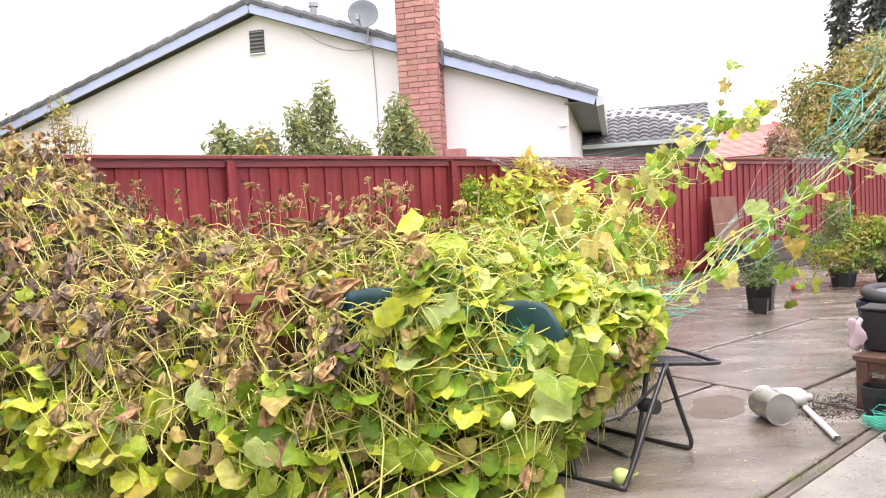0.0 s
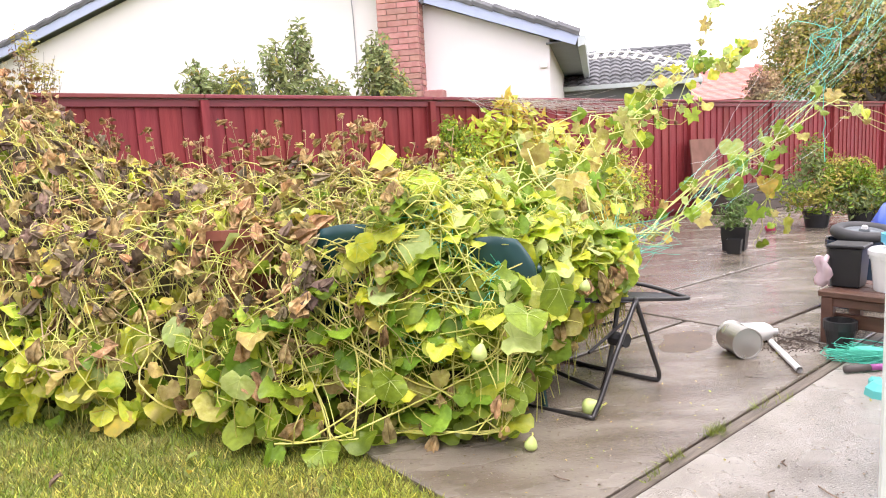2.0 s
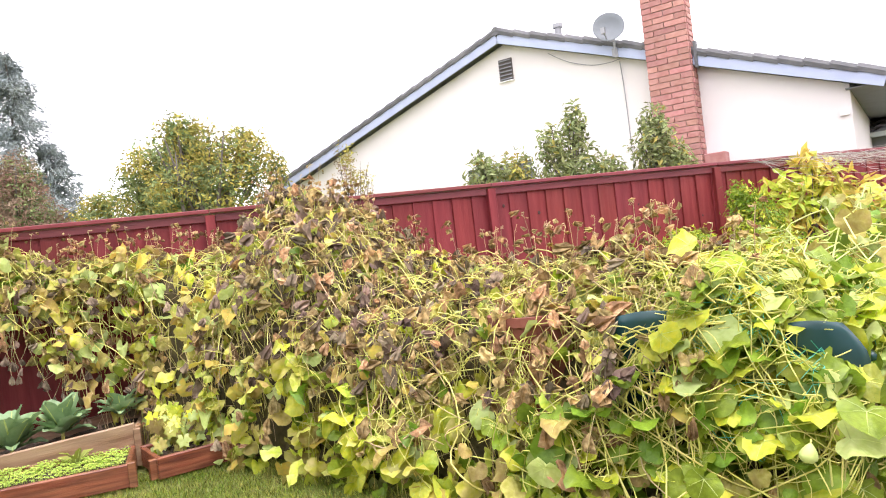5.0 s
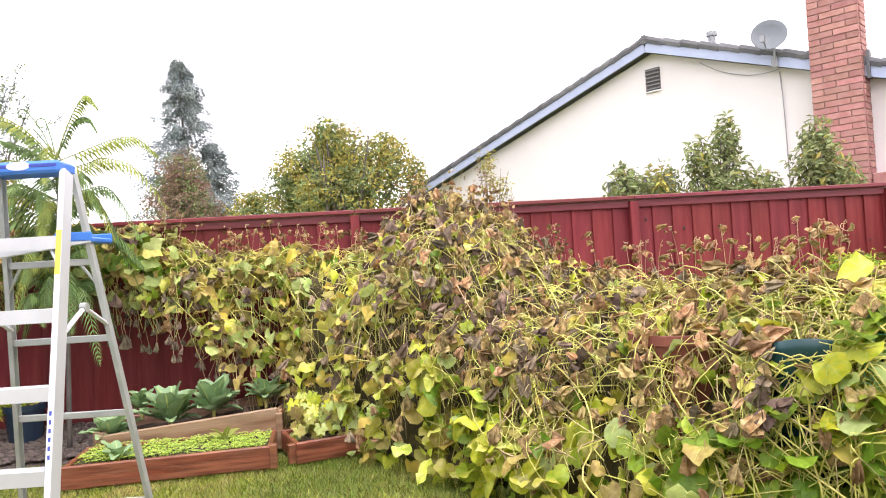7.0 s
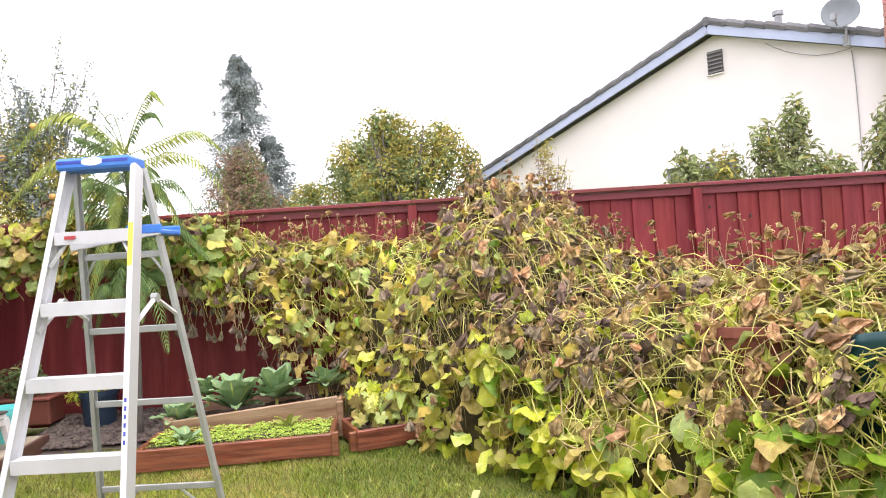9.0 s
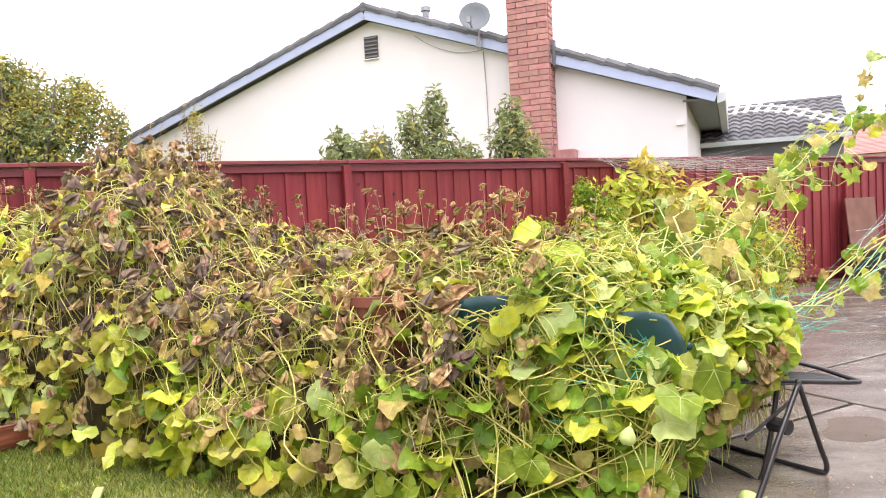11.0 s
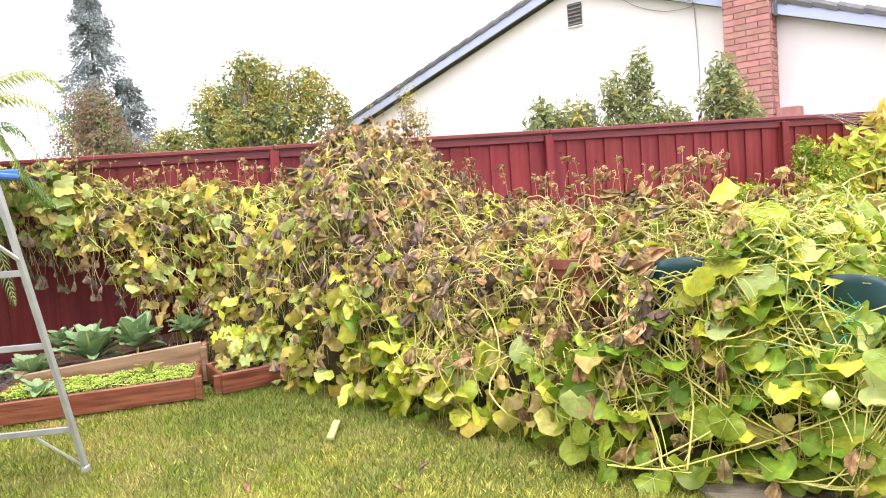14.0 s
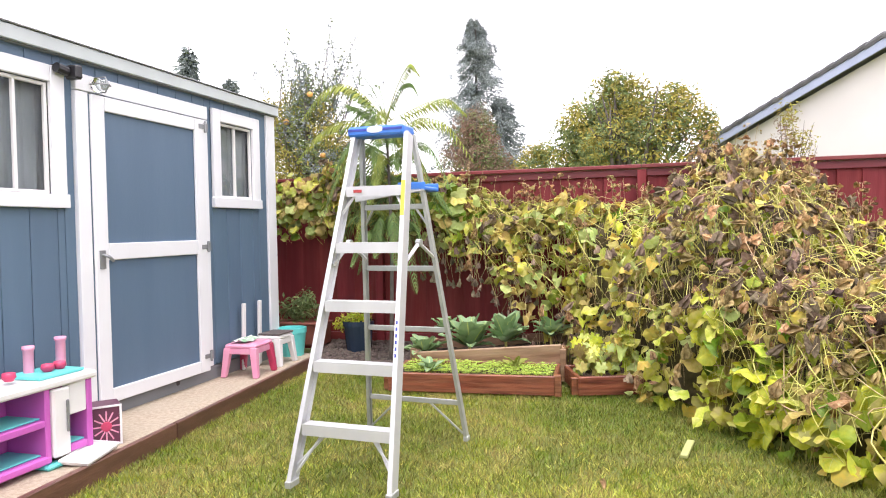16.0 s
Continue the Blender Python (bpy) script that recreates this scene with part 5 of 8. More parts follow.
        f = [(j * 4 + c, j * 4 + c + 1, j * 4 + c + 5, j * 4 + c + 4) for j in range(n) for c in range(3)]
    else:
        v = [(0, 0, 0), (0.19 * L, 0.5 * L, 0.05 * L), (0, L, -0.1 * L), (-0.19 * L, 0.5 * L, 0.05 * L)]
        f = [(0, 1, 2), (0, 2, 3)]
    return v, f


def fine_leaf(r, cup):
    """A large leaf of unit length: blunt lobes, pleats between the veins, a wavy rim, and thin raised veins."""
    v, f = [(0, 0.20, -0.02)], []
    n = 22
    wob, lop = r.uniform(0, 6), r.uniform(-0.10, 0.10)
    droop, roll = r.uniform(0.2, 0.75), r.uniform(-0.25, 0.35)
    for k in (0.34, 0.68, 1.0):
        for i in range(n):
            a = -math.pi / 2 + 2 * math.pi * i / n
            notch = max(0.0, 1 - abs(i if i < n / 2 else i - n) / 1.5)
            rad = 0.53 + 0.02 * math.cos(5 * a + 1.57) + 0.012 * math.cos(9 * a + wob) - 0.32 * notch + r.uniform(-0.01, 0.01)
            x, y = math.cos(a) * rad * 1.10, 0.36 + math.sin(a) * rad
            x, y = x * k + lop * (y - 0.2) * k, 0.20 + (y - 0.20) * k
            pleat = 0.030 * (1 if i % 2 else -1) * k
            wave = 0.10 * math.sin(3 * a + wob) * k * k + 0.055 * math.sin(7 * a + wob * 2) * k ** 3
            v.append((x, y, cup * 0.34 * abs(x) + roll * x - droop * max(0, y - 0.30) ** 1.6 + pleat + wave + r.uniform(-0.014, 0.014)))
    f += [(0, 1 + i, 1 + (i + 1) % n) for i in range(n)]
    for q in range(2):
        o = 1 + q * n
        f += [(o + i, o + n + i, o + n + (i + 1) % n, o + (i + 1) % n) for i in range(n)]
    return v, f


def leaf_veins(v):
    """Thin ribs on a fine leaf, from its stalk to the lobes."""
    out, f = [], []
    for i in (3, 7, 11, 15, 19):
        path = [Vector(v[0])] + [Vector(v[1 + q * 22 + i]) for q in range(3)]
        side = (path[-1] - path[0]).cross(Vector((0, 0, 1))).normalized()
        o = len(out)
        for j, p in enumerate(path):
            w = 0.013 * (1 - 0.27 * j)
            out += [tuple(p - side * w + Vector((0, 0, 0.012))), tuple(p + side * w + Vector((0, 0, 0.012)))]
        f += [(o + 2 * j, o + 2 * j + 1, o + 2 * j + 3, o + 2 * j + 2) for j in range(3)]
    return out, f


def veined_leaf(r, cup, mat):
    q = Shape()
    blade = fine_leaf(r, cup)
    q.add(*blade)
    q.add(*leaf_veins(blade[0]), 1)
    q.v = [(a * 0.13, b_ * 0.13, c * 0.13) for a, b_, c in q.v]
    return q.mesh("vine_leaf", M[mat], M["leaf_pale"], smooth=True)


def leaf_pose(p, normal, tip, r, spread=0.5):
    z = (normal + Vector((r.gauss(0, spread), r.gauss(0, spread), r.gauss(0, spread)))).normalized()
    y = tip - z * tip.dot(z)
    if y.length < 0.05:
        y = z.orthogonal()
    y.normalize()
    x = y.cross(z)
    m = Matrix((x, y, z)).transposed().to_4x4()
    m.translation = p
    return m


def put_leaf(shape, geo, m, slot=0):
    shape.add([m @ Vector(p) for p in geo[0]], geo[1], slot)


# ---- the sprawling squash vine ----
FOOT = [(-3.35, 6.40, 1.40), (-2.6, 6.38, 1.30), (-1.9, 6.3, 1.08), (-1.3, 6.15, 0.66), (-0.72, 5.85, 0.16), (-0.28, 5.35, 0.0), (0.02, 4.9, 0.0), (0.3, 4.35, 0.0), (0.55, 4.0, 0.0), (0.8, 3.7, 0.0), (1.16, 3.2, 0.0), (1.38, 2.72, 0.0), (1.7, 2.46, 0.0), (2.1, 2.22, 0.0), (2.45, 2.2, 0.28), (2.8, 2.25, 0.44), (3.15, 2.35, 0.5)]
RIDGE = [(-3.35, 6.58, 1.78), (-2.6, 6.58, 1.76), (-1.9, 6.55, 1.64), (-1.2, 6.5, 1.50), (-0.55, 6.45, 1.46), (0.2, 6.42, 1.43), (0.5, 6.42, 1.76), (1.06, 6.3, 1.77), (1.38, 5.55, 1.20), (1.62, 4.7, 1.03), (1.86, 3.9, 1.02), (1.97, 3.2, 1.05), (2.1, 2.75, 1.03), (2.5, 2.7, 0.95), (2.9, 2.7, 0.83), (3.2, 2.65, 0.70), (3.45, 2.6, 0.6)]
NSEG = len(FOOT) - 1


def vine_point(s, v, out=0.0):
    """A place on the vine's mound: s runs along it, v from its foot to its ridge and over."""
    k = min(int(s), NSEG - 1)
    t_ = s - k
    t_ = t_ * t_ * (3 - 2 * t_) * 0.5 + t_ * 0.5
    fo = Vector(FOOT[k]).lerp(Vector(FOOT[k + 1]), t_)
    ri = Vector(RIDGE[k]).lerp(Vector(RIDGE[k + 1]), t_)
    th = v * math.pi / 2
    a, b_ = 1 - math.cos(min(th, math.pi)), math.sin(th)
    p = Vector((fo.x + (ri.x - fo.x) * a, fo.y + (ri.y - fo.y) * a, fo.z + (ri.z - fo.z) * b_))
    lump = noise.noise((p.x * 2.1, p.y * 2.1, p.z * 2.6)) * 0.17 + noise.noise((p.x * 6, p.y * 6, p.z * 6)) * 0.05
    ahead = Vector((fo.x - ri.x, fo.y - ri.y, 0))
    ahead = ahead.normalized() if ahead.length > 0.01 else Vector((0, -1, 0))
    nrm = (ahead * max(0.05, math.cos(th)) + Vector((0, 0, 1)) * math.sin(th) * 0.9 + Vector((0, 0, 0.12))).normalized()
    p = p + nrm * (lump + out)
    p.z = max(p.z, 0.01)
    return p, nrm


KEEP_OPEN = [(Vector((1.36, 3.20, 0.83)), 0.08), (Vector((1.48, 3.14, 0.82)), 0.09), (Vector((1.42, 3.10, 0.66)), 0.12), (Vector((1.38, 3.0, 0.67)), 0.10),
             (Vector((2.13, 2.15, 0.80)), 0.14), (Vector((2.22, 2.22, 0.77)), 0.13), (Vector((1.60, 2.56, 0.95)), 0.04)]


def blocked(p):
    return any((p - c).length < d for c, d in KEEP_OPEN)


def pick_kind(s, v, r):
    q = r.random()
    if 3.9 < s < 6.4 and v < 0.62:
        table = (("leaf_gold", 0.24), ("leaf_pale", 0.15), ("leaf_olive", 0.20), ("leaf_yellow", 0.11), ("leaf_lime", 0.08), ("leaf_dark", 0.10), ("leaf_brown", 0.12))
    elif v < 0.34 and 10.3 < s:
        table = (("leaf_green", 0.56), ("leaf_lime", 0.24), ("leaf_olive", 0.08), ("leaf_brown", 0.12))
    elif v < 0.30 and 5.2 < s < 13.8:
        table = (("leaf_lime", 0.33), ("leaf_gold", 0.21), ("leaf_green", 0.13), ("leaf_olive", 0.14), ("leaf_pale", 0.07), ("leaf_yellow", 0.03), ("leaf_brown", 0.09))
    elif s < 5:
        table = (("leaf_green", 0.08), ("leaf_gold", 0.19), ("leaf_olive", 0.28), ("leaf_pale", 0.15), ("leaf_yellow", 0.07), ("leaf_dark", 0.10), ("leaf_brown", 0.13))
    elif s < 9:
        table = (("leaf_gold", 0.09), ("leaf_green", 0.04), ("leaf_olive", 0.11), ("leaf_lime", 0.06), ("leaf_pale", 0.03), ("leaf_yellow", 0.04), ("leaf_brown", 0.30), ("leaf_dark", 0.33))
    elif s < 11.6:
        table = (("leaf_gold", 0.13), ("leaf_green", 0.04), ("leaf_olive", 0.07), ("leaf_pale", 0.05), ("leaf_yellow", 0.05), ("leaf_lime", 0.15), ("leaf_brown", 0.39), ("leaf_dark", 0.12))
    else:
        table = (("leaf_green", 0.42), ("leaf_lime", 0.42), ("leaf_pale", 0.15), ("leaf_yellow", 0.01))
    for name, w in table:
        if q < w:
            return name
        q -= w
    return table[0][0]


vine = thing("squash_vine", "huge half-withered squash vine sprawling over furniture and fence", "vine")
VKINDS = ["leaf_green", "leaf_lime", "leaf_pale", "leaf_yellow", "leaf_olive", "leaf_brown", "leaf_dark", "leaf_gold"]
vr = random.Random(21)
bulk = Shape()
stalk, dry_stalk = Shape(), Shape()
# closed sheet under the leaves, coloured dark for stems and shaded gaps
inner_shade = Shape()
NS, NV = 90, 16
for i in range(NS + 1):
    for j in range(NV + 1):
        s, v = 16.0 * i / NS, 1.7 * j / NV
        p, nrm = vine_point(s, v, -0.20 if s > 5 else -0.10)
        inner_shade.v.append(tuple(p + nrm * 0.05 * noise.noise((i * 0.9, j * 0.9, 2))))
inner_shade.f = [(i * (NV + 1) + j, (i + 1) * (NV + 1) + j, (i + 1) * (NV + 1) + j + 1, i * (NV + 1) + j + 1) for i in range(NS) for j in range(NV) if i * 16.0 / NS > 3.8 and i * 16.0 / NS < 14.2 and not blocked(Vector(inner_shade.v[i * (NV + 1) + j]))]
inner_shade.m = [0] * len(inner_shade.f)
part("stem_mat", inner_shade.mesh("stem_mat", M["inner_shade"]), vine, "dark inner sheet for dead stems and shaded gaps in the mound")

LEAFPART = {}
parts_left = 290


def density_s(r):
    """Places along the vine, thinner where it hangs on the fence."""
    while True:
        s = r.uniform(0, 16)
        if s > 5.2 or r.random() < 0.62:
            return s


for n in range(8800):
    s = density_s(vr)
    inner = vr.random() < 0.25
    v = vr.random() ** 0.85 * 1.28
    if v < 0.34 and vr.random() < 0.33:
        continue
    p, nrm = vine_point(s, v, vr.uniform(-0.16, -0.05) if inner else vr.uniform(-0.05, 0.09))
    if blocked(p):
        continue
    kind = pick_kind(s + vr.uniform(-0.7, 0.7), v, vr)
    if s > 11.4 and v > 0.4 and vr.random() < 0.34:
        continue
    if 8.2 < s < 12 and v > 0.4 and vr.random() < 0.22:
        continue
    dead = kind in ("leaf_brown", "leaf_dark")
    up = Vector((0, 0, 1))
    if dead:
        gk = vr.choice(("wilt", "wilt", "wilt", "crumple"))
        L = vr.uniform(0.06, 0.135)
        p = p + nrm * 0.06
        tip = Vector((vr.gauss(0, 0.30), vr.gauss(0, 0.30), -1))
        face = (nrm + up * 0.2).normalized()
    else:
        low = v < 0.33
        gk = vr.choice(("round", "crumple") if s < 5.2 else ("round", "round", "round", "crumple")) if s < 11 else "round"
        L = vr.uniform(0.075, 0.15) * (1.0 if low and s > 6 else 0.98 if s < 5.2 else 0.74 if s < 8 else 0.78 if s < 10 else 0.92 if s < 11.6 else 1.05)
        flat = vr.random() < (0.65 if s < 9 else 0.4)
        face = (nrm * (0.35 if flat else 0.9) + up * (1.0 if flat else 0.35)).normalized()
        tip = Vector((vr.gauss(0, 0.6), vr.gauss(0, 0.6), -0.9)) + nrm * (0.8 if flat else 0.0)
    m = leaf_pose(p, face, tip, vr, 0.36 if s > 10.5 else 0.55)
    big = not inner and L > 0.105 and s > 5.5 and gk == "round"
    if big and parts_left > 0 and vr.random() < 0.5:
        key = (kind, vr.randrange(9))
        if key not in LEAFPART:
            LEAFPART[key] = veined_leaf(vr, vr.uniform(-0.2, 1.2), kind)
        part("leaf", LEAFPART[key], vine, at=m @ Matrix.Diagonal((L / 0.13 * vr.uniform(0.8, 1.1), L / 0.13, L / 0.13 * vr.uniform(0.7, 1.5), 1)))
        parts_left -= 1
    else:
        put_leaf(bulk, leaf_geo(gk, vr, L, vr.uniform(-1.3, -0.2) if s < 10 else vr.uniform(-0.7, 1.0)), m, VKINDS.index(kind))
    if not inner and vr.random() < 0.75:
        # the stalk that holds it
        root = p - nrm * vr.uniform(0.03, 0.12) + Vector((vr.gauss(0, 0.05), vr.gauss(0, 0.05), -vr.uniform(0.10, 0.30)))
        (dry_stalk if dead and vr.random() < 0.35 else stalk).tube(curve_pts([root, root.lerp(p, 0.6) + Vector((vr.gauss(0, 0.02), vr.gauss(0, 0.02), 0.03)), p], 5), vr.uniform(0.0014, 0.0026), 4, False)
for n in range(420):
    # the far tail along the fence behind the shed, and fresh growth over the short bed
    if n < 300:
        p = Vector((vr.uniform(-4.2, -3.2), 6.5 + vr.uniform(-0.14, 0.06), vr.triangular(1.18, 1.92, 1.65)))
        kind = vr.choice(("leaf_green", "leaf_olive", "leaf_olive", "leaf_gold", "leaf_pale", "leaf_brown"))
        L = vr.uniform(0.07, 0.13)
    else:
        p = Vector((vr.uniform(-0.62, -0.18), vr.uniform(5.22, 5.55), vr.uniform(0.15, 0.42)))
        kind = vr.choice(("leaf_gold", "leaf_pale", "leaf_olive", "leaf_lime"))
        L = vr.uniform(0.05, 0.10)
    put_leaf(bulk, leaf_geo("lobed" if n >= 300 else "round", vr, L, vr.uniform(-0.8, 0.6)), leaf_pose(p, Vector((0.1, -0.8, 0.5)), Vector((vr.gauss(0, 0.5), -0.3, -0.8)), vr, 0.4), VKINDS.index(kind))
    stalk.tube(curve_pts([p + Vector((vr.gauss(0, 0.05), 0.06, -vr.uniform(0.06, 0.14))), p + Vector((0, 0.03, 0.0)), p], 4), 0.0018, 4, False)
for n in range(64):
    # a lush green patch where the vine crosses behind the palm
    p = Vector((vr.gauss(-2.0, 0.22), 6.34 + vr.uniform(-0.14, 0.06), vr.gauss(1.50, 0.11)))
    put_leaf(bulk, leaf_geo("round", vr, vr.uniform(0.09, 0.16), vr.uniform(-0.8, 0.6)), leaf_pose(p, Vector((0.1, -0.8, 0.5)), Vector((vr.gauss(0, 0.5), -0.3, -0.8)), vr, 0.4), VKINDS.index(vr.choice(("leaf_green", "leaf_green", "leaf_olive", "leaf_pale", "leaf_olive"))))
bulk_mesh = bulk.mesh("foliage", *[M[k_] for k_ in VKINDS])
bulk_mesh.polygons.foreach_set("use_smooth", [k_ not in (5, 6) for k_ in bulk.m])
foliage = part("foliage", bulk_mesh, vine, "crowded green, yellow and shrivelled brown leaves")
tagged(foliage, kind="stuff")

# a few big leaves that catch the eye
BIG = [((0.97, 3.66, 0.44), 0.17, "leaf_lime", (0.1, -0.7, 0.4)), ((1.93, 1.97, 0.50), 0.20, "leaf_pale", (-0.4, -0.8, 0.3)), ((1.78, 2.42, 1.20), 0.17, "leaf_lime", (-0.2, -0.5, 0.8)),
       ((2.28, 1.98, 0.66), 0.20, "leaf_green", (-0.4, -0.8, 0.3)), ((1.50, 2.33, 0.90), 0.14, "leaf_lime", (-0.3, -0.9, 0.2)), ((1.62, 2.30, 0.35), 0.15, "leaf_green", (-0.4, -0.8, 0.2)),
       ((2.2, 2.3, 1.10), 0.18, "leaf_green", (-0.6, -0.1, 0.8)), ((2.02, 1.93, 0.60), 0.18, "leaf_green", (-0.3, -0.5, 0.8)), ((1.18, 2.75, 0.36), 0.15, "leaf_pale", (-0.3, -0.8, 0.3))]
for p, L, kind, face in BIG:
    part("leaf", veined_leaf(vr, 0.7, kind), vine, at=leaf_pose(Vector(p), Vector(face).normalized(), Vector((vr.gauss(0, 0.7), vr.gauss(0, 0.7), -0.6)), vr, 0.3) @ Matrix.Scale(L * 0.8 / 0.13, 4))

# stems: runners over the mound and petioles
runner, dry = stalk, dry_stalk
for n in range(470):
    s = vr.triangular(4.5, 15.8, 13.0)
    v = vr.uniform(0.15, 1.05)
    ds, dv = vr.choice((-1, 1)) * vr.uniform(0.05, 0.24), vr.gauss(0, 0.07)
    lift = vr.uniform(0.0, 0.07)
    pts = []
    for j in range(vr.randrange(6, 13)):
        s += ds
        v += dv + vr.gauss(0, 0.03)
        ds += vr.gauss(0, 0.09)
        dv += vr.gauss(0, 0.035)
        if not 0.2 < s < 15.9 or not 0.03 < v < 1.2:
            break
        p, nrm = vine_point(s, v, lift + vr.uniform(-0.03, 0.05))
        if pts and (p - pts[-1]).length > 0.33:
            break
        pts.append(p)
    if len(pts) > 3 and not any(blocked(p) for p in pts):
        rad = vr.uniform(0.0014, 0.0036) if vr.random() < 0.9 else 0.0048
        (dry if s < 9 and vr.random() < 0.45 else runner).tube(curve_pts(pts, len(pts) * 2), rad, 4, False)
for n in range(1300):
    s, v = vr.triangular(3.5, 15.5, 11.0), vr.uniform(0.1, 1.12)
    p, nrm = vine_point(s, v, -0.12)
    if blocked(p):
        continue
    L = vr.uniform(0.10, 0.30)
    way = (nrm * 0.9 + Vector((vr.gauss(0, 0.6), vr.gauss(0, 0.6), 0.5 + vr.gauss(0, 0.3)))).normalized()
    q = p + way * L
    bend = Vector((vr.gauss(0, 0.05), vr.gauss(0, 0.05), 0.06))
    (dry if s < 10 and vr.random() < 0.4 else runner).tube(curve_pts([p, (p + q) / 2 + bend, q], 5), vr.uniform(0.0013, 0.0026), 4, False)
for n in range(210):
    # loose bright stems hanging over the leafy end
    s, v = vr.uniform(10.8, 15.6), vr.uniform(0.25, 1.0)
    ds, dv = vr.gauss(0, 0.16), -vr.uniform(0.0, 0.08)
    pts = []
    for j in range(vr.randrange(5, 10)):
        s, v = min(15.9, max(10.5, s + ds)), max(0.03, v + dv)
        ds += vr.gauss(0, 0.07)
        p, nrm = vine_point(s, v, 0.07 + vr.gauss(0, 0.03))
        pts.append(p)
    if not any(blocked(p) for p in pts):
        runner.tube(curve_pts(pts, len(pts) * 2), vr.uniform(0.0016, 0.0038), 4, False)
for n in range(1150):
    # thin yellow stalks left bare where the leaves have withered
    s, v = vr.uniform(2.2, 11.8), vr.uniform(0.22, 1.02)
    p, nrm = vine_point(s, v, 0.01)
    q, nrm2 = vine_point(min(11.9, max(2.0, s + vr.gauss(0, 0.33))), min(1.05, v + vr.gauss(0.05, 0.16)), vr.uniform(0.02, 0.10))
    if (p - q).length > 0.5 or blocked(p) or blocked(q):
        continue
    (dry if vr.random() < 0.28 else runner).tube(curve_pts([p, (p + q) / 2 + nrm * vr.uniform(0.03, 0.10) + Vector((vr.gauss(0, 0.02), vr.gauss(0, 0.02), vr.gauss(0, 0.02))), q], 6), vr.uniform(0.0014, 0.0034), 4, False)
for n in range(150):
    # long bowed stems lying over one another in the dry middle
    s, v = vr.uniform(7.0, 13.2), vr.uniform(0.35, 1.0)
    a, nrm = vine_point(s, v, 0.03)
    b_, nrm2 = vine_point(min(13.8, max(6.5, s + vr.choice((-1, 1)) * vr.uniform(0.35, 0.9))), min(1.05, max(0.15, v + vr.gauss(0, 0.12))), 0.03)
    if 0.15 < (a - b_).length < 0.75 and not blocked(a) and not blocked(b_):
        top = (a + b_) / 2 + nrm * vr.uniform(0.07, 0.15) + Vector((vr.gauss(0, 0.03), vr.gauss(0, 0.03), vr.gauss(0, 0.03)))
        runner.tube(curve_pts([a, top, b_], 9), vr.uniform(0.0018, 0.0036), 4, False)
tagged(part("stem_mass", runner.mesh("stem_mass", M["stem"], smooth=True), vine, "long pale yellow-green stems"), kind="stuff")
tagged(part("dry_stem_mass", dry.mesh("dry_stem_mass", M["stem_dry"], smooth=True), vine, "straw-coloured dead stems"), kind="stuff")

# shoots that stand over the ridge, with curled tips
shoots = Shape()
for n in range(190):
    s = vr.uniform(2.2, 12.6)
    p, nrm = vine_point(s, vr.uniform(0.8, 1.05), -0.05)
    h = vr.uniform(0.14, 0.42)
    a = vr.uniform(0, 6.28)
    pts = [p, p + Vector((0.02 * math.cos(a), 0.02 * math.sin(a), h * 0.6)), p + Vector((0.05 * math.cos(a), 0.05 * math.sin(a), h))]
    curl = vr.uniform(0.005, 0.014)
    for q in range(9):
        a += vr.uniform(0.5, 1.4)
        pts.append(pts[-1] + Vector((curl * math.cos(a), curl * math.sin(a), vr.gauss(-0.002, 0.008))))
    shoots.tube(curve_pts(pts, 18), vr.uniform(0.0011, 0.0018), 4, False)
    for q in range(vr.randrange(2, 7)):
        put_leaf(shoots, leaf_geo("wilt", vr, vr.uniform(0.025, 0.07), 1), leaf_pose(pts[2] + Vector((vr.gauss(0, 0.03), vr.gauss(0, 0.03), vr.uniform(-0.12, 0.02))), Vector((0, 0, 1)), Vector((vr.gauss(0, 0.4), vr.gauss(0, 0.4), -1)), vr), 1)
tagged(part("shoot_growth", shoots.mesh("shoot_growth", M["stem_dry"], M["leaf_brown"], M["leaf_lime"]), vine, "curling tips with shrivelled leaves"), kind="stuff")

# hanging dead bits under the part that clings to the fence
hang = Shape()
for n in range(130):
    s = vr.uniform(1.5, 5.0)
    p, nrm = vine_point(s, vr.uniform(0.0, 0.35), 0.02)
    ln = vr.uniform(0.08, 0.42)
    q = p + Vector((vr.gauss(0, 0.05), vr.gauss(0, 0.03), -ln))
    hang.tube(curve_pts([p, (p + q) / 2 + Vector((vr.gauss(0, 0.03), 0, 0)), q], 5), 0.0018, 4, False)
    put_leaf(hang, leaf_geo("wilt", vr, vr.uniform(0.05, 0.1), 1), leaf_pose(q, Vector((0, -1, 0)), Vector((0, 0, -1)), vr, 0.3), 1)
tagged(part("hanging_tangle", hang.mesh("hanging_tangle", M["stem_dry"], M["leaf_dark"]), vine, "dangling dead stems"), kind="stuff")


def squash_fruit(at, size, lean):
    s = Shape().lathe([(0.001, 0.0), (0.30, 0.03), (0.48, 0.22), (0.50, 0.42), (0.40, 0.68), (0.24, 0.92), (0.10, 1.06), (0.001, 1.10)], 14)
    ob = thing("squash", "small pale green pear-shaped squash on the vine", "squash", pose(*at, lean, 10, 30) @ Matrix.Scale(size, 4), "squashes")
    part("fruit", s.mesh("fruit", M["squash"], smooth=True), ob)
    part("stalk", Shape().tube([(0, 0, 1.08), (0.05, 0, 1.2), (0.12, 0.06, 1.3)], 0.06, 5).mesh("stalk", M["stem"]), ob)


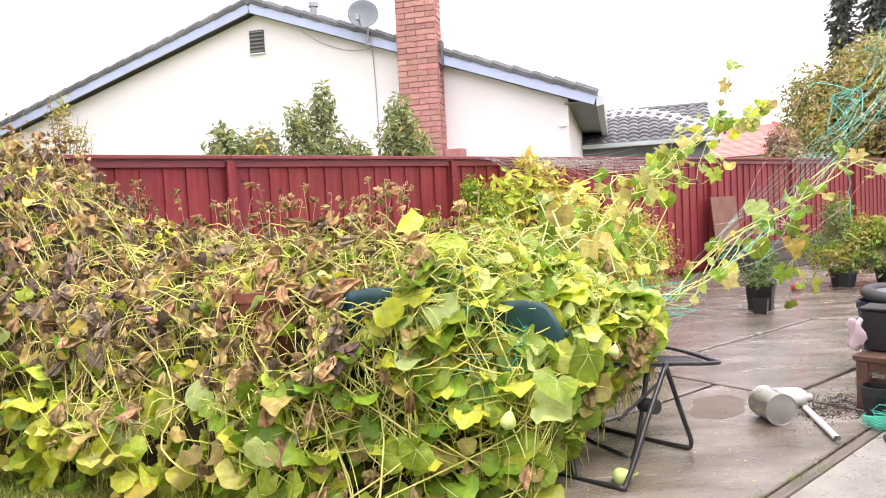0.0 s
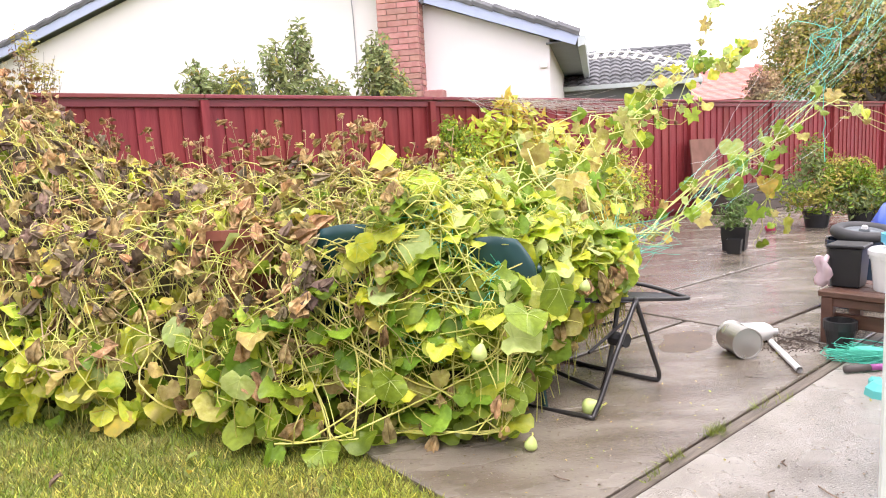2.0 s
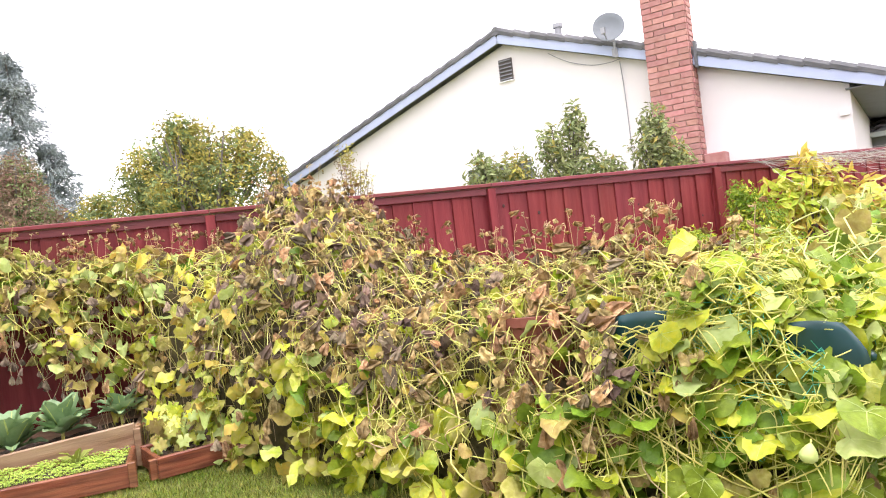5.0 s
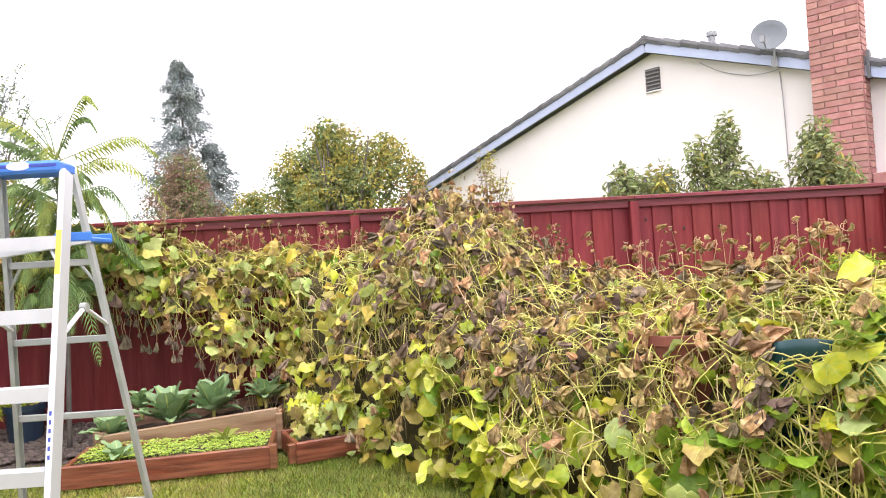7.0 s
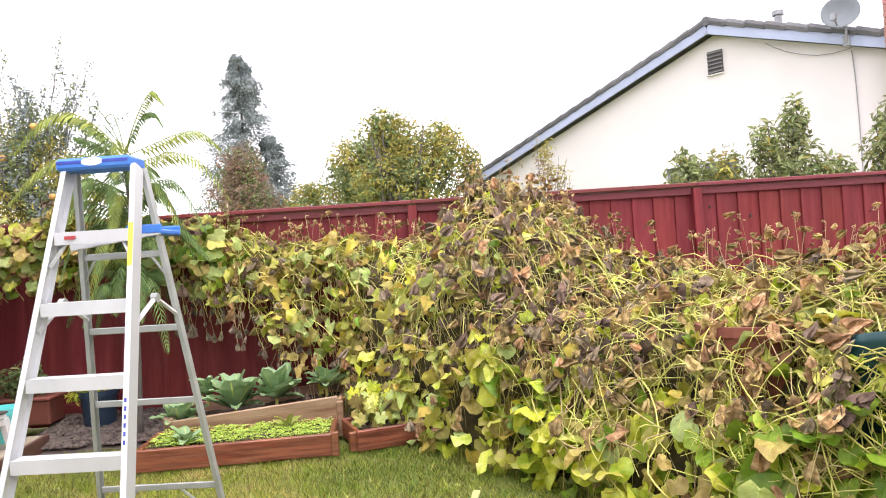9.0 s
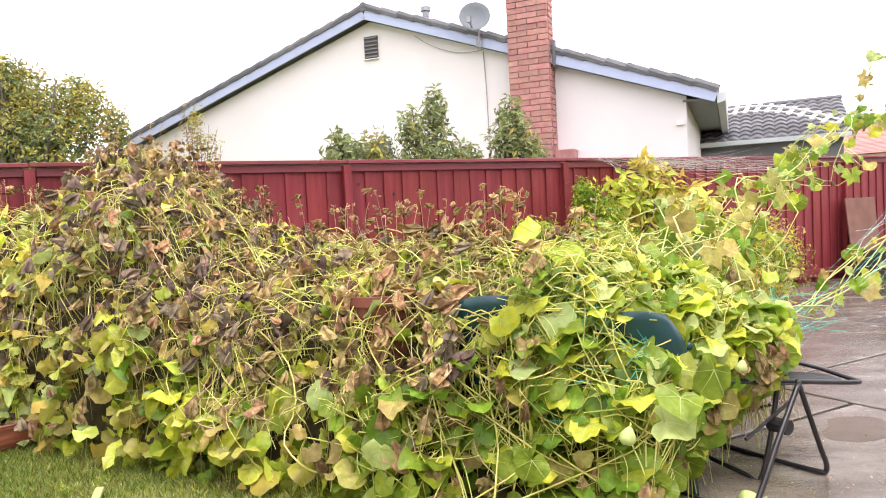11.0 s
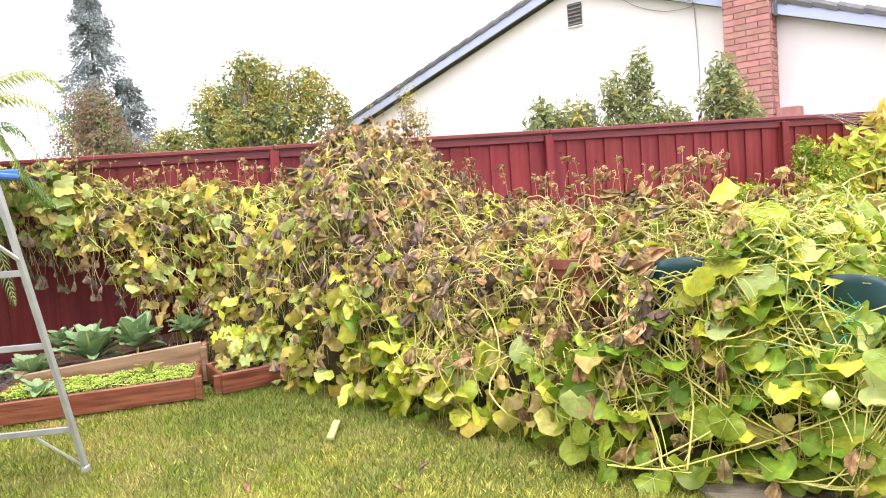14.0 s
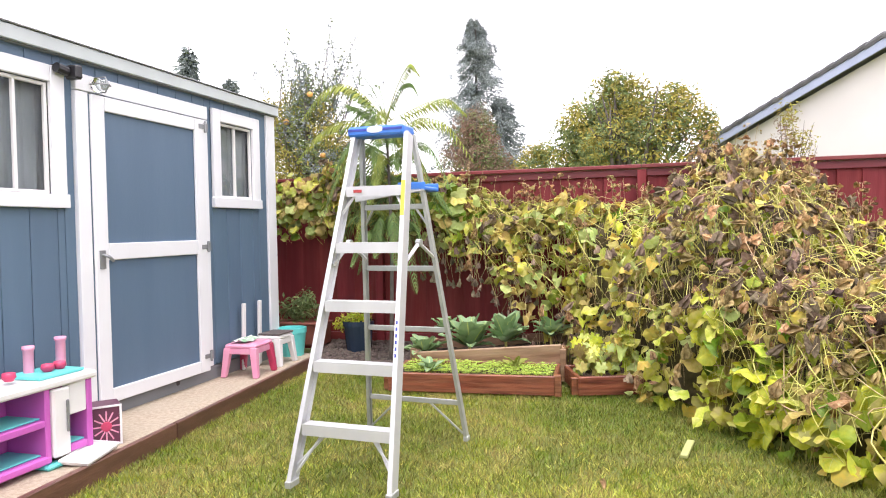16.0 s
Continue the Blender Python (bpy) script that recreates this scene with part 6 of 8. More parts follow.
for at, size, lean in (((1.83, 2.02, 0.42), 0.062, 12), ((2.12, 1.98, 0.50), 0.05, -20), ((2.05, 1.98, 0.0), 0.055, 10), ((2.52, 2.10, 0.015), 0.085, 75), ((2.55, 2.1, 0.56), 0.05, 10), ((2.98, 2.3, 0.66), 0.055, -10)):
    squash_fruit(at, size, lean)

# the arms of the vine that climb the netting
climber = thing("climbing_vine", "leafy vine arms climbing slack netting", "vine")
arms, arm_leaf = Shape(), Shape()
ARMS = [([(2.9, 2.9, 0.9), (4.0, 3.8, 1.08), (4.85, 4.0, 1.27), (5.5, 4.0, 1.45), (5.96, 4.0, 1.62), (6.55, 4.0, 2.0), (6.85, 4.0, 2.5)], 6, 0.26),
        ([(2.9, 2.7, 0.85), (3.9, 3.4, 1.0), (4.7, 3.7, 1.15), (5.7, 3.9, 1.5), (6.2, 3.95, 1.68)], 6, 0.34),
        ([(3.1, 2.6, 0.7), (4.0, 2.75, 0.62), (4.4, 2.8, 0.70), (4.95, 2.8, 0.98), (5.5, 2.8, 1.15), (5.96, 2.8, 1.29), (6.61, 2.8, 1.48), (7.5, 2.8, 1.38), (8.7, 2.8, 1.12)], 4, 0.10),
        ([(4.0, 2.75, 0.62), (4.7, 2.75, 0.80), (5.2, 2.8, 1.02), (5.5, 2.8, 0.95), (5.62, 2.8, 0.70), (5.66, 2.8, 0.45)], 3, 0.10),
        ([(6.5, 4.0, 1.95), (7.0, 4.0, 2.02), (7.6, 4.0, 2.28)], 3, 0.12),
        ([(2.8, 2.9, 0.9), (3.6, 3.6, 0.95), (4.3, 4.0, 0.9), (5.0, 4.2, 0.8), (5.6, 4.3, 0.95)], 9, 0.32)]
for ctrl, count, wander in ARMS:
    for c in range(count):
        jig = [Vector(p) + Vector((vr.gauss(0, wander * 0.4), vr.gauss(0, wander * 0.5), vr.gauss(0, wander * 0.5))) * (0.35 if i == 0 or p[2] > 1.9 else 1) for i, p in enumerate(ctrl)]
        pts = curve_pts(jig, 26)
        ph = vr.uniform(0, 40)
        pts = [p + Vector((noise.noise((i * 0.32, ph, 1)), noise.noise((i * 0.32, ph, 5)), noise.noise((i * 0.32, ph, 9)))) * wander * 0.9 for i, p in enumerate(pts)]
        cut = vr.randrange(14, 24) if c > 2 else 26
        pts = pts[:cut]
        arms.tube(pts, [0.0046 - 0.0014 * i / len(pts) for i in range(len(pts))], 4, False)
        for i in range(2, len(pts)):
            if vr.random() < (0.75 if wander > 0.2 else 0.42):
                L = vr.uniform(0.045, 0.095) if vr.random() < 0.7 else vr.uniform(0.10, 0.17)
                q = pts[i] + Vector((vr.gauss(0, 0.04), vr.gauss(0, 0.04), vr.gauss(0, 0.04)))
                arms.tube([pts[i], q], 0.0026, 4, False)
                kind = vr.choices(range(7), (0.36, 0.13, 0.12, 0.07, 0.25, 0.06, 0.01))[0]
                gk = "heart" if kind < 5 else "wilt"
                put_leaf(arm_leaf, leaf_geo(vr.choice(("lobed", "round", "round")) if gk == "heart" else gk, vr, L if kind < 5 else L * 0.7, 0.8), leaf_pose(q, Vector((-0.5, -0.7, 0.5)).normalized(), Vector((vr.gauss(0, 0.5), vr.gauss(0, 0.5), -1)), vr, 0.45), kind)
        if vr.random() < 0.7:
            e = pts[-1]
            cur, a = [e], vr.uniform(0, 6)
            for q in range(10):
                a += 0.75
                cur.append(cur[-1] + Vector((0.03 * math.cos(a), 0.0, 0.03 * math.sin(a))))
            arms.tube(cur, 0.002, 4, False)
tagged(part("runner_mass", arms.mesh("runner_mass", M["stem_green"], smooth=True), climber, "thin pale climbing stems"), kind="stuff")
tagged(part("foliage", arm_leaf.mesh("foliage", *[M[k_] for k_ in VKINDS], smooth=True), climber, "large green and yellowing leaves"), kind="stuff")
for p, L, kind in (((4.95, 2.76, 0.92), 0.20, "leaf_green"), ((4.62, 2.76, 0.78), 0.17, "leaf_lime"), ((5.45, 2.76, 1.22), 0.2, "leaf_green"), ((5.78, 2.76, 1.30), 0.19, "leaf_green"), ((5.0, 2.76, 1.20), 0.18, "leaf_pale"), ((6.3, 2.78, 1.62), 0.2, "leaf_green"), ((5.0, 3.9, 1.1), 0.2, "leaf_green"), ((5.6, 3.95, 1.3), 0.2, "leaf_green"), ((5.9, 3.95, 1.75), 0.2, "leaf_pale"), ((7.35, 2.78, 1.42), 0.16, "leaf_lime")):
    part("leaf", veined_leaf(vr, 0.7, kind), climber, at=leaf_pose(Vector(p), Vector((-0.55, -0.75, 0.3)), Vector((vr.gauss(0, 0.7), 0, -0.8)), vr, 0.35) @ Matrix.Scale(L * 0.78 / 0.13, 4))

# slack netting, from the mound up into the far tree, and along the fence top
netting = thing("garden_netting", "slack teal garden netting draped over the vine", "netting")
ns, npale = Shape(), Shape()


def strand(sh, a, b_, sag, r=0.0016, n=12, jit=0.01):
    a, b_ = Vector(a), Vector(b_)
    pts = []
    for i in range(n + 1):
        t_ = i / n
        p = a.lerp(b_, t_)
        p.z -= sag * 4 * t_ * (1 - t_)
        pts.append(p + Vector((vr.gauss(0, jit), vr.gauss(0, jit), vr.gauss(0, jit))))
    sh.tube(pts, [r * (0.35 + 0.65 * min(1.0, 1.6 * i / n)) for i in range(n + 1)] if r > 0.002 else r, 3, False)


for n in range(13):
    strand(ns, (4.15 + vr.gauss(0, 0.1), 2.55 + vr.gauss(0, 0.1), 0.85 + vr.gauss(0, 0.12)), (20.0 + vr.gauss(0, 0.4), 6.6 + vr.gauss(0, 0.3), 4.9 + vr.gauss(0, 0.28)), vr.uniform(0.0, 0.12), 0.0024 if n % 2 else 0.0021, 22, 0.016)
for n in range(9):
    strand(ns, (7.2 + vr.gauss(0, 0.4), 2.9, 2.2 + vr.gauss(0, 0.15)), (20.0 + vr.gauss(0, 0.4), 6.9, 6.3 + vr.gauss(0, 0.4)), vr.uniform(0.0, 0.2), 0.0028, 18, 0.02)
for n in range(7):
    c = Vector((6.3 + vr.gauss(0, 0.12), 2.72, 1.95 + vr.gauss(0, 0.08)))
    ctrl = [c + Vector((vr.gauss(0, 0.14), vr.gauss(0, 0.05), vr.gauss(0, 0.10))) for _ in range(5)]
    ns.tube(curve_pts(ctrl, 18), 0.003, 3, False)
strand(ns, (6.35, 2.72, 1.95), (6.42, 2.72, 0.98), 0.0, 0.004)
for n in range(150):
    s, v = vr.uniform(11.5, 15.6), vr.uniform(0.35, 1.0)
    pts = []
    for j in range(6):
        p, nrm = vine_point(min(15.9, s), min(1.15, v), 0.05)
        pts.append(p)
        s += vr.gauss(0.12, 0.12)
        v += vr.gauss(0, 0.06)
        s, v = max(11, s), max(0.1, v)
    ns.tube(curve_pts(pts, 12), 0.0014, 3, False)
for n in range(18):
    ns.tube(curve_pts([(3.3 + vr.gauss(0.2, 0.2), 2.6 + vr.gauss(0, 0.12), 0.65 + vr.gauss(0, 0.09)) for _ in range(4)], 10), 0.0013, 3, False)
for n in range(26):
    xa, xb = vr.uniform(5.5, 6.6), vr.uniform(6.6, 8.6)
    strand(npale, (xa, 6.55, 1.85 + vr.gauss(0, 0.015)), (xb, 5.6 + vr.gauss(0, 0.3), 1.68 + vr.gauss(0, 0.10)), vr.uniform(0.02, 0.12), 0.0016, 10, 0.006)
for n in range(30):
    xa = vr.uniform(5.6, 8.2)
    strand(npale, (xa, 6.5, 1.86), (xa + vr.gauss(0, 0.4), 5.6, 1.62 + vr.gauss(0, 0.1)), 0.05, 0.0014, 6, 0.008)
for n in range(5):
    strand(npale, (4.2, 2.6, 0.9 + vr.gauss(0, 0.15)), (6.2 + vr.gauss(0, 0.4), 2.8, 1.75 + vr.gauss(0, 0.25)), vr.uniform(0, 0.2), 0.0009, 10, 0.015)
tagged(part("teal_mesh", ns.mesh("teal_mesh", M["net"]), netting), kind="stuff")
tagged(part("pale_mesh", npale.mesh("pale_mesh", M["net_pale"]), netting, "pale sun-bleached strands"), kind="stuff")

# ---- trees and shrubs ----


def tree(name, label, base, trunk_h, blobs, leaves, size, mats, seed, trunk_r=0.06, limbs=10, gap=0.1, category="tree", fruit=0, stick=0.0, far=False):
    """A tapered trunk with limbs reaching into a crown of many small leaves in uneven clumps."""
    r = random.Random(seed)
    ob = thing(name, label, category, pose(*base))
    tr = Shape()
    top = Vector((r.gauss(0, 0.05), r.gauss(0, 0.05), trunk_h))
    tr.tube(curve_pts([(0, 0, -0.05), (trunk_r * 0.5, -trunk_r * 0.4, trunk_h * 0.5), top], 8), [trunk_r * (1.25 - 0.6 * i / 7) for i in range(8)], 8)
    tips = []
    for i in range(limbs):
        c, rad = blobs[i % len(blobs)]
        d = Vector((r.gauss(0, 1), r.gauss(0, 1), r.gauss(0, 1))).normalized() * r.uniform(0.5, 0.95 + stick)
        tip = Vector((c[0] + d.x * rad[0], c[1] + d.y * rad[1], c[2] + d.z * rad[2]))
        start = top * r.uniform(0.55, 1.0)
        mid = start.lerp(tip, 0.5) + Vector((r.gauss(0, 0.1), r.gauss(0, 0.1), r.gauss(0, 0.08))) * rad[0]
        tr.tube(curve_pts([start, mid, tip], 7), [trunk_r * (0.5 - 0.42 * j / 6) for j in range(7)], 5)
        for _ in range(3):
            k = r.uniform(0.4, 0.95)
            q = start.lerp(tip, k)
            tr.tube([q, q + Vector((r.gauss(0, 0.25), r.gauss(0, 0.25), r.gauss(0.1, 0.25))) * rad[0]], trunk_r * 0.08, 4)
    part("trunk", tr.mesh("trunk", M["bark"], smooth=True), ob, "bare branching trunk")
    cr = Shape()
    total = sum(b[1][0] * b[1][2] for b in blobs)
    leaves, size = leaves * 3.0, size * 0.88
    for c, rad in blobs:
        for _ in range(int(leaves * rad[0] * rad[2] / total)):
            d = Vector((r.gauss(0, 1), r.gauss(0, 1), r.gauss(0, 1))).normalized()
            k = r.random() ** 0.45
            wob = 1 + 0.33 * noise.noise((d.x * 2.3 + seed, d.y * 2.3, d.z * 2.3)) + 0.14 * noise.noise((d.x * 6 + seed, d.y * 6, d.z * 6))
            p = Vector((c[0] + d.x * rad[0] * k * wob, c[1] + d.y * rad[1] * k * wob, c[2] + d.z * rad[2] * k * wob))
            if noise.noise((p.x * 3.2 / max(rad[0], 0.3), p.y * 3.2 / max(rad[0], 0.3), p.z * 3.2 / max(rad[0], 0.3) + seed)) < -0.35 + gap:
                continue
            L = size * r.uniform(0.6, 1.4)
            slot = min(len(mats) - 1, int(abs(noise.noise((p.x * 1.1, p.y * 1.1, p.z * 1.1 + seed))) * 2.2 * len(mats)) if r.random() < 0.8 else r.randrange(len(mats)))
            put_leaf(cr, leaf_geo("plain", r, L, 1), leaf_pose(p, (d + Vector((0, 0, 0.4))).normalized(), Vector((r.gauss(0, 1), r.gauss(0, 1), r.gauss(-0.2, 0.8))), r, 0.6), slot)
    tagged(part("crown", cr.mesh("crown", *[M[k_] for k_ in mats]), ob), kind="stuff")
    for i in range(fruit):
        c, rad = blobs[i % len(blobs)]
        d = Vector((r.gauss(0, 1), r.gauss(-1.2, 0.6), r.gauss(0, 0.6))).normalized()
        part("fruit", Shape().lathe([(0.001, -0.04), (0.03, -0.028), (0.042, 0), (0.03, 0.028), (0.001, 0.04)], 10).mesh("fruit", M["fruit"], smooth=True), ob, at=pose(c[0] + d.x * rad[0] * 0.9, c[1] + d.y * rad[1] * 0.9, c[2] + d.z * rad[2] * 0.9))
    return ob


def conifer(name, label, base, h, w, n, size, mat, seed, layers=26, droop=0.25, bare=0.05, power=0.8):
    """Whorls of drooping sprays round a straight trunk."""
    r = random.Random(seed)
    ob = thing(name, label, "tree", pose(*base))
    part("trunk", Shape().tube([(0, 0, -0.1), (0, 0, h)], [h * 0.018, h * 0.002], 8).mesh("trunk", M["bark"]), ob)
    s = Shape()
    for i in range(layers):
        t_ = bare + (1 - bare) * i / layers
        reach = w * (1 - t_) ** power * r.uniform(0.8, 1.15) + 0.004 * h
        for a_i in range(7):
            a = r.uniform(0, 6.28)
            rr = reach * r.uniform(0.45, 1.2)
            for q in range(int(n / layers / 7)):
                k = r.random() ** 0.6
                p = Vector((math.cos(a) * rr * k, math.sin(a) * rr * k, t_ * h - droop * rr * k * k + r.gauss(0, 0.012 * h)))
                p += Vector((r.gauss(0, 0.1 * rr), r.gauss(0, 0.1 * rr), 0))
                put_leaf(s, leaf_geo("plain", r, size * r.uniform(0.6, 1.4), 1), leaf_pose(p, Vector((math.cos(a) * 0.4, math.sin(a) * 0.4, 0.8)), Vector((math.cos(a), math.sin(a), -0.4)), r, 0.5))
    tagged(part("crown", s.mesh("crown", M[mat]), ob), kind="stuff")
    return ob


# shrubs between fence and house
tree("citrus_shrub", "upright citrus shrub with glossy leaves by the white house", (4.45, 8.5, 0), 1.4, [((0.05, 0, 2.05), (0.50, 0.45, 0.45)), ((0.14, 0, 2.62), (0.17, 0.17, 0.42)), ((-0.22, 0, 2.45), (0.20, 0.2, 0.28)), ((0.42, -0.3, 2.0), (0.25, 0.25, 0.25))], 1200, 0.11, ("citrus", "citrus", "citrus", "tree_yellow"), 3, 0.05, 26, 0.20, "shrub", 0)
tree("citrus_shrub", "rounded citrus shrub with dense dark leaves", (5.38, 7.85, 0), 1.4, [((0.0, 0, 2.15), (0.36, 0.36, 0.42)), ((0.0, 0, 2.5), (0.20, 0.2, 0.30)), ((0.16, -0.1, 2.0), (0.28, 0.28, 0.28))], 1050, 0.095, ("citrus", "citrus", "citrus", "tree_yellow"), 4, 0.045, 22, 0.16, "shrub", 0)
tree("citrus_shrub", "low straggling citrus shrub with bronze tips", (3.55, 8.85, 0), 1.4, [((-0.15, 0, 2.1), (0.30, 0.3, 0.30)), ((0.32, 0, 2.1), (0.28, 0.3, 0.36)), ((-0.2, 0, 2.35), (0.12, 0.12, 0.16))], 620, 0.105, ("citrus", "citrus", "tree_yellow"), 5, 0.04, 18, 0.14, "shrub", 0)
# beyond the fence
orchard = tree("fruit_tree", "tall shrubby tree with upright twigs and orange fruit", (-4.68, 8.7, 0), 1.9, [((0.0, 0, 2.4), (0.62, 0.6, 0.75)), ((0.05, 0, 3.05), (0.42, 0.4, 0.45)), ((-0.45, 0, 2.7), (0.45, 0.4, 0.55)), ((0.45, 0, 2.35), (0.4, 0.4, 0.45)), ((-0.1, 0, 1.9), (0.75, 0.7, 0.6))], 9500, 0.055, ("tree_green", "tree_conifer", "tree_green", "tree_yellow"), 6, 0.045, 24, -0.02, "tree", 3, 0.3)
sprays, twigs = Shape(), Shape()
orr = random.Random(91)
for n in range(46):
    # long upright twigs set with small dark leaves all along
    a = Vector((orr.gauss(0, 0.28), orr.gauss(0, 0.2), orr.uniform(2.3, 3.1)))
    lean = a.x * 0.55 + orr.gauss(0.04, 0.16)
    b_ = a + Vector((lean, orr.gauss(0, 0.12), orr.uniform(0.5, 1.15)))
    pts = curve_pts([a, a.lerp(b_, 0.5) + Vector((orr.gauss(0, 0.04), 0, 0)), b_], 16)
    twigs.tube(pts, [0.008 - 0.0055 * i / 15 for i in range(16)], 4)
    for i in range(2, 16):
        for _ in range(9):
            put_leaf(sprays, leaf_geo("plain", orr, orr.uniform(0.03, 0.06), 1), leaf_pose(pts[i] + Vector((orr.gauss(0, 0.022), orr.gauss(0, 0.022), orr.gauss(0, 0.025))), Vector((orr.gauss(0, 1), orr.gauss(0, 1), 0.6)).normalized(), Vector((orr.gauss(0, 1), orr.gauss(0, 1), 0.6)), orr, 0.6), int(orr.random() < 0.3))
tagged(part("twig_mass", twigs.mesh("twig_mass", M["bark"]), orchard, "thin upright grey twigs"), kind="stuff")
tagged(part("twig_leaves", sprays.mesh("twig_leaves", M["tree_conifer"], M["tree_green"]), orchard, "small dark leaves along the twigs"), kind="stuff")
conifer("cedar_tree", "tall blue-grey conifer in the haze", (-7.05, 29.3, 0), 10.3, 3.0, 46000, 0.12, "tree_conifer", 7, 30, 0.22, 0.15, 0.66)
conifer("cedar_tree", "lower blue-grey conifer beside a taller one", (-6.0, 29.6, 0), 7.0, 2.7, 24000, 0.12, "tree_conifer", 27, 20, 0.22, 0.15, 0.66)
tree("rusty_tree", "bushy tree with rust-brown foliage", (-4.85, 19.7, 0), 1.8, [((0, 0, 3.1), (1.1, 0.9, 1.1)), ((0, 0, 4.1), (0.7, 0.6, 0.75)), ((0.5, 0, 2.6), (0.8, 0.7, 0.8))], 7000, 0.10, ("tree_rust", "tree_rust", "tree_green"), 8, 0.1, 14, 0.0)
tree("hedge_tree", "low pale green tree in the distance", (-3.2, 20.2, 0), 1.5, [((0, 0, 2.7), (0.95, 0.9, 0.85)), ((0.8, 0, 2.4), (0.7, 0.7, 0.6)), ((0.2, 0, 3.4), (0.5, 0.5, 0.35))], 2600, 0.13, ("tree_yellow", "tree_green"), 9, 0.1, 10, 0.0)
tree("old_tree", "wide old tree with dark crooked limbs and yellowing leaves", (-0.25, 15.1, 0), 2.0, [((0.3, 0, 3.05), (1.25, 1.0, 0.85)), ((-0.1, 0.2, 3.85), (0.75, 0.7, 0.62)), ((0.85, -0.2, 3.6), (0.55, 0.6, 0.55)), ((1.4, -0.3, 3.2), (0.25, 0.3, 0.55)), ((-0.7, 0, 3.0), (0.5, 0.5, 0.5)), ((-0.45, -0.1, 4.25), (0.5, 0.4, 0.32)), ((0.75, 0, 4.0), (0.3, 0.3, 0.25))], 5600, 0.11, ("tree_yellow", "tree_green", "tree_green", "tree_yellow"), 10, 0.13, 34, 0.17, "tree", 0, 0.45)
tree("olive_tree", "rounded grey-green tree behind the old one", (-1.15, 18.0, 0), 2.0, [((-0.2, 0, 3.4), (1.05, 1.0, 1.2)), ((0.4, 0, 3.9), (0.7, 0.7, 0.85)), ((0.2, 0, 2.6), (1.3, 1.0, 0.9))], 9500, 0.13, ("tree_green", "tree_green", "tree_yellow"), 12, 0.12, 10, -0.05)
tree("sapling", "spindly twiggy sapling beside the fence", (1.22, 6.98, 0), 1.75, [((0.0, 0, 2.25), (0.12, 0.1, 0.22)), ((0.08, 0, 2.05), (0.2, 0.12, 0.16))], 260, 0.04, ("tree_yellow", "tree_rust"), 13, 0.015, 16, 0.1, "tree", 0, 0.5)
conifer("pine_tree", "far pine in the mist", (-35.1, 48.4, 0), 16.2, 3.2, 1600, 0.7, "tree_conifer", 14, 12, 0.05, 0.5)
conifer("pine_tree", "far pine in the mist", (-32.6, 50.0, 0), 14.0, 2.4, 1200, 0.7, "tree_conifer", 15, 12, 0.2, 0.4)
tree("autumn_tree", "large autumn tree turning orange and olive", (21.2, 7.6, 0), 2.2, [((-0.3, 1.0, 3.2), (1.9, 1.7, 1.5)), ((0.0, 0.3, 4.2), (1.7, 1.5, 1.15)), ((-0.6, 2.0, 3.6), (0.9, 0.9, 1.1)), ((0.6, -1.2, 3.6), (1.9, 1.7, 1.6))], 15000, 0.15, ("tree_yellow", "tree_coral", "tree_green", "tree_yellow"), 16, 0.2, 20, 0.0)
tree("orange_shrub", "rounded shrub with coral autumn leaves", (18.8, 9.55, 0), 1.2, [((0, 0, 2.2), (0.5, 0.5, 0.75))], 1800, 0.12, ("tree_coral", "tree_coral", "tree_rust"), 17, 0.08, 8, 0.0, "shrub")
for i, (cx, cy, ch) in enumerate(((38.2, 16.2, 17.5), (38.0, 14.65, 17.0), (38.0, 13.05, 17.2), (38.0, 11.6, 16.8))):
    conifer("cypress_tree", "dark columnar cypress rising into mist", (cx, cy, 0), ch, 0.62, 7000, 0.36, "cypress", 18 + i, 46, -0.9, 0.1, 0.22)

# misty wooded hill
hill = Shape()
hn = 40
for i in range(hn + 1):
    a = radians(-8 + 40 * i / hn)
    hgt = 17 * math.sin(math.pi * i / hn) ** 0.7 + 2 * noise.noise((i * 0.5, 0, 0))
    for dist, k in ((150, 0.0), (165, 0.7), (185, 1.0), (230, 1.0)):
        hill.v.append((dist * math.cos(a), dist * math.sin(a), hgt * k - 1))
hill.f = [(i * 4 + j, (i + 1) * 4 + j, (i + 1) * 4 + j + 1, i * 4 + j + 1) for i in range(hn) for j in range(3)]
hill.m = [0] * len(hill.f)
for q in range(3500):
    a = radians(vr.uniform(-6, 30))
    dist = vr.uniform(150, 185)
    i = (math.degrees(a) + 8) / 40
    hgt = (17 * math.sin(math.pi * i) ** 0.7) * min(1.0, (dist - 150) / 25)
    put_leaf(hill, leaf_geo("plain", vr, 2.6, 1), leaf_pose(Vector((dist * math.cos(a), dist * math.sin(a), hgt + vr.uniform(-0.6, 1.0))), Vector((-1, 0, 0.5)), Vector((0, 0, 1)), vr, 0.5))
tagged(new("backdrop_hill", hill.mesh("hill", M["tree_far"])), "misty wooded hillside far away", "hill", kind="structure")

# ---- roofs beyond the fence ----


def tile_field(u0, u1, v_len, slope, cols, rows_n, wave):
    """Rows of lapped, waved tiles falling along +y from height 0."""
    s = Shape()
    for i in range(rows_n):
        d0, d1 = v_len * i / rows_n, v_len * (i + 1) / rows_n + 0.03
        n = cols * 4
        v = []
        for d, lift in ((d0, 0.0), (d1, 0.045)):
            for c in range(n + 1):
                u = u0 + (u1 - u0) * c / n
                v.append((u, d, -d * slope + lift + wave * abs(math.sin(math.pi * c / 4))))
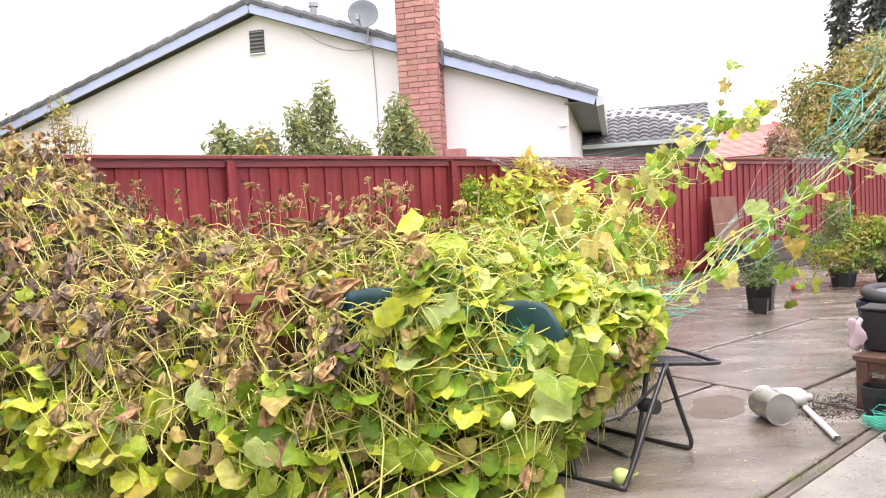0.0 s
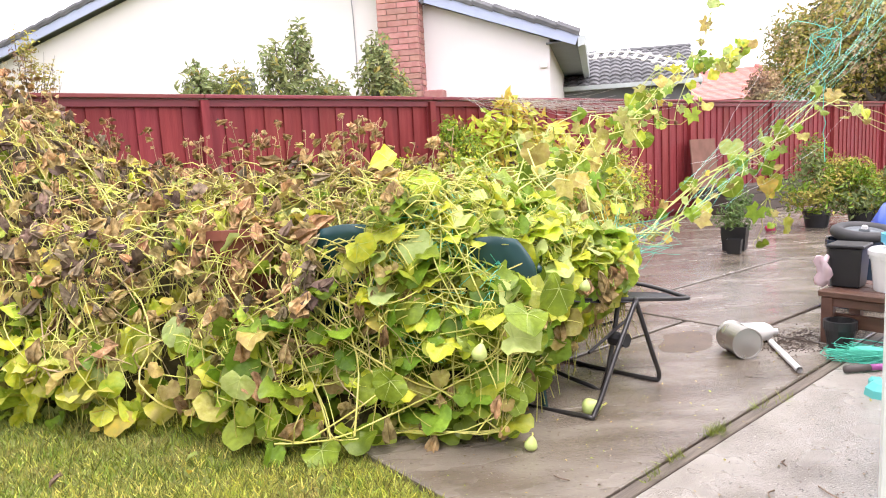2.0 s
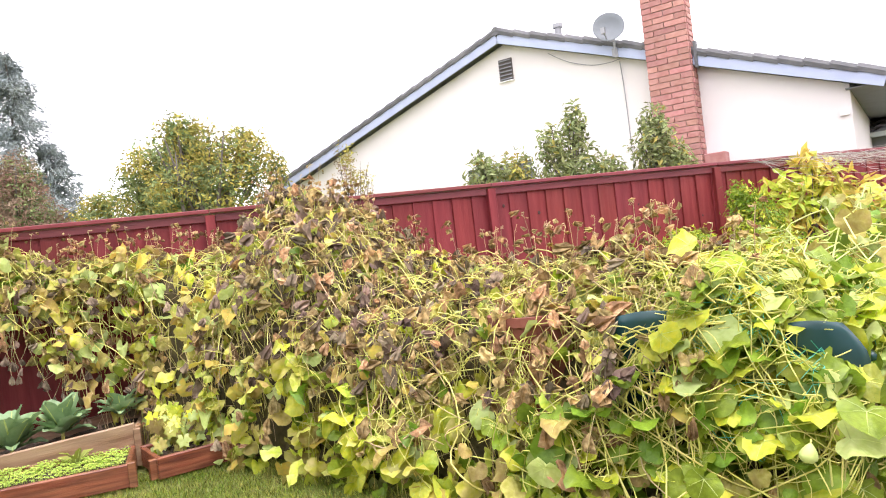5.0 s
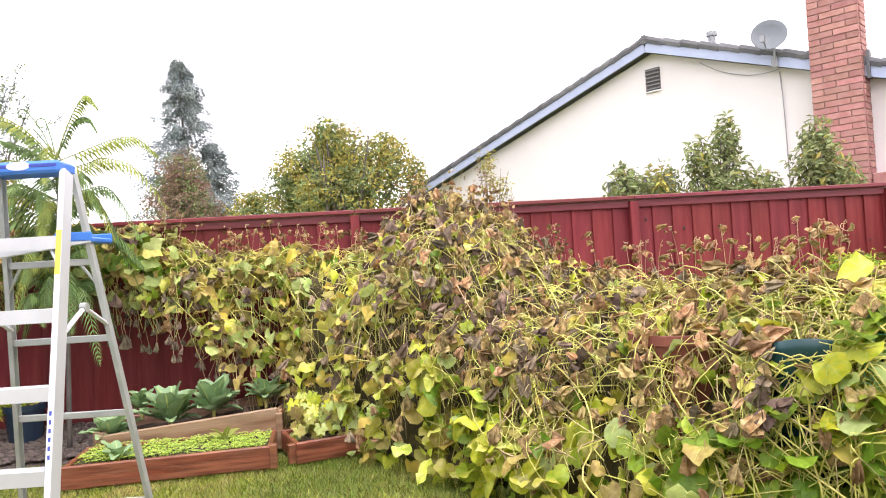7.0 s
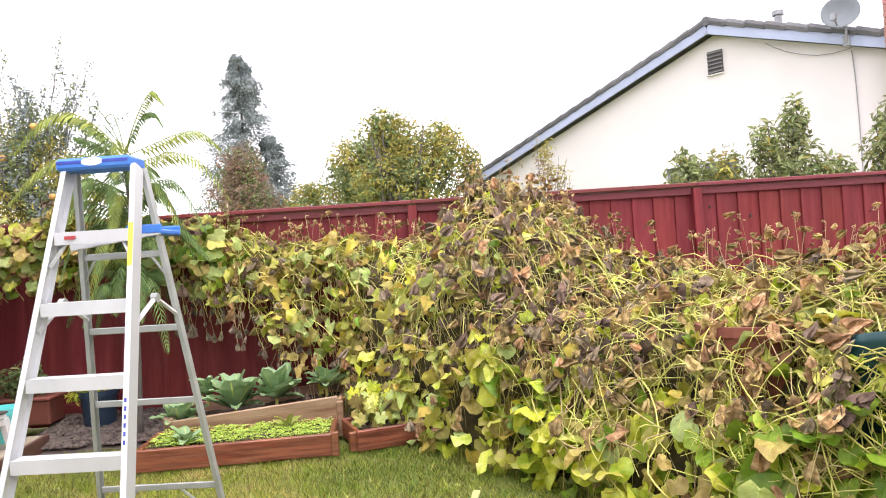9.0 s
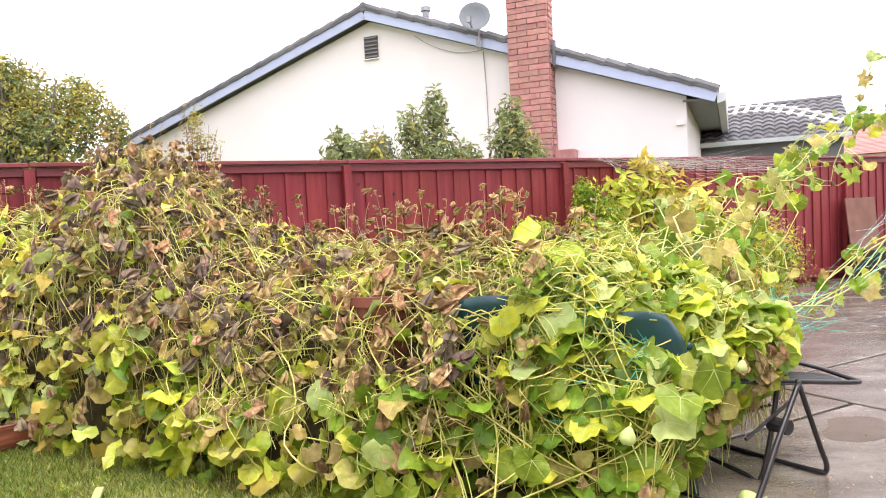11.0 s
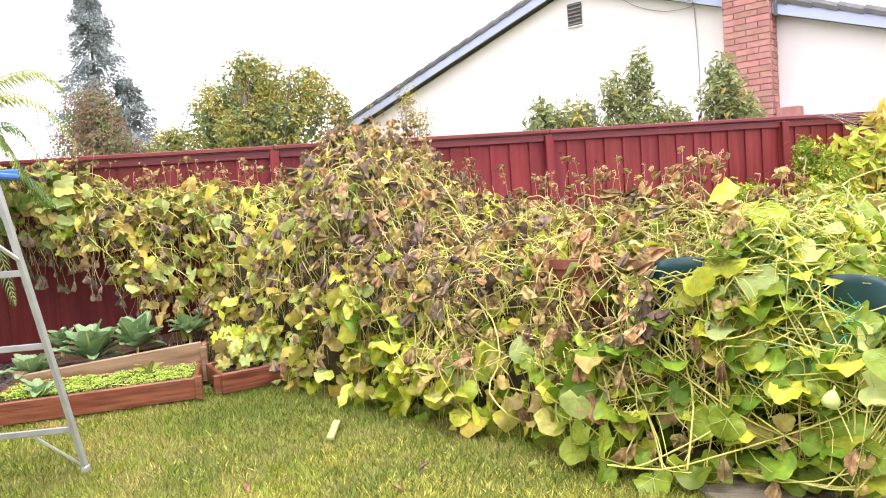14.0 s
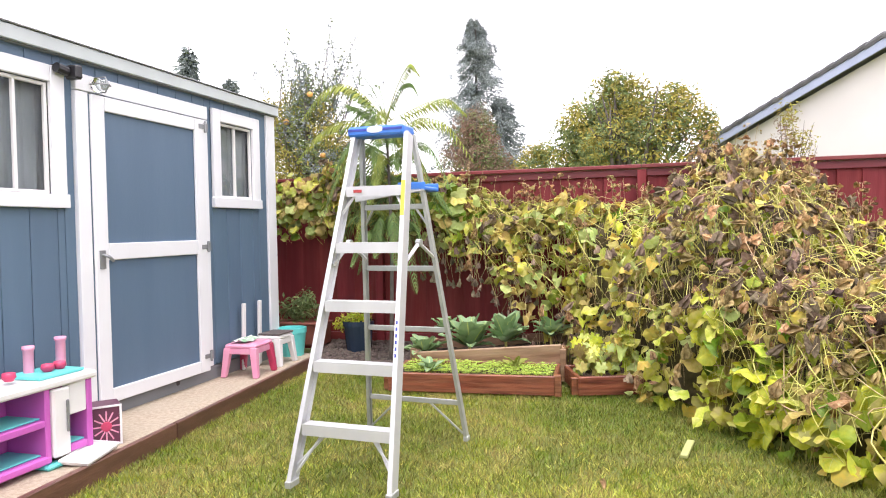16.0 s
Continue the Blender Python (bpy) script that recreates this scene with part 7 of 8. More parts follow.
        for c in range(n + 1):
            v.append((v[n + 1 + c][0], v[n + 1 + c][1], v[n + 1 + c][2] - 0.05))
        s.add(v, [(c, c + 1, n + 2 + c, n + 1 + c) for c in range(n)] + [(n + 1 + c, n + 2 + c, 2 * n + 3 + c, 2 * n + 2 + c) for c in range(n)])
    return s


WING = Matrix.Translation((16.25, 11.75, 0)) @ Matrix.Rotation(radians(-53), 4, "Z")
wing = thing("tiled_house", "low house with a grey waved tile roof", "house", WING)
part("roof_tiles", tile_field(-2.4, 1.35, 2.6, 0.40, 15, 9, 0.05).mesh("roof_tiles", M["rooftile_field"]), wing, "lapped grey waved tiles", pose(0, 0, 3.62, 0, 0, 0) @ Matrix.Diagonal((1, -1, 1, 1)))
part("roof_tiles", tile_field(-2.4, 1.35, 2.6, 0.40, 15, 9, 0.05).mesh("roof_tiles_back", M["rooftile_field"]), wing, "lapped grey waved tiles", pose(0, 0.02, 3.62))
part("ridge_cap", Shape().tube([(-2.4, 0, 3.64), (1.38, 0, 3.64)], 0.08, 8).mesh("ridge", M["rooftile"]), wing)
slab("wall", wing, (-2.3, -2.2, 0), (1.2, 2.2, 2.55), M["soffit"])
slab("gutter", wing, (-2.5, -2.72, 2.50), (1.4, -2.58, 2.60), M["drip"])
part("barge_board", board((0.04, 2.85, 0.16), M["drip"]), wing, at=pose(1.37, -1.3, 3.04, 21.8, 0, 0))
awning = thing("lattice_awning", "white slatted arched awning lying on the roof", "awning", WING @ pose(-0.75, -2.85, 2.58) @ Matrix.Diagonal((1.7, 1, 1, 1)))
for side in (-0.45, 0.45):
    arch = [(-1.3 + 0.17 * i, side, 0.68 * math.sin(math.pi * 0.9 * i / 14)) for i in range(15)]
    part("arch_rib", Shape().tube(arch, 0.02, 6).mesh("arch_rib", M["white_plastic"]), awning)
for i in range(19):
    f = i / 18
    part("slat", board((0.052, 1.0 if i < 9 else 1.3, 0.03), M["white_plastic"], 0.003), awning, at=pose(-1.3 + 2.38 * f, 0.1 if i < 9 else 0.3, 0.68 * math.sin(math.pi * 0.9 * f) + 0.045, 14, -25 + 60 * f, 0))

RED = Matrix.Translation((35.0, 19.6, 0)) @ Matrix.Rotation(radians(-62), 4, "Z")
redhouse = thing("red_roof_house", "far house with a faded red hipped tile roof", "house", RED)
hip = Shape()
hx, hy, e0, e1 = 4.2, 4.0, 3.0, 4.75
for (ax, ay), (bx, by), (cx, cy), (dx, dy) in (((-hx, -hy), (hx, -hy), (1.2, 0), (-1.2, 0)), ((hx, -hy), (hx, hy), (1.2, 0), (1.2, 0)), ((hx, hy), (-hx, hy), (-1.2, 0), (1.2, 0)), ((-hx, hy), (-hx, -hy), (-1.2, 0), (-1.2, 0))):
    nrow = 26
    for i in range(nrow):
        t0, t1 = i / nrow, (i + 1) / nrow
        z0, z1 = e0 + (e1 - e0) * t0, e0 + (e1 - e0) * t1
        lo = [Vector((ax + (dx - ax) * t0, ay + (dy - ay) * t0, z0 + 0.025)), Vector((bx + (cx - bx) * t0, by + (cy - by) * t0, z0 + 0.025))]
        hi = [Vector((ax + (dx - ax) * t1, ay + (dy - ay) * t1, z1)), Vector((bx + (cx - bx) * t1, by + (cy - by) * t1, z1))]
        hip.add([lo[0], lo[1], hi[1], hi[0], lo[0] - Vector((0, 0, 0.03)), lo[1] - Vector((0, 0, 0.03))], [(0, 1, 2, 3), (4, 5, 1, 0)])
part("roof_tiles", hip.mesh("roof_tiles", M["redtile"]), redhouse)
for sx, sy in ((-1, -1), (1, -1), (1, 1), (-1, 1)):
    part("hip_ridge", Shape().tube([(sx * hx, sy * hy, e0 + 0.06), (sx * 1.2, 0, e1 + 0.06)], 0.10, 6).mesh("hip_ridge", M["redtile"]), redhouse)
slab("wall", redhouse, (-3.8, -3.6, 0), (3.8, 3.6, 2.98), M["stucco"])

# ---- plants in front of the fence ----
tree("lime_shrub", "dense lime-leaved shrub against the red fence", (4.36, 6.12, 0), 0.6, [((0, 0, 0.80), (0.46, 0.38, 0.34)), ((0.08, 0, 1.02), (0.30, 0.26, 0.20))], 1500, 0.06, ("leaf_lime", "leaf_green"), 31, 0.03, 8, 0.0, "shrub")
tree("yellow_creeper", "creeper with yellow and lime leaves on the fence", (6.2, 6.35, 0), 0.9, [((-0.28, 0, 1.25), (0.30, 0.2, 0.48)), ((0.25, 0, 1.40), (0.38, 0.22, 0.42)), ((0.6, -0.2, 1.05), (0.45, 0.3, 0.5)), ((0.05, 0, 1.78), (0.14, 0.12, 0.14))], 430, 0.19, ("leaf_yellow", "leaf_gold", "leaf_yellow", "leaf_lime"), 32, 0.03, 12, 0.1, "creeper")
tree("lime_shrub", "dense lime-leaved shrub against the red fence", (5.27, 6.12, 0), 0.7, [((0, 0, 1.14), (0.33, 0.28, 0.36)), ((-0.14, 0, 1.44), (0.17, 0.15, 0.20)), ((0.1, 0, 0.80), (0.42, 0.36, 0.36))], 1500, 0.065, ("leaf_lime", "leaf_green"), 33, 0.03, 8, 0.05, "shrub")
tree("wispy_shrub", "wispy olive shrub with reddish tips", (6.0, 4.75, 0), 0.4, [((0, 0, 0.6), (0.6, 0.5, 0.42)), ((0.2, 0, 0.85), (0.4, 0.35, 0.3))], 2000, 0.045, ("tree_yellow", "leaf_lime", "tree_coral"), 34, 0.025, 14, 0.05, "shrub")
tree("vine_thicket", "tangle of yellow-green vine leaves behind the chairs", (4.3, 4.1, 0), 0.5, [((0, 0, 0.6), (0.9, 0.6, 0.45)), ((0.9, 0.2, 0.7), (0.7, 0.5, 0.5)), ((-0.4, 0.2, 0.8), (0.6, 0.5, 0.35))], 2600, 0.085, ("leaf_lime", "leaf_green", "leaf_pale", "leaf_yellow"), 35, 0.02, 12, 0.0, "vine")


def frond_plant(label, base, trunk, fronds):
    """Arching feathery fronds with many fine leaflets; each frond by its middle and tip, seen from the hub."""
    ob = thing("feathery_palm", label, "plant", pose(*base))
    part("trunk", Shape().tube(curve_pts([(0, 0, -0.03), (0.03, 0, trunk * 0.5), (0.0, 0, trunk)], 10), [0.022 - 0.011 * i / 9 for i in range(10)], 8).mesh("trunk", M["bark"], smooth=True), ob)
    for low, way, mat, pl_max in fronds:
        start = Vector((0, 0, trunk - low))
        K = 17
        spine = curve_pts([start] + [start + Vector(q) for q in way], K)
        s = Shape()
        s.tube(spine, [0.006 - 0.004 * j / K for j in range(K)], 4)
        for j in range(5, 34):
            t_ = j / 34
            k = min(K - 2, int(t_ * (K - 1)))
            p = spine[k].lerp(spine[k + 1], t_ * (K - 1) - k)
            along = (spine[k + 1] - spine[k]).normalized()
            side = along.cross(Vector((0, 0, 1)))
            side = side.normalized() if side.length > 0.05 else Vector((1, 0, 0))
            pl = pl_max * math.sin(min(1, 0.16 + t_ * 0.86) * math.pi) ** 0.7 + 0.012
            for sg in (-1, 1):
                d = (side * sg * 0.7 + along * 0.5 - Vector((0, 0, 0.62 + 0.2 * fr.random()))).normalized()
                w = along * 0.0095
                q1 = p + d * pl * 0.5 + Vector((0, 0, 0.010))
                q2 = p + d * pl - Vector((0, 0, 0.014))
                s.add([p - w * 0.4, p + w * 0.4, q1 + w, q1 - w, q2], [(0, 1, 2, 3), (3, 2, 4)])
        part("frond", s.mesh("frond", M[mat]), ob)
    return ob


fr = random.Random(66)
UPPER = [(0.0, [(0.13, 0, 0.33), (0.25, 0, 0.51), (0.345, 0, 0.39)], "frond", 0.10), (0.02, [(0.14, 0, 0.30), (0.24, 0.05, 0.36), (0.31, 0.05, 0.24)], "frond_dark", 0.06),
         (0.02, [(0.26, 0, 0.10), (0.46, 0, 0.17), (0.645, -0.05, 0.16), (0.81, -0.05, 0.0)], "frond", 0.15), (0.10, [(0.25, -0.05, 0.05), (0.41, -0.1, 0.08), (0.66, -0.15, -0.02), (0.90, -0.2, -0.36)], "frond", 0.17),
         (0.0, [(-0.17, 0, 0.17), (-0.32, 0, 0.30), (-0.46, 0, 0.34)], "frond_dark", 0.12), (0.03, [(-0.15, 0.05, 0.08), (-0.30, 0.1, 0.17), (-0.45, 0.1, 0.22)], "frond_dark", 0.12),
         (0.0, [(-0.20, -0.05, 0.24), (-0.40, -0.1, 0.35), (-0.58, -0.2, 0.25), (-0.76, -0.25, 0.0)], "frond", 0.17), (0.10, [(-0.35, -0.1, 0.10), (-0.60, -0.2, -0.02), (-0.80, -0.3, -0.30)], "frond", 0.16),
         (0.05, [(0.1, -0.35, 0.10), (0.2, -0.7, -0.25)], "frond", 0.12), (0.05, [(-0.3, 0.25, 0.2), (-0.65, 0.35, 0.0)], "frond_dark", 0.12)]
LOWER = []
for i in range(44):
    a, far_ = radians(40 * i + fr.uniform(-18, 18)), fr.uniform(0.32, 0.68)
    LOWER.append((fr.uniform(0.12, 1.2), [(math.cos(a) * far_ * 0.6, math.sin(a) * far_ * 0.6 * 0.8, 0.12), (math.cos(a) * far_, math.sin(a) * far_ * 0.8, -fr.uniform(0.12, 0.5))], "frond" if i % 7 == 0 else "frond_dark", 0.14))
frond_plant("slender palm-like tree with arching feathery fronds", (-2.44, 5.95, 0), 2.33, UPPER + LOWER)
curl = Shape()
for a, h in ((2.75, 0.44), (2.3, 0.28), (1.9, 0.36)):
    pts = [Vector((-2.43, 5.95, 2.28)), Vector((-2.43 + 0.10 * math.cos(a), 5.95, 2.28 + h * 0.6)), Vector((-2.43 + 0.22 * math.cos(a), 5.95, 2.28 + h))]
    ang = math.pi / 2
    for q in range(9):
        ang += 0.55 * (-1 if math.cos(a) > 0 else 1)
        pts.append(pts[-1] + Vector((0.02 * math.cos(ang), 0, 0.02 * math.sin(ang))))
    curl.tube(curve_pts(pts, 24), 0.005, 5)
tagged(new("young_fronds", curl.mesh("young_fronds", M["frond_dark"], smooth=True)), "tightly curled young fronds", "frond")

# ---- things under and beside the vine ----


def sling_chair():
    """Folding lounge chair: crossing black tube legs and a dark sling."""
    ob = thing("folding_lounge_chair", "folding lounge chair of black tube half buried in vine", "chair")
    R_ = 0.012
    part("leg", Shape().tube(curve_pts([(2.32, 2.62, 0.30), (2.38, 2.52, 0.02), (2.46, 2.06, 0.012), (2.50, 2.01, 0.03), (2.72, 2.06, 0.24), (2.96, 2.12, 0.45)], 26), R_, 8).mesh("leg", M["black_metal"], smooth=True), ob)
    part("leg", Shape().tube(curve_pts([(2.88, 2.80, 0.40), (3.02, 2.70, 0.06), (3.05, 2.60, 0.012), (3.08, 2.16, 0.012), (3.10, 2.09, 0.03), (3.06, 2.10, 0.16), (2.95, 2.12, 0.46)], 28), R_, 8).mesh("leg", M["black_metal"], smooth=True), ob)
    part("leg", Shape().tube(curve_pts([(2.55, 2.75, 0.42), (2.75, 2.62, 0.10), (2.80, 2.30, 0.012), (2.83, 2.22, 0.03), (2.95, 2.22, 0.42)], 24), R_, 8).mesh("leg", M["black_metal"], smooth=True), ob)
    part("brace", Shape().tube([(2.62, 2.14, 0.25), (2.97, 2.16, 0.36)], 0.008, 8).mesh("brace", M["black_metal"]), ob)
    part("brace", Shape().tube([(2.66, 2.45, 0.22), (3.0, 2.3, 0.30)], 0.008, 8).mesh("brace", M["black_metal"]), ob)
    part("pivot_joint", Shape().tube([(2.84, 2.09, 0.27), (2.84, 2.18, 0.27)], 0.035, 10).mesh("pivot_joint", M["black_plastic"]), ob)
    part("seat_frame", Shape().tube(curve_pts([(2.35, 2.30, 0.52), (2.95, 2.20, 0.44), (3.36, 2.12, 0.385), (3.42, 2.17, 0.385), (3.33, 2.42, 0.44), (3.0, 2.62, 0.46), (2.4, 2.72, 0.54)], 36), 0.0115, 8).mesh("seat_frame", M["black_metal"], smooth=True), ob)
    s = Shape()
    n = 10
    s.add([(2.4 + (1.0 - 0.05 * abs(j - 1.5)) * i / n, 2.24 + 0.085 * j - (0.02 * (5 - j) + 0.028 * j) * i / n, 0.535 - 0.14 * i / n - 0.02 * math.sin(math.pi * i / n)) for j in range(6) for i in range(n + 1)],
          [(j * (n + 1) + i, j * (n + 1) + i + 1, (j + 1) * (n + 1) + i + 1, (j + 1) * (n + 1) + i) for j in range(5) for i in range(n)])
    me = s.mesh("sling", M["mesh_fabric"], smooth=True)
    sl = part("sling", me, ob, "black mesh sling")
    so = sl.modifiers.new("thick", "SOLIDIFY")
    so.thickness = 0.006
    return ob


sling_chair()


def plastic_chair(label, at):
    """A moulded monobloc chair with a rounded back."""
    ob = thing("plastic_chair", label, "chair", at, "plastic chairs")
    s = Shape()
    n, k = 12, 10
    for j in range(k + 1):
        t_ = j / k
        wid = 0.215 * (1 - 0.42 * max(0, t_ - 0.62) ** 1.4 / 0.38 ** 1.4)
        for i in range(n + 1):
            u = -1 + 2 * i / n
            s.v.append((u * wid, 0.20 + 0.10 * t_ - 0.07 * (1 - u * u) * -1, 0.42 + 0.42 * t_ - 0.03 * u * u * t_))
    s.f = [(j * (n + 1) + i, j * (n + 1) + i + 1, (j + 1) * (n + 1) + i + 1, (j + 1) * (n + 1) + i) for j in range(k) for i in range(n)]
    s.m = [0] * len(s.f)
    b = part("backrest", s.mesh("backrest", M["green_plastic"], smooth=True), ob)
    b.modifiers.new("thick", "SOLIDIFY").thickness = 0.012
    part("seat", Shape().box((0, 0, 0.42), (0.44, 0.44, 0.02)).mesh("seat", M["green_plastic"], bevel=0.008), ob)
    for sx in (-1, 1):
        part("armrest", Shape().tube(curve_pts([(sx * 0.23, 0.24, 0.66), (sx * 0.25, 0.0, 0.64), (sx * 0.24, -0.2, 0.62), (sx * 0.23, -0.22, 0.42)], 12), 0.02, 6).mesh("armrest", M["green_plastic"], smooth=True), ob)
        for sy in (-1, 1):
            part("leg", Shape().tube([(sx * 0.20, sy * 0.19, 0.42), (sx * 0.24, sy * 0.24, 0.0)], [0.025, 0.018], 6).mesh("leg", M["green_plastic"]), ob)
    return ob


plastic_chair("dark green plastic chair smothered by the vine", pose(2.415, 2.605, 0, 0, 0, 140))
plastic_chair("dark green plastic chair smothered by the vine", pose(1.93, 2.97, 0, 0, 0, 141) @ Matrix.Scale(1.11, 4))


def pot(name, label, at, r0, r1, h, mat, category="pot", rim=0.012, soil=True):
    ob = thing(name, label, category, pose(*at))
    part("body", Shape().lathe([(0.001, 0.0), (r0, 0.0), (r1, h - 0.05), (r1 + rim, h - 0.048), (r1 + rim, h), (r1 - 0.008, h), (r1 - 0.012, h - 0.05), (0.001, h - 0.055)], 24).mesh("body", mat, smooth=False), ob)
    if soil:
        part("soil", Shape().lathe([(0.001, h - 0.035), (r1 - 0.012, h - 0.04)], 20).mesh("soil", M["soil"]), ob, "dark soil")
    return ob


pot("terracotta_planter", "tall terracotta planter engulfed by dry vine", (1.56, 3.50, 0.0), 0.20, 0.26, 0.90, M["terracotta"], "planter", 0.02)

# ---- along the shed ----
toy = thing("toy_kitchen", "pink and white plastic toy kitchen on the ledge", "toy", pose(-3.19, 2.39, 0.086) @ Matrix.Diagonal((1, 1, 0.945, 1)))
for y0, y1 in ((-0.42, -0.385), (0.12, 0.155)):
    slab("side_panel", toy, (-0.11, y0, 0.04), (0.15, y1, 0.44), M["magenta_plastic"], bevel=0.006)
slab("back_panel", toy, (-0.13, -0.42, 0.04), (-0.112, 0.44, 0.44), M["magenta_plastic"])
slab("shelf", toy, (-0.11, -0.384, 0.235), (0.15, 0.119, 0.275), M["magenta_plastic"], bevel=0.006)
slab("shelf_mat", toy, (-0.10, -0.38, 0.277), (0.12, 0.115, 0.287), M["teal_plastic"], "teal shelf mat")
slab("base", toy, (-0.12, -0.42, 0.03), (0.155, 0.155, 0.075), M["magenta_plastic"], bevel=0.01)
slab("shelf_mat", toy, (-0.10, -0.38, 0.077), (0.12, 0.115, 0.087), M["teal_plastic"], "teal shelf mat")
slab("foot", toy, (-0.10, -0.46, 0.0), (0.20, -0.25, 0.029), M["teal_plastic"], "teal foot", 0.01)
slab("foot", toy, (0.0, 0.10, 0.0), (0.18, 0.21, 0.029), M["teal_plastic"], "teal foot", 0.01)
slab("counter", toy, (-0.15, -0.48, 0.44), (0.17, 0.46, 0.485), M["white_plastic"], "white counter", 0.012)
slab("oven_door", toy, (0.13, 0.158, 0.05), (0.165, 0.27, 0.43), M["white_plastic"], "white oven door", 0.01)
slab("door_grip", toy, (0.166, 0.235, 0.18), (0.18, 0.25, 0.36), M["grey_metal"])
slab("side_panel", toy, (-0.11, 0.40, 0.04), (0.15, 0.44, 0.44), M["magenta_plastic"], bevel=0.006)
slab("cubby_frame", toy, (0.10, 0.275, 0.26), (0.15, 0.398, 0.44), M["white_plastic"], bevel=0.008)
slab("cubby_floor", toy, (-0.11, 0.275, 0.05), (0.15, 0.398, 0.09), M["magenta_plastic"], bevel=0.006)
slab("shelf_mat", toy, (-0.10, 0.28, 0.092), (0.13, 0.395, 0.102), M["teal_plastic"], "teal shelf mat")
slab("hob", toy, (-0.10, -0.44, 0.487), (0.14, -0.15, 0.50), M["teal_plastic"], "teal hob plate")
for y in (-0.36, -0.24):
    part("burner", Shape().lathe([(0.001, 0.012), (0.05, 0.012), (0.055, 0.0)], 16).mesh("burner", M["sky_plastic"]), toy, at=pose(0.03, y, 0.50))
slab("sink", toy, (-0.12, 0.12, 0.487), (0.12, 0.42, 0.505), M["teal_plastic"], "teal sink")
for y, z in ((0.225, 0.50), (0.44, 0.52)):
    part("tap_tower", Shape().lathe([(0.029, 0.0), (0.026, 0.02), (0.026, 0.15), (0.031, 0.155), (0.031, 0.175), (0.022, 0.175), (0.02, 0.16), (0.001, 0.16)], 16).mesh("tap_tower", M["pink_plastic"], smooth=True), toy, "pink plastic tower", pose(-0.06, y, z - 0.02))
for y in (0.03, 0.27, 0.35):
    part("knob", Shape().lathe([(0.001, 0.05), (0.03, 0.045), (0.035, 0.02), (0.02, 0.0)], 14).mesh("knob", M["rose_plastic"], smooth=True), toy, "crimson knob", pose(0.02, y, 0.503))
carton = thing("toy_carton", "small dark carton with a pink sunburst print", "box", pose(-3.10, 2.98, 0.088, 0, 0, -42))
part("body", Shape().box((0, 0, 0.115), (0.16, 0.16, 0.23)).mesh("body", shade("dark_plum_print", (0.10, 0.03, 0.06), 0.4, alt=(0.16, 0.04, 0.08), scale=8), bevel=0.006), carton)
for i in range(12):
    a = i * math.pi / 6
    part("ray", board((0.003, 0.055, 0.008), M["pink_plastic"], 0.0005), carton, at=Matrix.Translation((0.082, 0.045 * math.cos(a), 0.11 + 0.06 * math.sin(a))) @ Matrix.Rotation(a, 4, "X"))
for dy, dz, w_, h_ in ((0, 0.005, 0.165, 0.012), (0, 0.225, 0.165, 0.012), (-0.076, 0.115, 0.012, 0.21), (0.076, 0.115, 0.012, 0.21)):
    part("border", board((0.004, w_, h_), M["white_plastic"], 0.0005), carton, "pale border strip", pose(0.083, dy, dz))
part("boss", Shape().lathe([(0.001, 0.006), (0.025, 0.004), (0.03, 0.0)], 14).mesh("boss", M["rose_plastic"]), carton, at=pose(0.082, 0, 0.11, 0, 90, 0))
flat = thing("white_tray", "white plastic tray lying on the ledge edge", "tray", pose(-2.975, 2.73, 0.096, 3, 4, 12))
part("tray", Shape().box((0, 0, 0.012), (0.16, 0.30, 0.02)).mesh("tray", M["white_plastic"], bevel=0.008), flat)
part("rim", Shape().tube([(-0.08, -0.15, 0.024), (0.08, -0.15, 0.024), (0.08, 0.15, 0.024), (-0.08, 0.15, 0.024), (-0.08, -0.15, 0.024)], 0.008, 6).mesh("rim", M["white_plastic"]), flat)


def stool(label, at, w, d, h, top_mat, leg_mats, group):
    ob = thing("step_stool", label, "stool", at, group)
    part("seat", Shape().box((0, 0, h - 0.02), (w, d, 0.04)).mesh("seat", top_mat, bevel=0.015), ob)
    part("apron", Shape().box((0, -d / 2 + 0.012, h - 0.06), (w - 0.05, 0.016, 0.05)).mesh("apron", top_mat, bevel=0.005), ob)
    part("apron", Shape().box((0, d / 2 - 0.012, h - 0.06), (w - 0.05, 0.016, 0.05)).mesh("apron", top_mat, bevel=0.005), ob)
    part("apron", Shape().box((w / 2 - 0.012, 0, h - 0.06), (0.016, d - 0.05, 0.05)).mesh("apron", top_mat, bevel=0.005), ob)
    i = 0
    for sx in (-1, 1):
        for sy in (-1, 1):
            x0, y0 = sx * (w / 2 - 0.025), sy * (d / 2 - 0.025)
            leg = Shape()
            for z, k_, o in ((h - 0.03, 0.03, 0.0), (0.0, 0.022, 0.03)):
                leg.v += [(x0 + sx * o + a * k_, y0 + sy * o + b_ * k_, z) for a, b_ in ((-1, -1), (1, -1), (1, 1), (-1, 1))]
            leg.f = [(0, 1, 5, 4), (1, 2, 6, 5), (2, 3, 7, 6), (3, 0, 4, 7), (4, 5, 6, 7), (3, 2, 1, 0)]
            leg.m = [0] * 6
            part("leg", leg.mesh("leg", leg_mats[i % len(leg_mats)], bevel=0.005), ob)
            i += 1
    return ob


stool("pink plastic step stool with one crimson leg", pose(-3.325, 4.89, 0.088, 0, 0, 4), 0.28, 0.32, 0.275, M["pink_plastic"], [M["pink_plastic"], M["rose_plastic"], M["pink_plastic"], M["rose_plastic"]], "step stools")
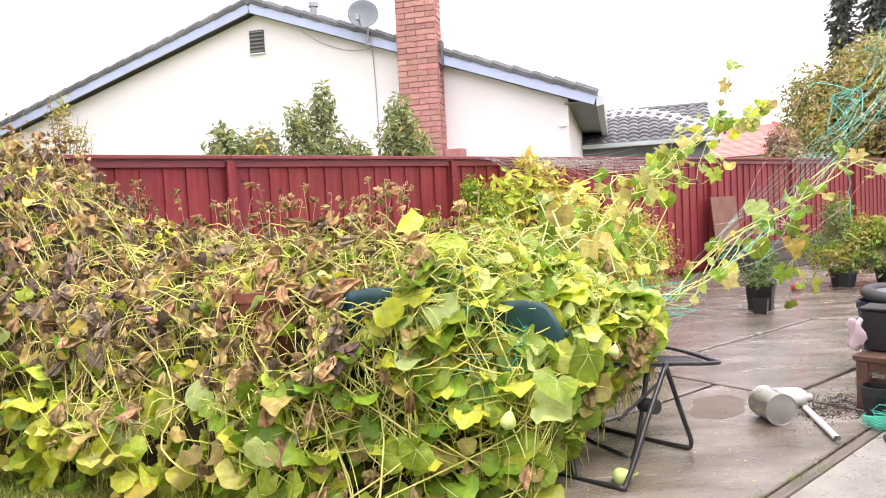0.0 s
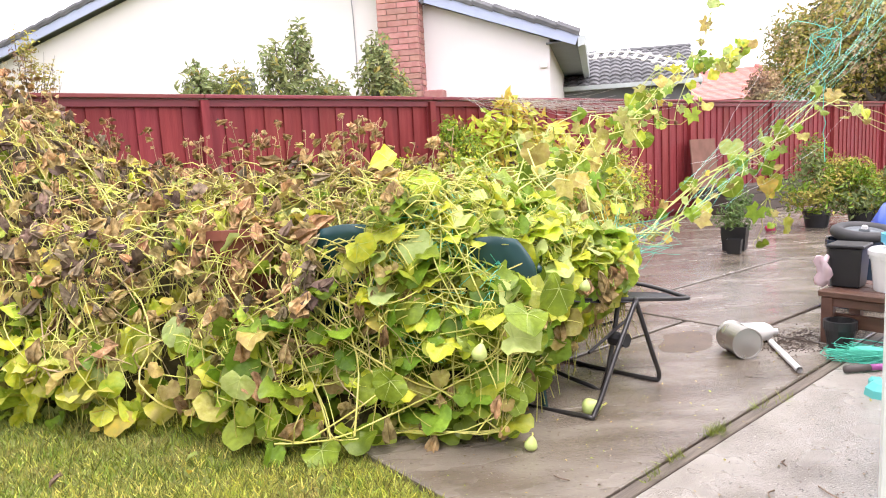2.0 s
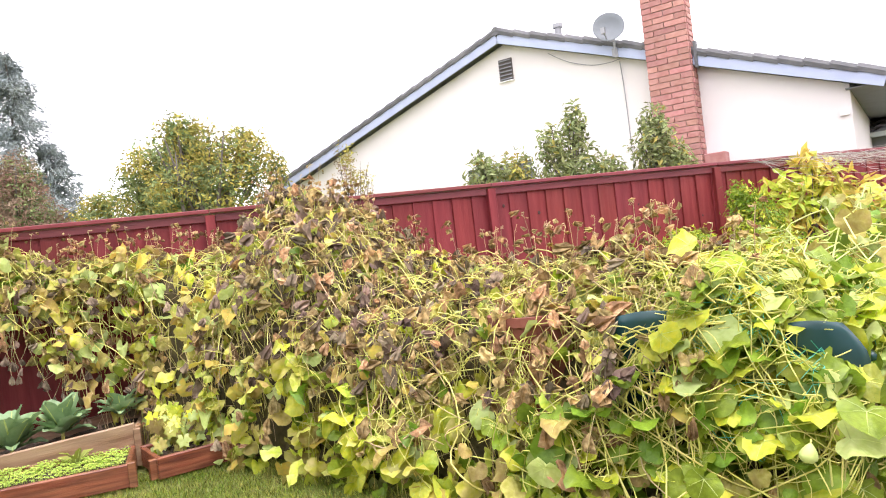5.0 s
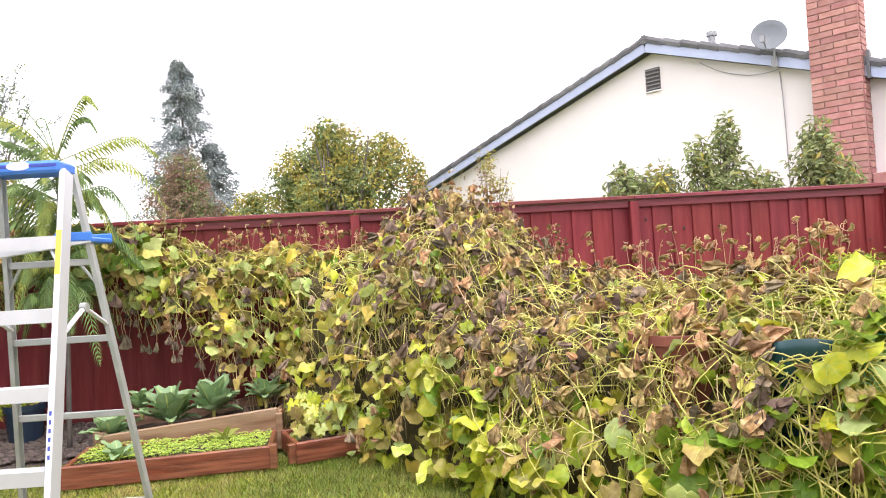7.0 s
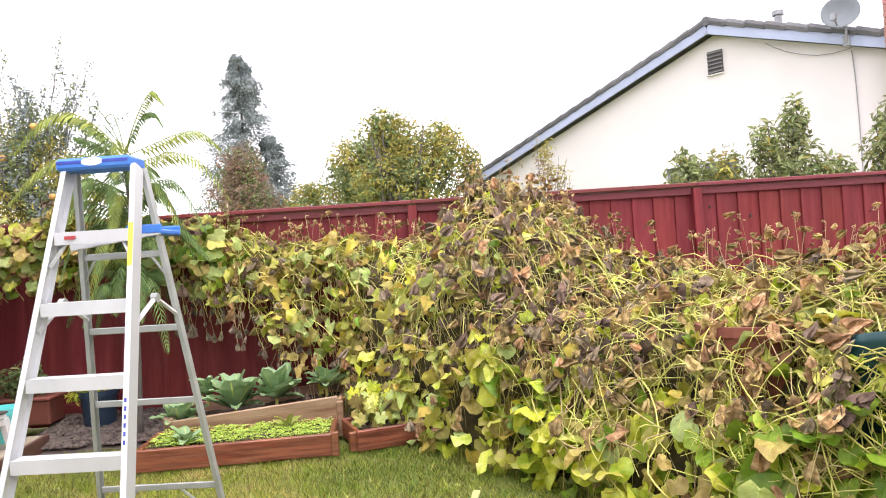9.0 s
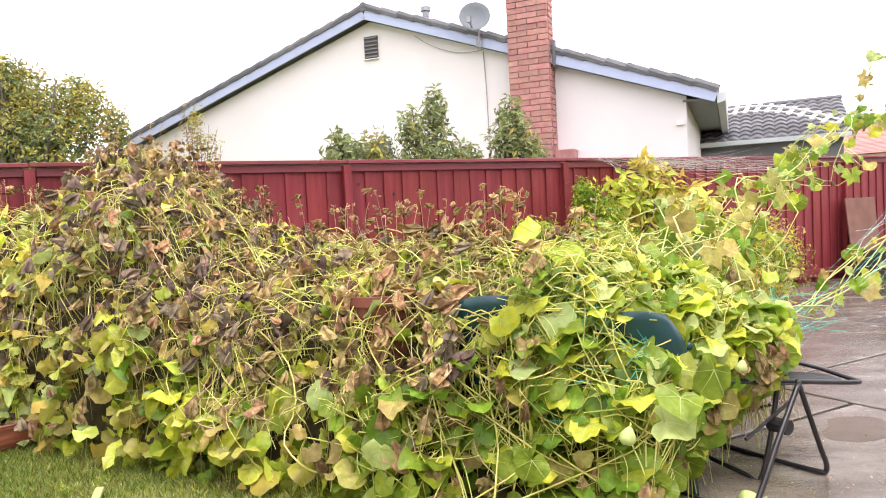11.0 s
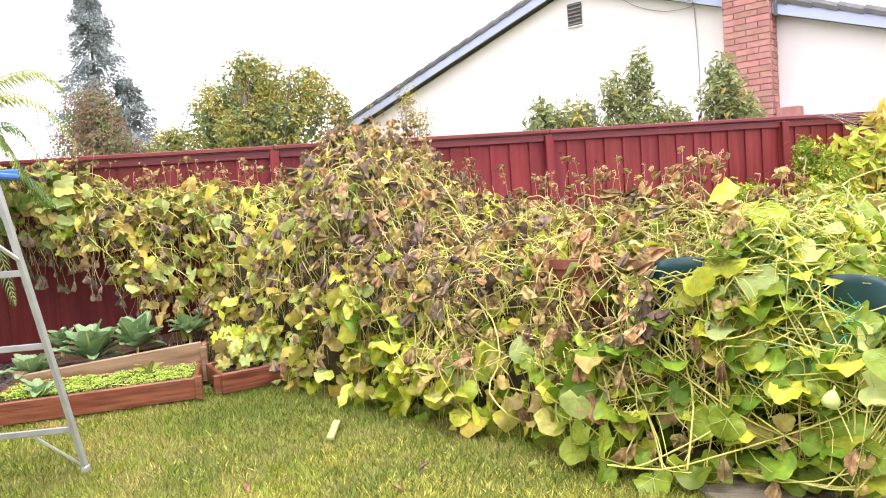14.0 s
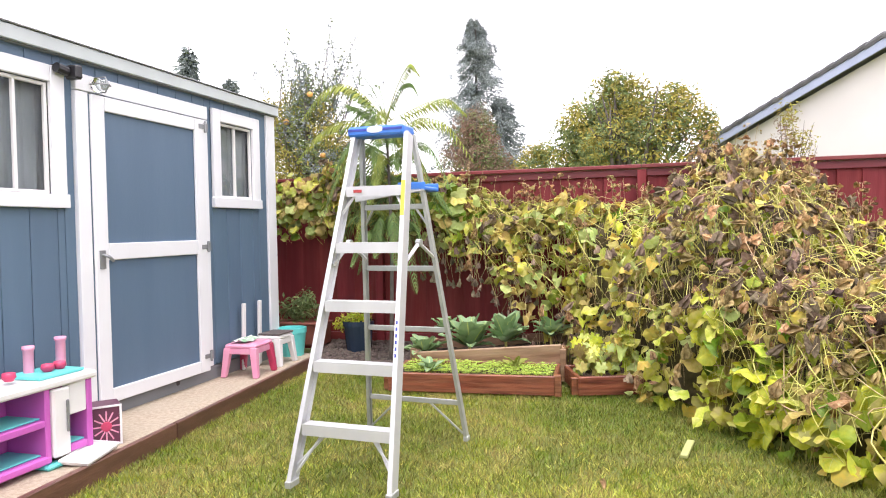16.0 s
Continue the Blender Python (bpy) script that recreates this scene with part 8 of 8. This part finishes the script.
stool("small worn white wooden step stool", pose(-3.34, 5.36, 0.088, 0, 0, 2), 0.22, 0.28, 0.27, M["white_plastic"], [M["white_plastic"]], "step stools")
packet = thing("seed_packet", "crumpled green and white packet on the stool", "packet", pose(-3.34, 4.86, 0.363))
pk = Shape()
pk.add([(-0.07 + 0.028 * i, -0.12 + 0.04 * j, 0.006 + 0.045 * abs(math.sin(i * 1.4 + j * 0.8)) * (1 - abs(i - 2.5) / 4)) for j in range(7) for i in range(6)], [(j * 6 + i, j * 6 + i + 1, (j + 1) * 6 + i + 1, (j + 1) * 6 + i) for j in range(6) for i in range(5)])
part("wrap", pk.mesh("wrap", shade("green_white_film", (0.10, 0.28, 0.12), 0.3, alt=(0.75, 0.80, 0.75), scale=14, amount=1.0)), packet)
slab("tile", thing("grey_tile", "flat grey tile lying on the white stool", "tile"), (-3.44, 5.23, 0.361), (-3.23, 5.50, 0.376), M["vent"])
for x_, y_, h_ in ((-3.46, 5.03, 0.58), (-3.46, 5.29, 0.58)):
    stick = thing("paint_stick", "upright white plastic stake", "stake", group="white stakes")
    part("shaft", board((0.024, 0.042, h_), M["white_plastic"], 0.004), stick, at=pose(x_ + 0.0, y_, 0.09 + h_ / 2, 0, 1.5, 0))
    part("hole", Shape().lathe([(0.0001, 0.0), (0.006, 0.0)], 8).mesh("hole", M["black_plastic"]), stick, at=pose(x_ + 0.018, y_, 0.09 + h_ - 0.03, 0, 90, 0))
bucket = pot("bucket", "open teal plastic bucket", (-3.40, 5.78, 0.086), 0.11, 0.135, 0.27, M["teal_plastic"], "bucket", 0.008, False)
part("bail", Shape().tube(curve_pts([(-0.12, 0, 0.23), (-0.06, -0.13, 0.20), (0.06, -0.13, 0.20), (0.12, 0, 0.23)], 14), 0.004, 5).mesh("bail", M["grey_metal"]), bucket)

# pebbles and pots against the fence behind the ladder
r = random.Random(77)
peb = Shape()
for _ in range(2000):
    x_, y_ = r.uniform(-3.35, -2.05), r.uniform(5.75, 6.62)
    q = r.uniform(0.011, 0.028)
    ax_, by_, hh, tw = q * r.uniform(0.8, 1.4), q * r.uniform(0.7, 1.1), q * r.uniform(0.5, 0.9), r.uniform(0, 6.28)
    z_ = 0.11 * (y_ - 5.7)
    pts = [(x_ + ax_ * k * math.cos(tw + 1.047 * i) - 0.3 * by_ * k * math.sin(tw), y_ + by_ * k * math.sin(tw + 1.047 * i), z_ + hh * h_) for k, h_ in ((0.85, -0.3), (1.0, 0.3), (0.62, 0.85)) for i in range(6)] + [(x_, y_, z_ + hh)]
    peb.add(pts, [(o + i, o + (i + 1) % 6, o + 6 + (i + 1) % 6, o + 6 + i) for o in (0, 6) for i in range(6)] + [(12 + i, 12 + (i + 1) % 6, 18) for i in range(6)])
peb.add([(-3.4, 5.7, -0.025), (-2.0, 5.7, -0.025), (-2.0, 6.66, 0.09), (-3.4, 6.66, 0.09)], [(0, 1, 2, 3)])
tagged(new("pebble_bed", peb.mesh("pebble_bed", M["pebble"], smooth=True)), "strip of small brown and grey pebbles", "pebbles", kind="stuff")
pot("glazed_pot", "dark blue glazed pot with a small yellow-green plant", (-2.92, 6.30, 0.055), 0.125, 0.155, 0.31, M["navy_pot"], "pot")
tree("pot_plant", "small yellow-green plant in the blue pot", (-2.92, 6.30, 0.32), 0.06, [((0.0, 0, 0.09), (0.16, 0.14, 0.07)), ((-0.16, -0.05, 0.02), (0.08, 0.06, 0.08))], 160, 0.05, ("leaf_lime", "leaf_yellow"), 81, 0.006, 6, 0.0, "plant")
trough = thing("terracotta_trough", "terracotta trough with leafy plants by the shed", "planter", pose(-3.62, 6.35, 0.10))
part("body", Shape().box((0, 0, 0.11), (0.62, 0.26, 0.22)).mesh("body", M["terracotta"], bevel=0.015), trough)
part("rim", Shape().box((0, 0, 0.225), (0.66, 0.30, 0.03)).mesh("rim", M["terracotta"], bevel=0.008), trough)
tree("pot_plant", "dark leafy plants in the terracotta trough", (-3.62, 6.33, 0.33), 0.05, [((0.0, 0, 0.12), (0.26, 0.14, 0.16)), ((0.1, 0, 0.24), (0.1, 0.1, 0.12))], 320, 0.06, ("tree_green", "citrus"), 82, 0.006, 8, 0.0, "plant")
chip = thing("wood_offcut", "pale strip of wood lying on the lawn", "offcut", pose(0.14, 3.83, 0.012, 4, 0, -12))
part("strip", board((0.042, 0.25, 0.02), M["lawnchip"], 0.004), chip)

# ---- on the patio ----
can = thing("metal_can", "dull steel can lying on its side", "can", Matrix.Translation((3.79, 2.04, 0.088)) @ Matrix.Rotation(radians(-124), 4, "Z") @ Matrix.Rotation(radians(90), 4, "Y") @ Matrix.Scale(0.75, 4))
part("body", Shape().lathe([(0.106, -0.13), (0.116, -0.13), (0.117, -0.117), (0.112, -0.112), (0.112, 0.112), (0.117, 0.117), (0.116, 0.13), (0.108, 0.128), (0.106, 0.122), (0.001, 0.122)], 32).mesh("body", M["steel"], smooth=False), can)
part("inside", Shape().lathe([(0.106, -0.13), (0.104, 0.11), (0.001, 0.11)], 32).mesh("inside", M["steel"]), can)
part("lug", Shape().box((0.113, 0.0, -0.10), (0.012, 0.03, 0.03)).mesh("lug", M["steel"], bevel=0.004), can)
jug = thing("plastic_jug", "translucent white plastic jug lying behind the can", "jug", Matrix.Translation((4.10, 2.10, 0.058)) @ Matrix.Rotation(radians(-45), 4, "Z") @ Matrix.Rotation(radians(90), 4, "Y") @ Matrix.Scale(0.75, 4))
part("body", Shape().lathe([(0.001, -0.14), (0.06, -0.14), (0.072, -0.12), (0.074, 0.06), (0.05, 0.11), (0.025, 0.13), (0.025, 0.16), (0.001, 0.16)], 20).mesh("body", M["white_plastic"], smooth=True), jug)
part("grip", Shape().tube(curve_pts([(0.04, 0.0, 0.11), (0.10, 0, 0.06), (0.10, 0, -0.03), (0.068, 0, -0.06)], 10), 0.012, 6).mesh("grip", M["white_plastic"], smooth=True), jug)
pipe_ = thing("plastic_pipe", "short length of white plastic pipe", "pipe")
pp = Shape()
ax = [Vector((4.08, 2.00, 0.018)), Vector((3.68, 1.655, 0.018))]
pp.tube(ax, 0.017, 14, False).tube([p for p in ax], 0.013, 14, False)
part("tube", pp.mesh("tube", M["white_plastic"], smooth=True), pipe_)
grit = Shape()
for _ in range(700):
    x_, y_ = r.gauss(4.25, 0.16), r.gauss(1.93, 0.09)
    q = r.uniform(0.003, 0.009)
    grit.add([(x_ + q * a, y_ + q * b_, q * c) for a, b_, c in ((1, 0, 0), (-0.6, 0.8, 0), (-0.6, -0.8, 0), (0, 0, 1))], [(0, 1, 3), (1, 2, 3), (2, 0, 3)])
tagged(new("spilled_soil", grit.mesh("spilled_soil", M["soil"])), "dark soil spilled on the concrete", "soil", kind="stuff")
deb = Shape()
for _ in range(420):
    x_, y_ = r.uniform(1.7, 4.4), r.uniform(0.9, 2.6)
    q = r.uniform(0.003, 0.009)
    a = r.uniform(0, 6.28)
    deb.add([(x_ + q * math.cos(a + t_), y_ + q * math.sin(a + t_) * r.uniform(0.4, 1), 0.003 + 0.003 * (i % 2)) for i, t_ in enumerate((0, 1.6, 3.1, 4.7))], [(0, 1, 2, 3)])
tagged(new("leaf_litter", deb.mesh("leaf_litter", M["leaf_dark"])), "scattered bits of dead leaf on wet concrete", "litter", kind="stuff")
for i, (x_, y_, ln, a) in enumerate(((2.36, 1.14, 0.07, 20), (2.50, 1.0, 0.13, 70), (2.44, 0.97, 0.09, 130), (2.15, 0.95, 0.10, 160), (2.62, 1.22, 0.05, 40), (1.95, 1.72, 0.07, 100), (2.5, 2.0, 0.06, 30))):
    tw = thing("twig", "short dead twig on the wet concrete", "twig", pose(x_, y_, 0.006, 0, 0, a), "twigs")
    part("stem", Shape().tube(curve_pts([(-ln / 2, 0, 0), (0, 0.012, 0.004), (ln / 2, -0.004, 0.0)], 7), 0.0028, 5).mesh("stem", M["leaf_dark"]), tw)
for i, (x_, y_, n_) in enumerate(((2.72, 1.55, 120), (2.36, 1.53, 40), (3.10, 1.56, 26), (3.28, 1.53, 20), (2.2, 1.50, 24))):
    s = Shape()
    for _ in range(n_):
        bx, by = x_ + r.gauss(0, 0.04), y_ + r.gauss(0, 0.012)
        h = r.uniform(0.015, 0.06)
        s.add([(bx - 0.0025, by, 0), (bx + 0.0025, by, 0), (bx + r.gauss(0, 0.03), by + r.gauss(0, 0.03), h)], [(0, 1, 2)])
    tagged(new("grass_tuft", s.mesh("grass_tuft", M["frond"])), "tuft of grass growing in the patio joint", "grass", "tufts in the joint")

bench = thing("wooden_bench", "low dark wet wooden bench holding tubs", "bench")
for i in range(4):
    slab("seat_board", bench, (4.30 + 0.115 * i, 0.75, 0.275), (4.408 + 0.115 * i, 1.84, 0.31), M["benchwood"], bevel=0.005)
slab("apron", bench, (4.32, 0.78, 0.22), (4.345, 1.82, 0.272), M["benchwood"])
slab("stretcher", bench, (4.38, 0.78, 0.09), (4.41, 1.80, 0.17), M["benchwood"])
for x_ in (4.31, 4.70):
    for y_ in (0.80, 1.76):
        slab("leg", bench, (x_, y_, 0.0), (x_ + 0.05, y_ + 0.065, 0.273), M["benchwood"])
bin_ = thing("black_bin", "square black plastic bin on the bench", "bin", pose(4.52, 1.76, 0.312, 0, 0, 6))
tb = Shape()
for z, w in ((0.0, 0.075), (0.235, 0.09)):
    tb.v += [(a * w, b_ * w, z) for a, b_ in ((-1, -1), (1, -1), (1, 1), (-1, 1))]
tb.f = [(0, 1, 5, 4), (1, 2, 6, 5), (2, 3, 7, 6), (3, 0, 4, 7), (3, 2, 1, 0), (4, 5, 6, 7)]
tb.m = [0] * 6
part("body", tb.mesh("body", M["black_plastic"], bevel=0.008), bin_)
part("lid", Shape().box((0, 0, 0.243), (0.20, 0.20, 0.02)).mesh("lid", M["black_plastic"], bevel=0.006), bin_)
rag = thing("rag", "crumpled pale pink cloth hanging by the bin", "cloth", pose(4.40, 1.845, 0.312))
rg = Shape()
rg.add([(0.0 + 0.02 * math.sin(i * 1.7 + j), -0.03 + 0.02 * i + 0.01 * math.sin(j * 2), 0.01 + 0.035 * j + 0.01 * math.sin(i * 2.3)) for j in range(6) for i in range(5)], [(j * 5 + i, j * 5 + i + 1, (j + 1) * 5 + i + 1, (j + 1) * 5 + i) for j in range(5) for i in range(4)])
cl = part("fold", rg.mesh("fold", M["pinkcloth"], smooth=True), rag)
cl.modifiers.new("thick", "SOLIDIFY").thickness = 0.012
wb = pot("white_bucket", "white plastic bucket on the bench", (4.52, 1.52, 0.312), 0.10, 0.12, 0.23, M["white_plastic"], "bucket", 0.008, False)
part("lid", Shape().lathe([(0.001, 0.245), (0.12, 0.243), (0.135, 0.23), (0.135, 0.205), (0.128, 0.205)], 24).mesh("lid", M["white_plastic"]), wb, "white bucket lid")
pot("blue_bowl", "pale blue plastic bowl on the bucket lid", (4.52, 1.50, 0.559), 0.06, 0.085, 0.08, M["sky_plastic"], "bowl", 0.006, False)
pot("black_pot", "empty black plastic nursery pot under the bench", (4.27, 1.70, 0.0), 0.062, 0.08, 0.16, M["black_plastic"], "pot", 0.008)
tubd = pot("dark_tub", "dark plastic tub under the wheel", (5.42, 2.02, 0.0), 0.20, 0.23, 0.47, M["navy_pot"], "tub", 0.01)
wheel = thing("wheel", "black rubber cart wheel lying flat on a tub", "wheel", pose(5.42, 2.02, 0.512, 6, -4, 0))
tor = Shape()
n1, n2 = 28, 10
for i in range(n1):
    a = 2 * math.pi * i / n1
    for j in range(n2):
        b_ = 2 * math.pi * j / n2
        rr = 0.165 + 0.048 * math.cos(b_)
        tor.v.append((rr * math.cos(a), rr * math.sin(a), 0.042 * math.sin(b_)))
tor.f = [(i * n2 + j, ((i + 1) % n1) * n2 + j, ((i + 1) % n1) * n2 + (j + 1) % n2, i * n2 + (j + 1) % n2) for i in range(n1) for j in range(n2)]
tor.m = [0] * len(tor.f)
part("tyre", tor.mesh("tyre", M["rubber"], smooth=True), wheel)
part("rim", Shape().lathe([(0.001, 0.02), (0.03, 0.03), (0.035, 0.012), (0.10, 0.005), (0.13, 0.02), (0.13, -0.02), (0.001, -0.02)], 24).mesh("rim", M["dish"]), wheel, "pale grey rim")
part("hub", Shape().lathe([(0.001, 0.055), (0.018, 0.05), (0.02, 0.025)], 12).mesh("hub", M["white_plastic"]), wheel, "white hub cap")
pool = thing("paddling_pool", "upturned blue plastic paddling pool", "pool", pose(7.25, 2.0, 0.0, 4, 0, 0))
part("shell", Shape().lathe([(0.72, 0.0), (0.74, 0.03), (0.70, 0.06), (0.66, 0.30), (0.56, 0.52), (0.40, 0.62), (0.20, 0.66), (0.001, 0.67)], 40).mesh("shell", M["blue_pool"], smooth=True), pool)
part("lip", Shape().tube([(0.73 * math.cos(i * math.pi / 16), 0.73 * math.sin(i * math.pi / 16), 0.03) for i in range(33)], 0.025, 8).mesh("lip", M["blue_pool"], smooth=True), pool)
roll = thing("net_roll", "loose roll of teal netting on the patio", "netting", pose(4.12, 1.42, 0.0, 0, 0, -70))
nr = Shape()
nr.tube(curve_pts([(-0.16, 0, 0.035), (0.0, 0.01, 0.04), (0.18, 0, 0.03)], 8), [0.03, 0.042, 0.045, 0.04, 0.04, 0.04, 0.035, 0.025], 10)
for _ in range(70):
    nr.tube(curve_pts([(r.uniform(-0.28, 0.2), r.gauss(0, 0.05), abs(r.gauss(0.03, 0.025))) for _ in range(4)], 10), 0.002, 3, False)
part("net", nr.mesh("net", M["net"]), roll)
mop = thing("toy_scooter_bar", "grey and purple toy bar with a small wheel", "toy", pose(3.93, 1.42, 0.022, 0, 0, -35))
part("grip", Shape().tube([(-0.13, 0, 0), (0.0, 0, 0)], 0.019, 10).mesh("grip", M["vent"], smooth=True), mop)
part("sleeve", Shape().tube([(0.001, 0, 0), (0.12, 0, 0.0)], 0.016, 10).mesh("sleeve", M["purple_plastic"], smooth=True), mop, "purple sleeve")
part("wheel", Shape().lathe([(0.001, -0.012), (0.03, -0.012), (0.05, -0.01), (0.055, 0.0), (0.05, 0.01), (0.03, 0.012), (0.001, 0.012)], 18).mesh("wheel", M["rubber"]), mop, "small dark wheel", pose(0.16, -0.01, 0.033, 90, 0, 0))
scoop = thing("teal_scoop", "teal plastic scoop lying on the patio", "toy", pose(3.62, 1.24, 0.0, 0, 0, 30))
part("bowl", Shape().lathe([(0.001, 0.07), (0.05, 0.062), (0.08, 0.035), (0.085, 0.0), (0.001, 0.0)], 8).mesh("bowl", M["teal_plastic"]), scoop)
part("spout", Shape().box((0.08, 0.02, 0.03), (0.07, 0.06, 0.05)).mesh("spout", M["teal_plastic"], bevel=0.012), scoop)
pole = thing("umbrella_pole", "slim black pole standing on the patio", "pole", pose(3.0, 0.968, 0.0))
part("shaft", Shape().tube([(0, 0, 0.0), (0, 0, 1.40)], 0.024, 12).mesh("shaft", M["black_metal"], smooth=True), pole)
part("sleeve", Shape().tube([(0, 0, 0.0), (0, 0, 0.5)], 0.03, 12).mesh("sleeve", M["grey_metal"], smooth=True), pole, "grey metal base sleeve")
part("clip", Shape().box((0.02, 0, 1.36), (0.045, 0.03, 0.05)).mesh("clip", M["black_plastic"], bevel=0.006), pole)

# far end of the patio
for at, sz in (((7.33, 4.02, 0.0), 0.26), ((7.10, 3.90, 0.0), 0.15)):
    np_ = thing("nursery_pot", "square black nursery pot on the patio", "pot", pose(*at, 0, 0, 20), "nursery pots")
    tb = Shape()
    for z, w in ((0.0, sz * 0.42), (sz, sz * 0.5)):
        tb.v += [(a * w, b_ * w, z) for a, b_ in ((-1, -1), (1, -1), (1, 1), (-1, 1))]
    tb.f = [(0, 1, 5, 4), (1, 2, 6, 5), (2, 3, 7, 6), (3, 0, 4, 7), (3, 2, 1, 0)]
    tb.m = [0] * 5
    part("body", tb.mesh("body", M["black_plastic"]), np_)
    slab("soil", np_, (-sz * 0.47, -sz * 0.47, sz - 0.045), (sz * 0.47, sz * 0.47, sz - 0.025), M["soil"])
tree("pot_plant", "leafy green plant in the black nursery pot", (7.33, 4.02, 0.22), 0.1, [((0, 0, 0.16), (0.24, 0.22, 0.18)), ((0.1, 0, 0.30), (0.14, 0.12, 0.16))], 300, 0.06, ("frond_dark", "tree_green"), 91, 0.008, 9, 0.05, "plant")
cup = thing("red_cup", "small coral red plastic cup fallen on the patio", "cup", pose(8.9, 4.42, 0.05, 75, 0, 40) @ Matrix.Scale(0.85, 4))
part("cup", Shape().lathe([(0.001, -0.06), (0.045, -0.06), (0.065, 0.06), (0.06, 0.06), (0.04, -0.05), (0.001, -0.05)], 16).mesh("cup", M["rose_plastic"], smooth=True), cup)
stack = thing("timber_planter", "weathered grey timber planter by the fence", "planter", pose(11.6, 5.8, 0.0, 0, 0, 0))
for i in range(3):
    part("plank", board((2.2, 0.06, 0.14), shade("grey_timber", (0.075, 0.058, 0.047), 0.85, alt=(0.045, 0.036, 0.03), scale=4, stretch=(1, 6, 6), bump=0.3, bump_scale=14) if i == 0 else bpy.data.materials["grey_timber"], 0.006), stack, at=pose(0.03 * i, 0, 0.075 + 0.148 * i))
    part("plank", board((0.06, 0.6, 0.14), bpy.data.materials["grey_timber"], 0.006), stack, at=pose(-1.06, 0.335, 0.075 + 0.148 * i))
    part("plank", board((0.06, 0.6, 0.14), bpy.data.materials["grey_timber"], 0.006), stack, at=pose(1.1, 0.335, 0.075 + 0.148 * i))
slab("soil", stack, (-1.02, 0.035, 0.2), (1.06, 0.62, 0.40), M["soil"])
panel = thing("leaning_panel", "sodden brown board leaning on the fence", "board", pose(10.9, 6.45, 0.0, -6, 0, 0))
part("sheet", board((0.75, 0.02, 1.22), M["card"], 0.004), panel, at=pose(0, 0, 0.612))
for i, (x_, y_, hh, seed) in enumerate(((9.6, 4.15, 1.25, 101), (9.95, 3.75, 0.9, 102), (10.3, 3.35, 0.85, 103), (10.6, 2.9, 0.9, 104))):
    pot("black_tub", "black nursery tub with a bushy shrub", (x_, y_, 0.0), 0.13, 0.16, 0.22, M["black_plastic"], "pot", 0.01)
    tree("potted_shrub", "bushy yellow-green shrub in a tub", (x_, y_, 0.18), 0.15, [((0, 0, hh * 0.24), (0.62, 0.48, hh * 0.28)), ((0.3, -0.1, hh * 0.40), (0.35, 0.3, hh * 0.2)), ((-0.15, 0, hh * 0.58), (0.22, 0.22, hh * 0.24))], 1500, 0.075, ("tree_yellow", "leaf_green", "tree_green"), seed, 0.012, 14, 0.14, "shrub")
for i, (x_, y_, kind) in enumerate(((0.95, 2.75, "leaf_yellow"), (1.02, 2.9, "leaf_pale"), (0.55, 3.1, "leaf_dark"), (0.75, 2.6, "leaf_lime"), (-0.3, 3.2, "leaf_brown"), (0.35, 2.9, "leaf_brown"))):
    q = Shape()
    q.add(*leaf_geo("curl", vr, 0.06, 0.8))
    tagged(new("fallen_leaf", q.mesh("fallen_leaf", M[kind])), "single fallen leaf on the grass", "leaf", "fallen leaves").matrix_basis = pose(x_, y_, 0.012, 0, 0, i * 50)

# bits of leaf, seed and grit washed over the concrete
lr = random.Random(77)
litter = Shape()
for n in range(520):
    if n % 3:
        x_, y_ = lr.uniform(1.6, 4.1), lr.uniform(1.66, 2.6)
    else:
        x_, y_ = lr.uniform(1.7, 6.5), lr.choice((lr.uniform(0.4, 1.58), lr.uniform(1.5, 1.66), lr.uniform(2.6, 4.5)))
    put_leaf(litter, leaf_geo("plain" if lr.random() < 0.6 else "curl", lr, lr.uniform(0.004, 0.013), 0.6), leaf_pose(Vector((x_, y_, 0.004)), Vector((0, 0, 1)), Vector((lr.gauss(0, 1), lr.gauss(0, 1), 0)), lr, 0.25), lr.choice((0, 0, 1, 2, 2, 3)))
tagged(new("leaf_litter", litter.mesh("leaf_litter", M["leaf_yellow"], M["leaf_lime"], M["leaf_dark"], M["leaf_brown"])), "scattered crumbs of leaf on wet concrete", "debris", kind="stuff")
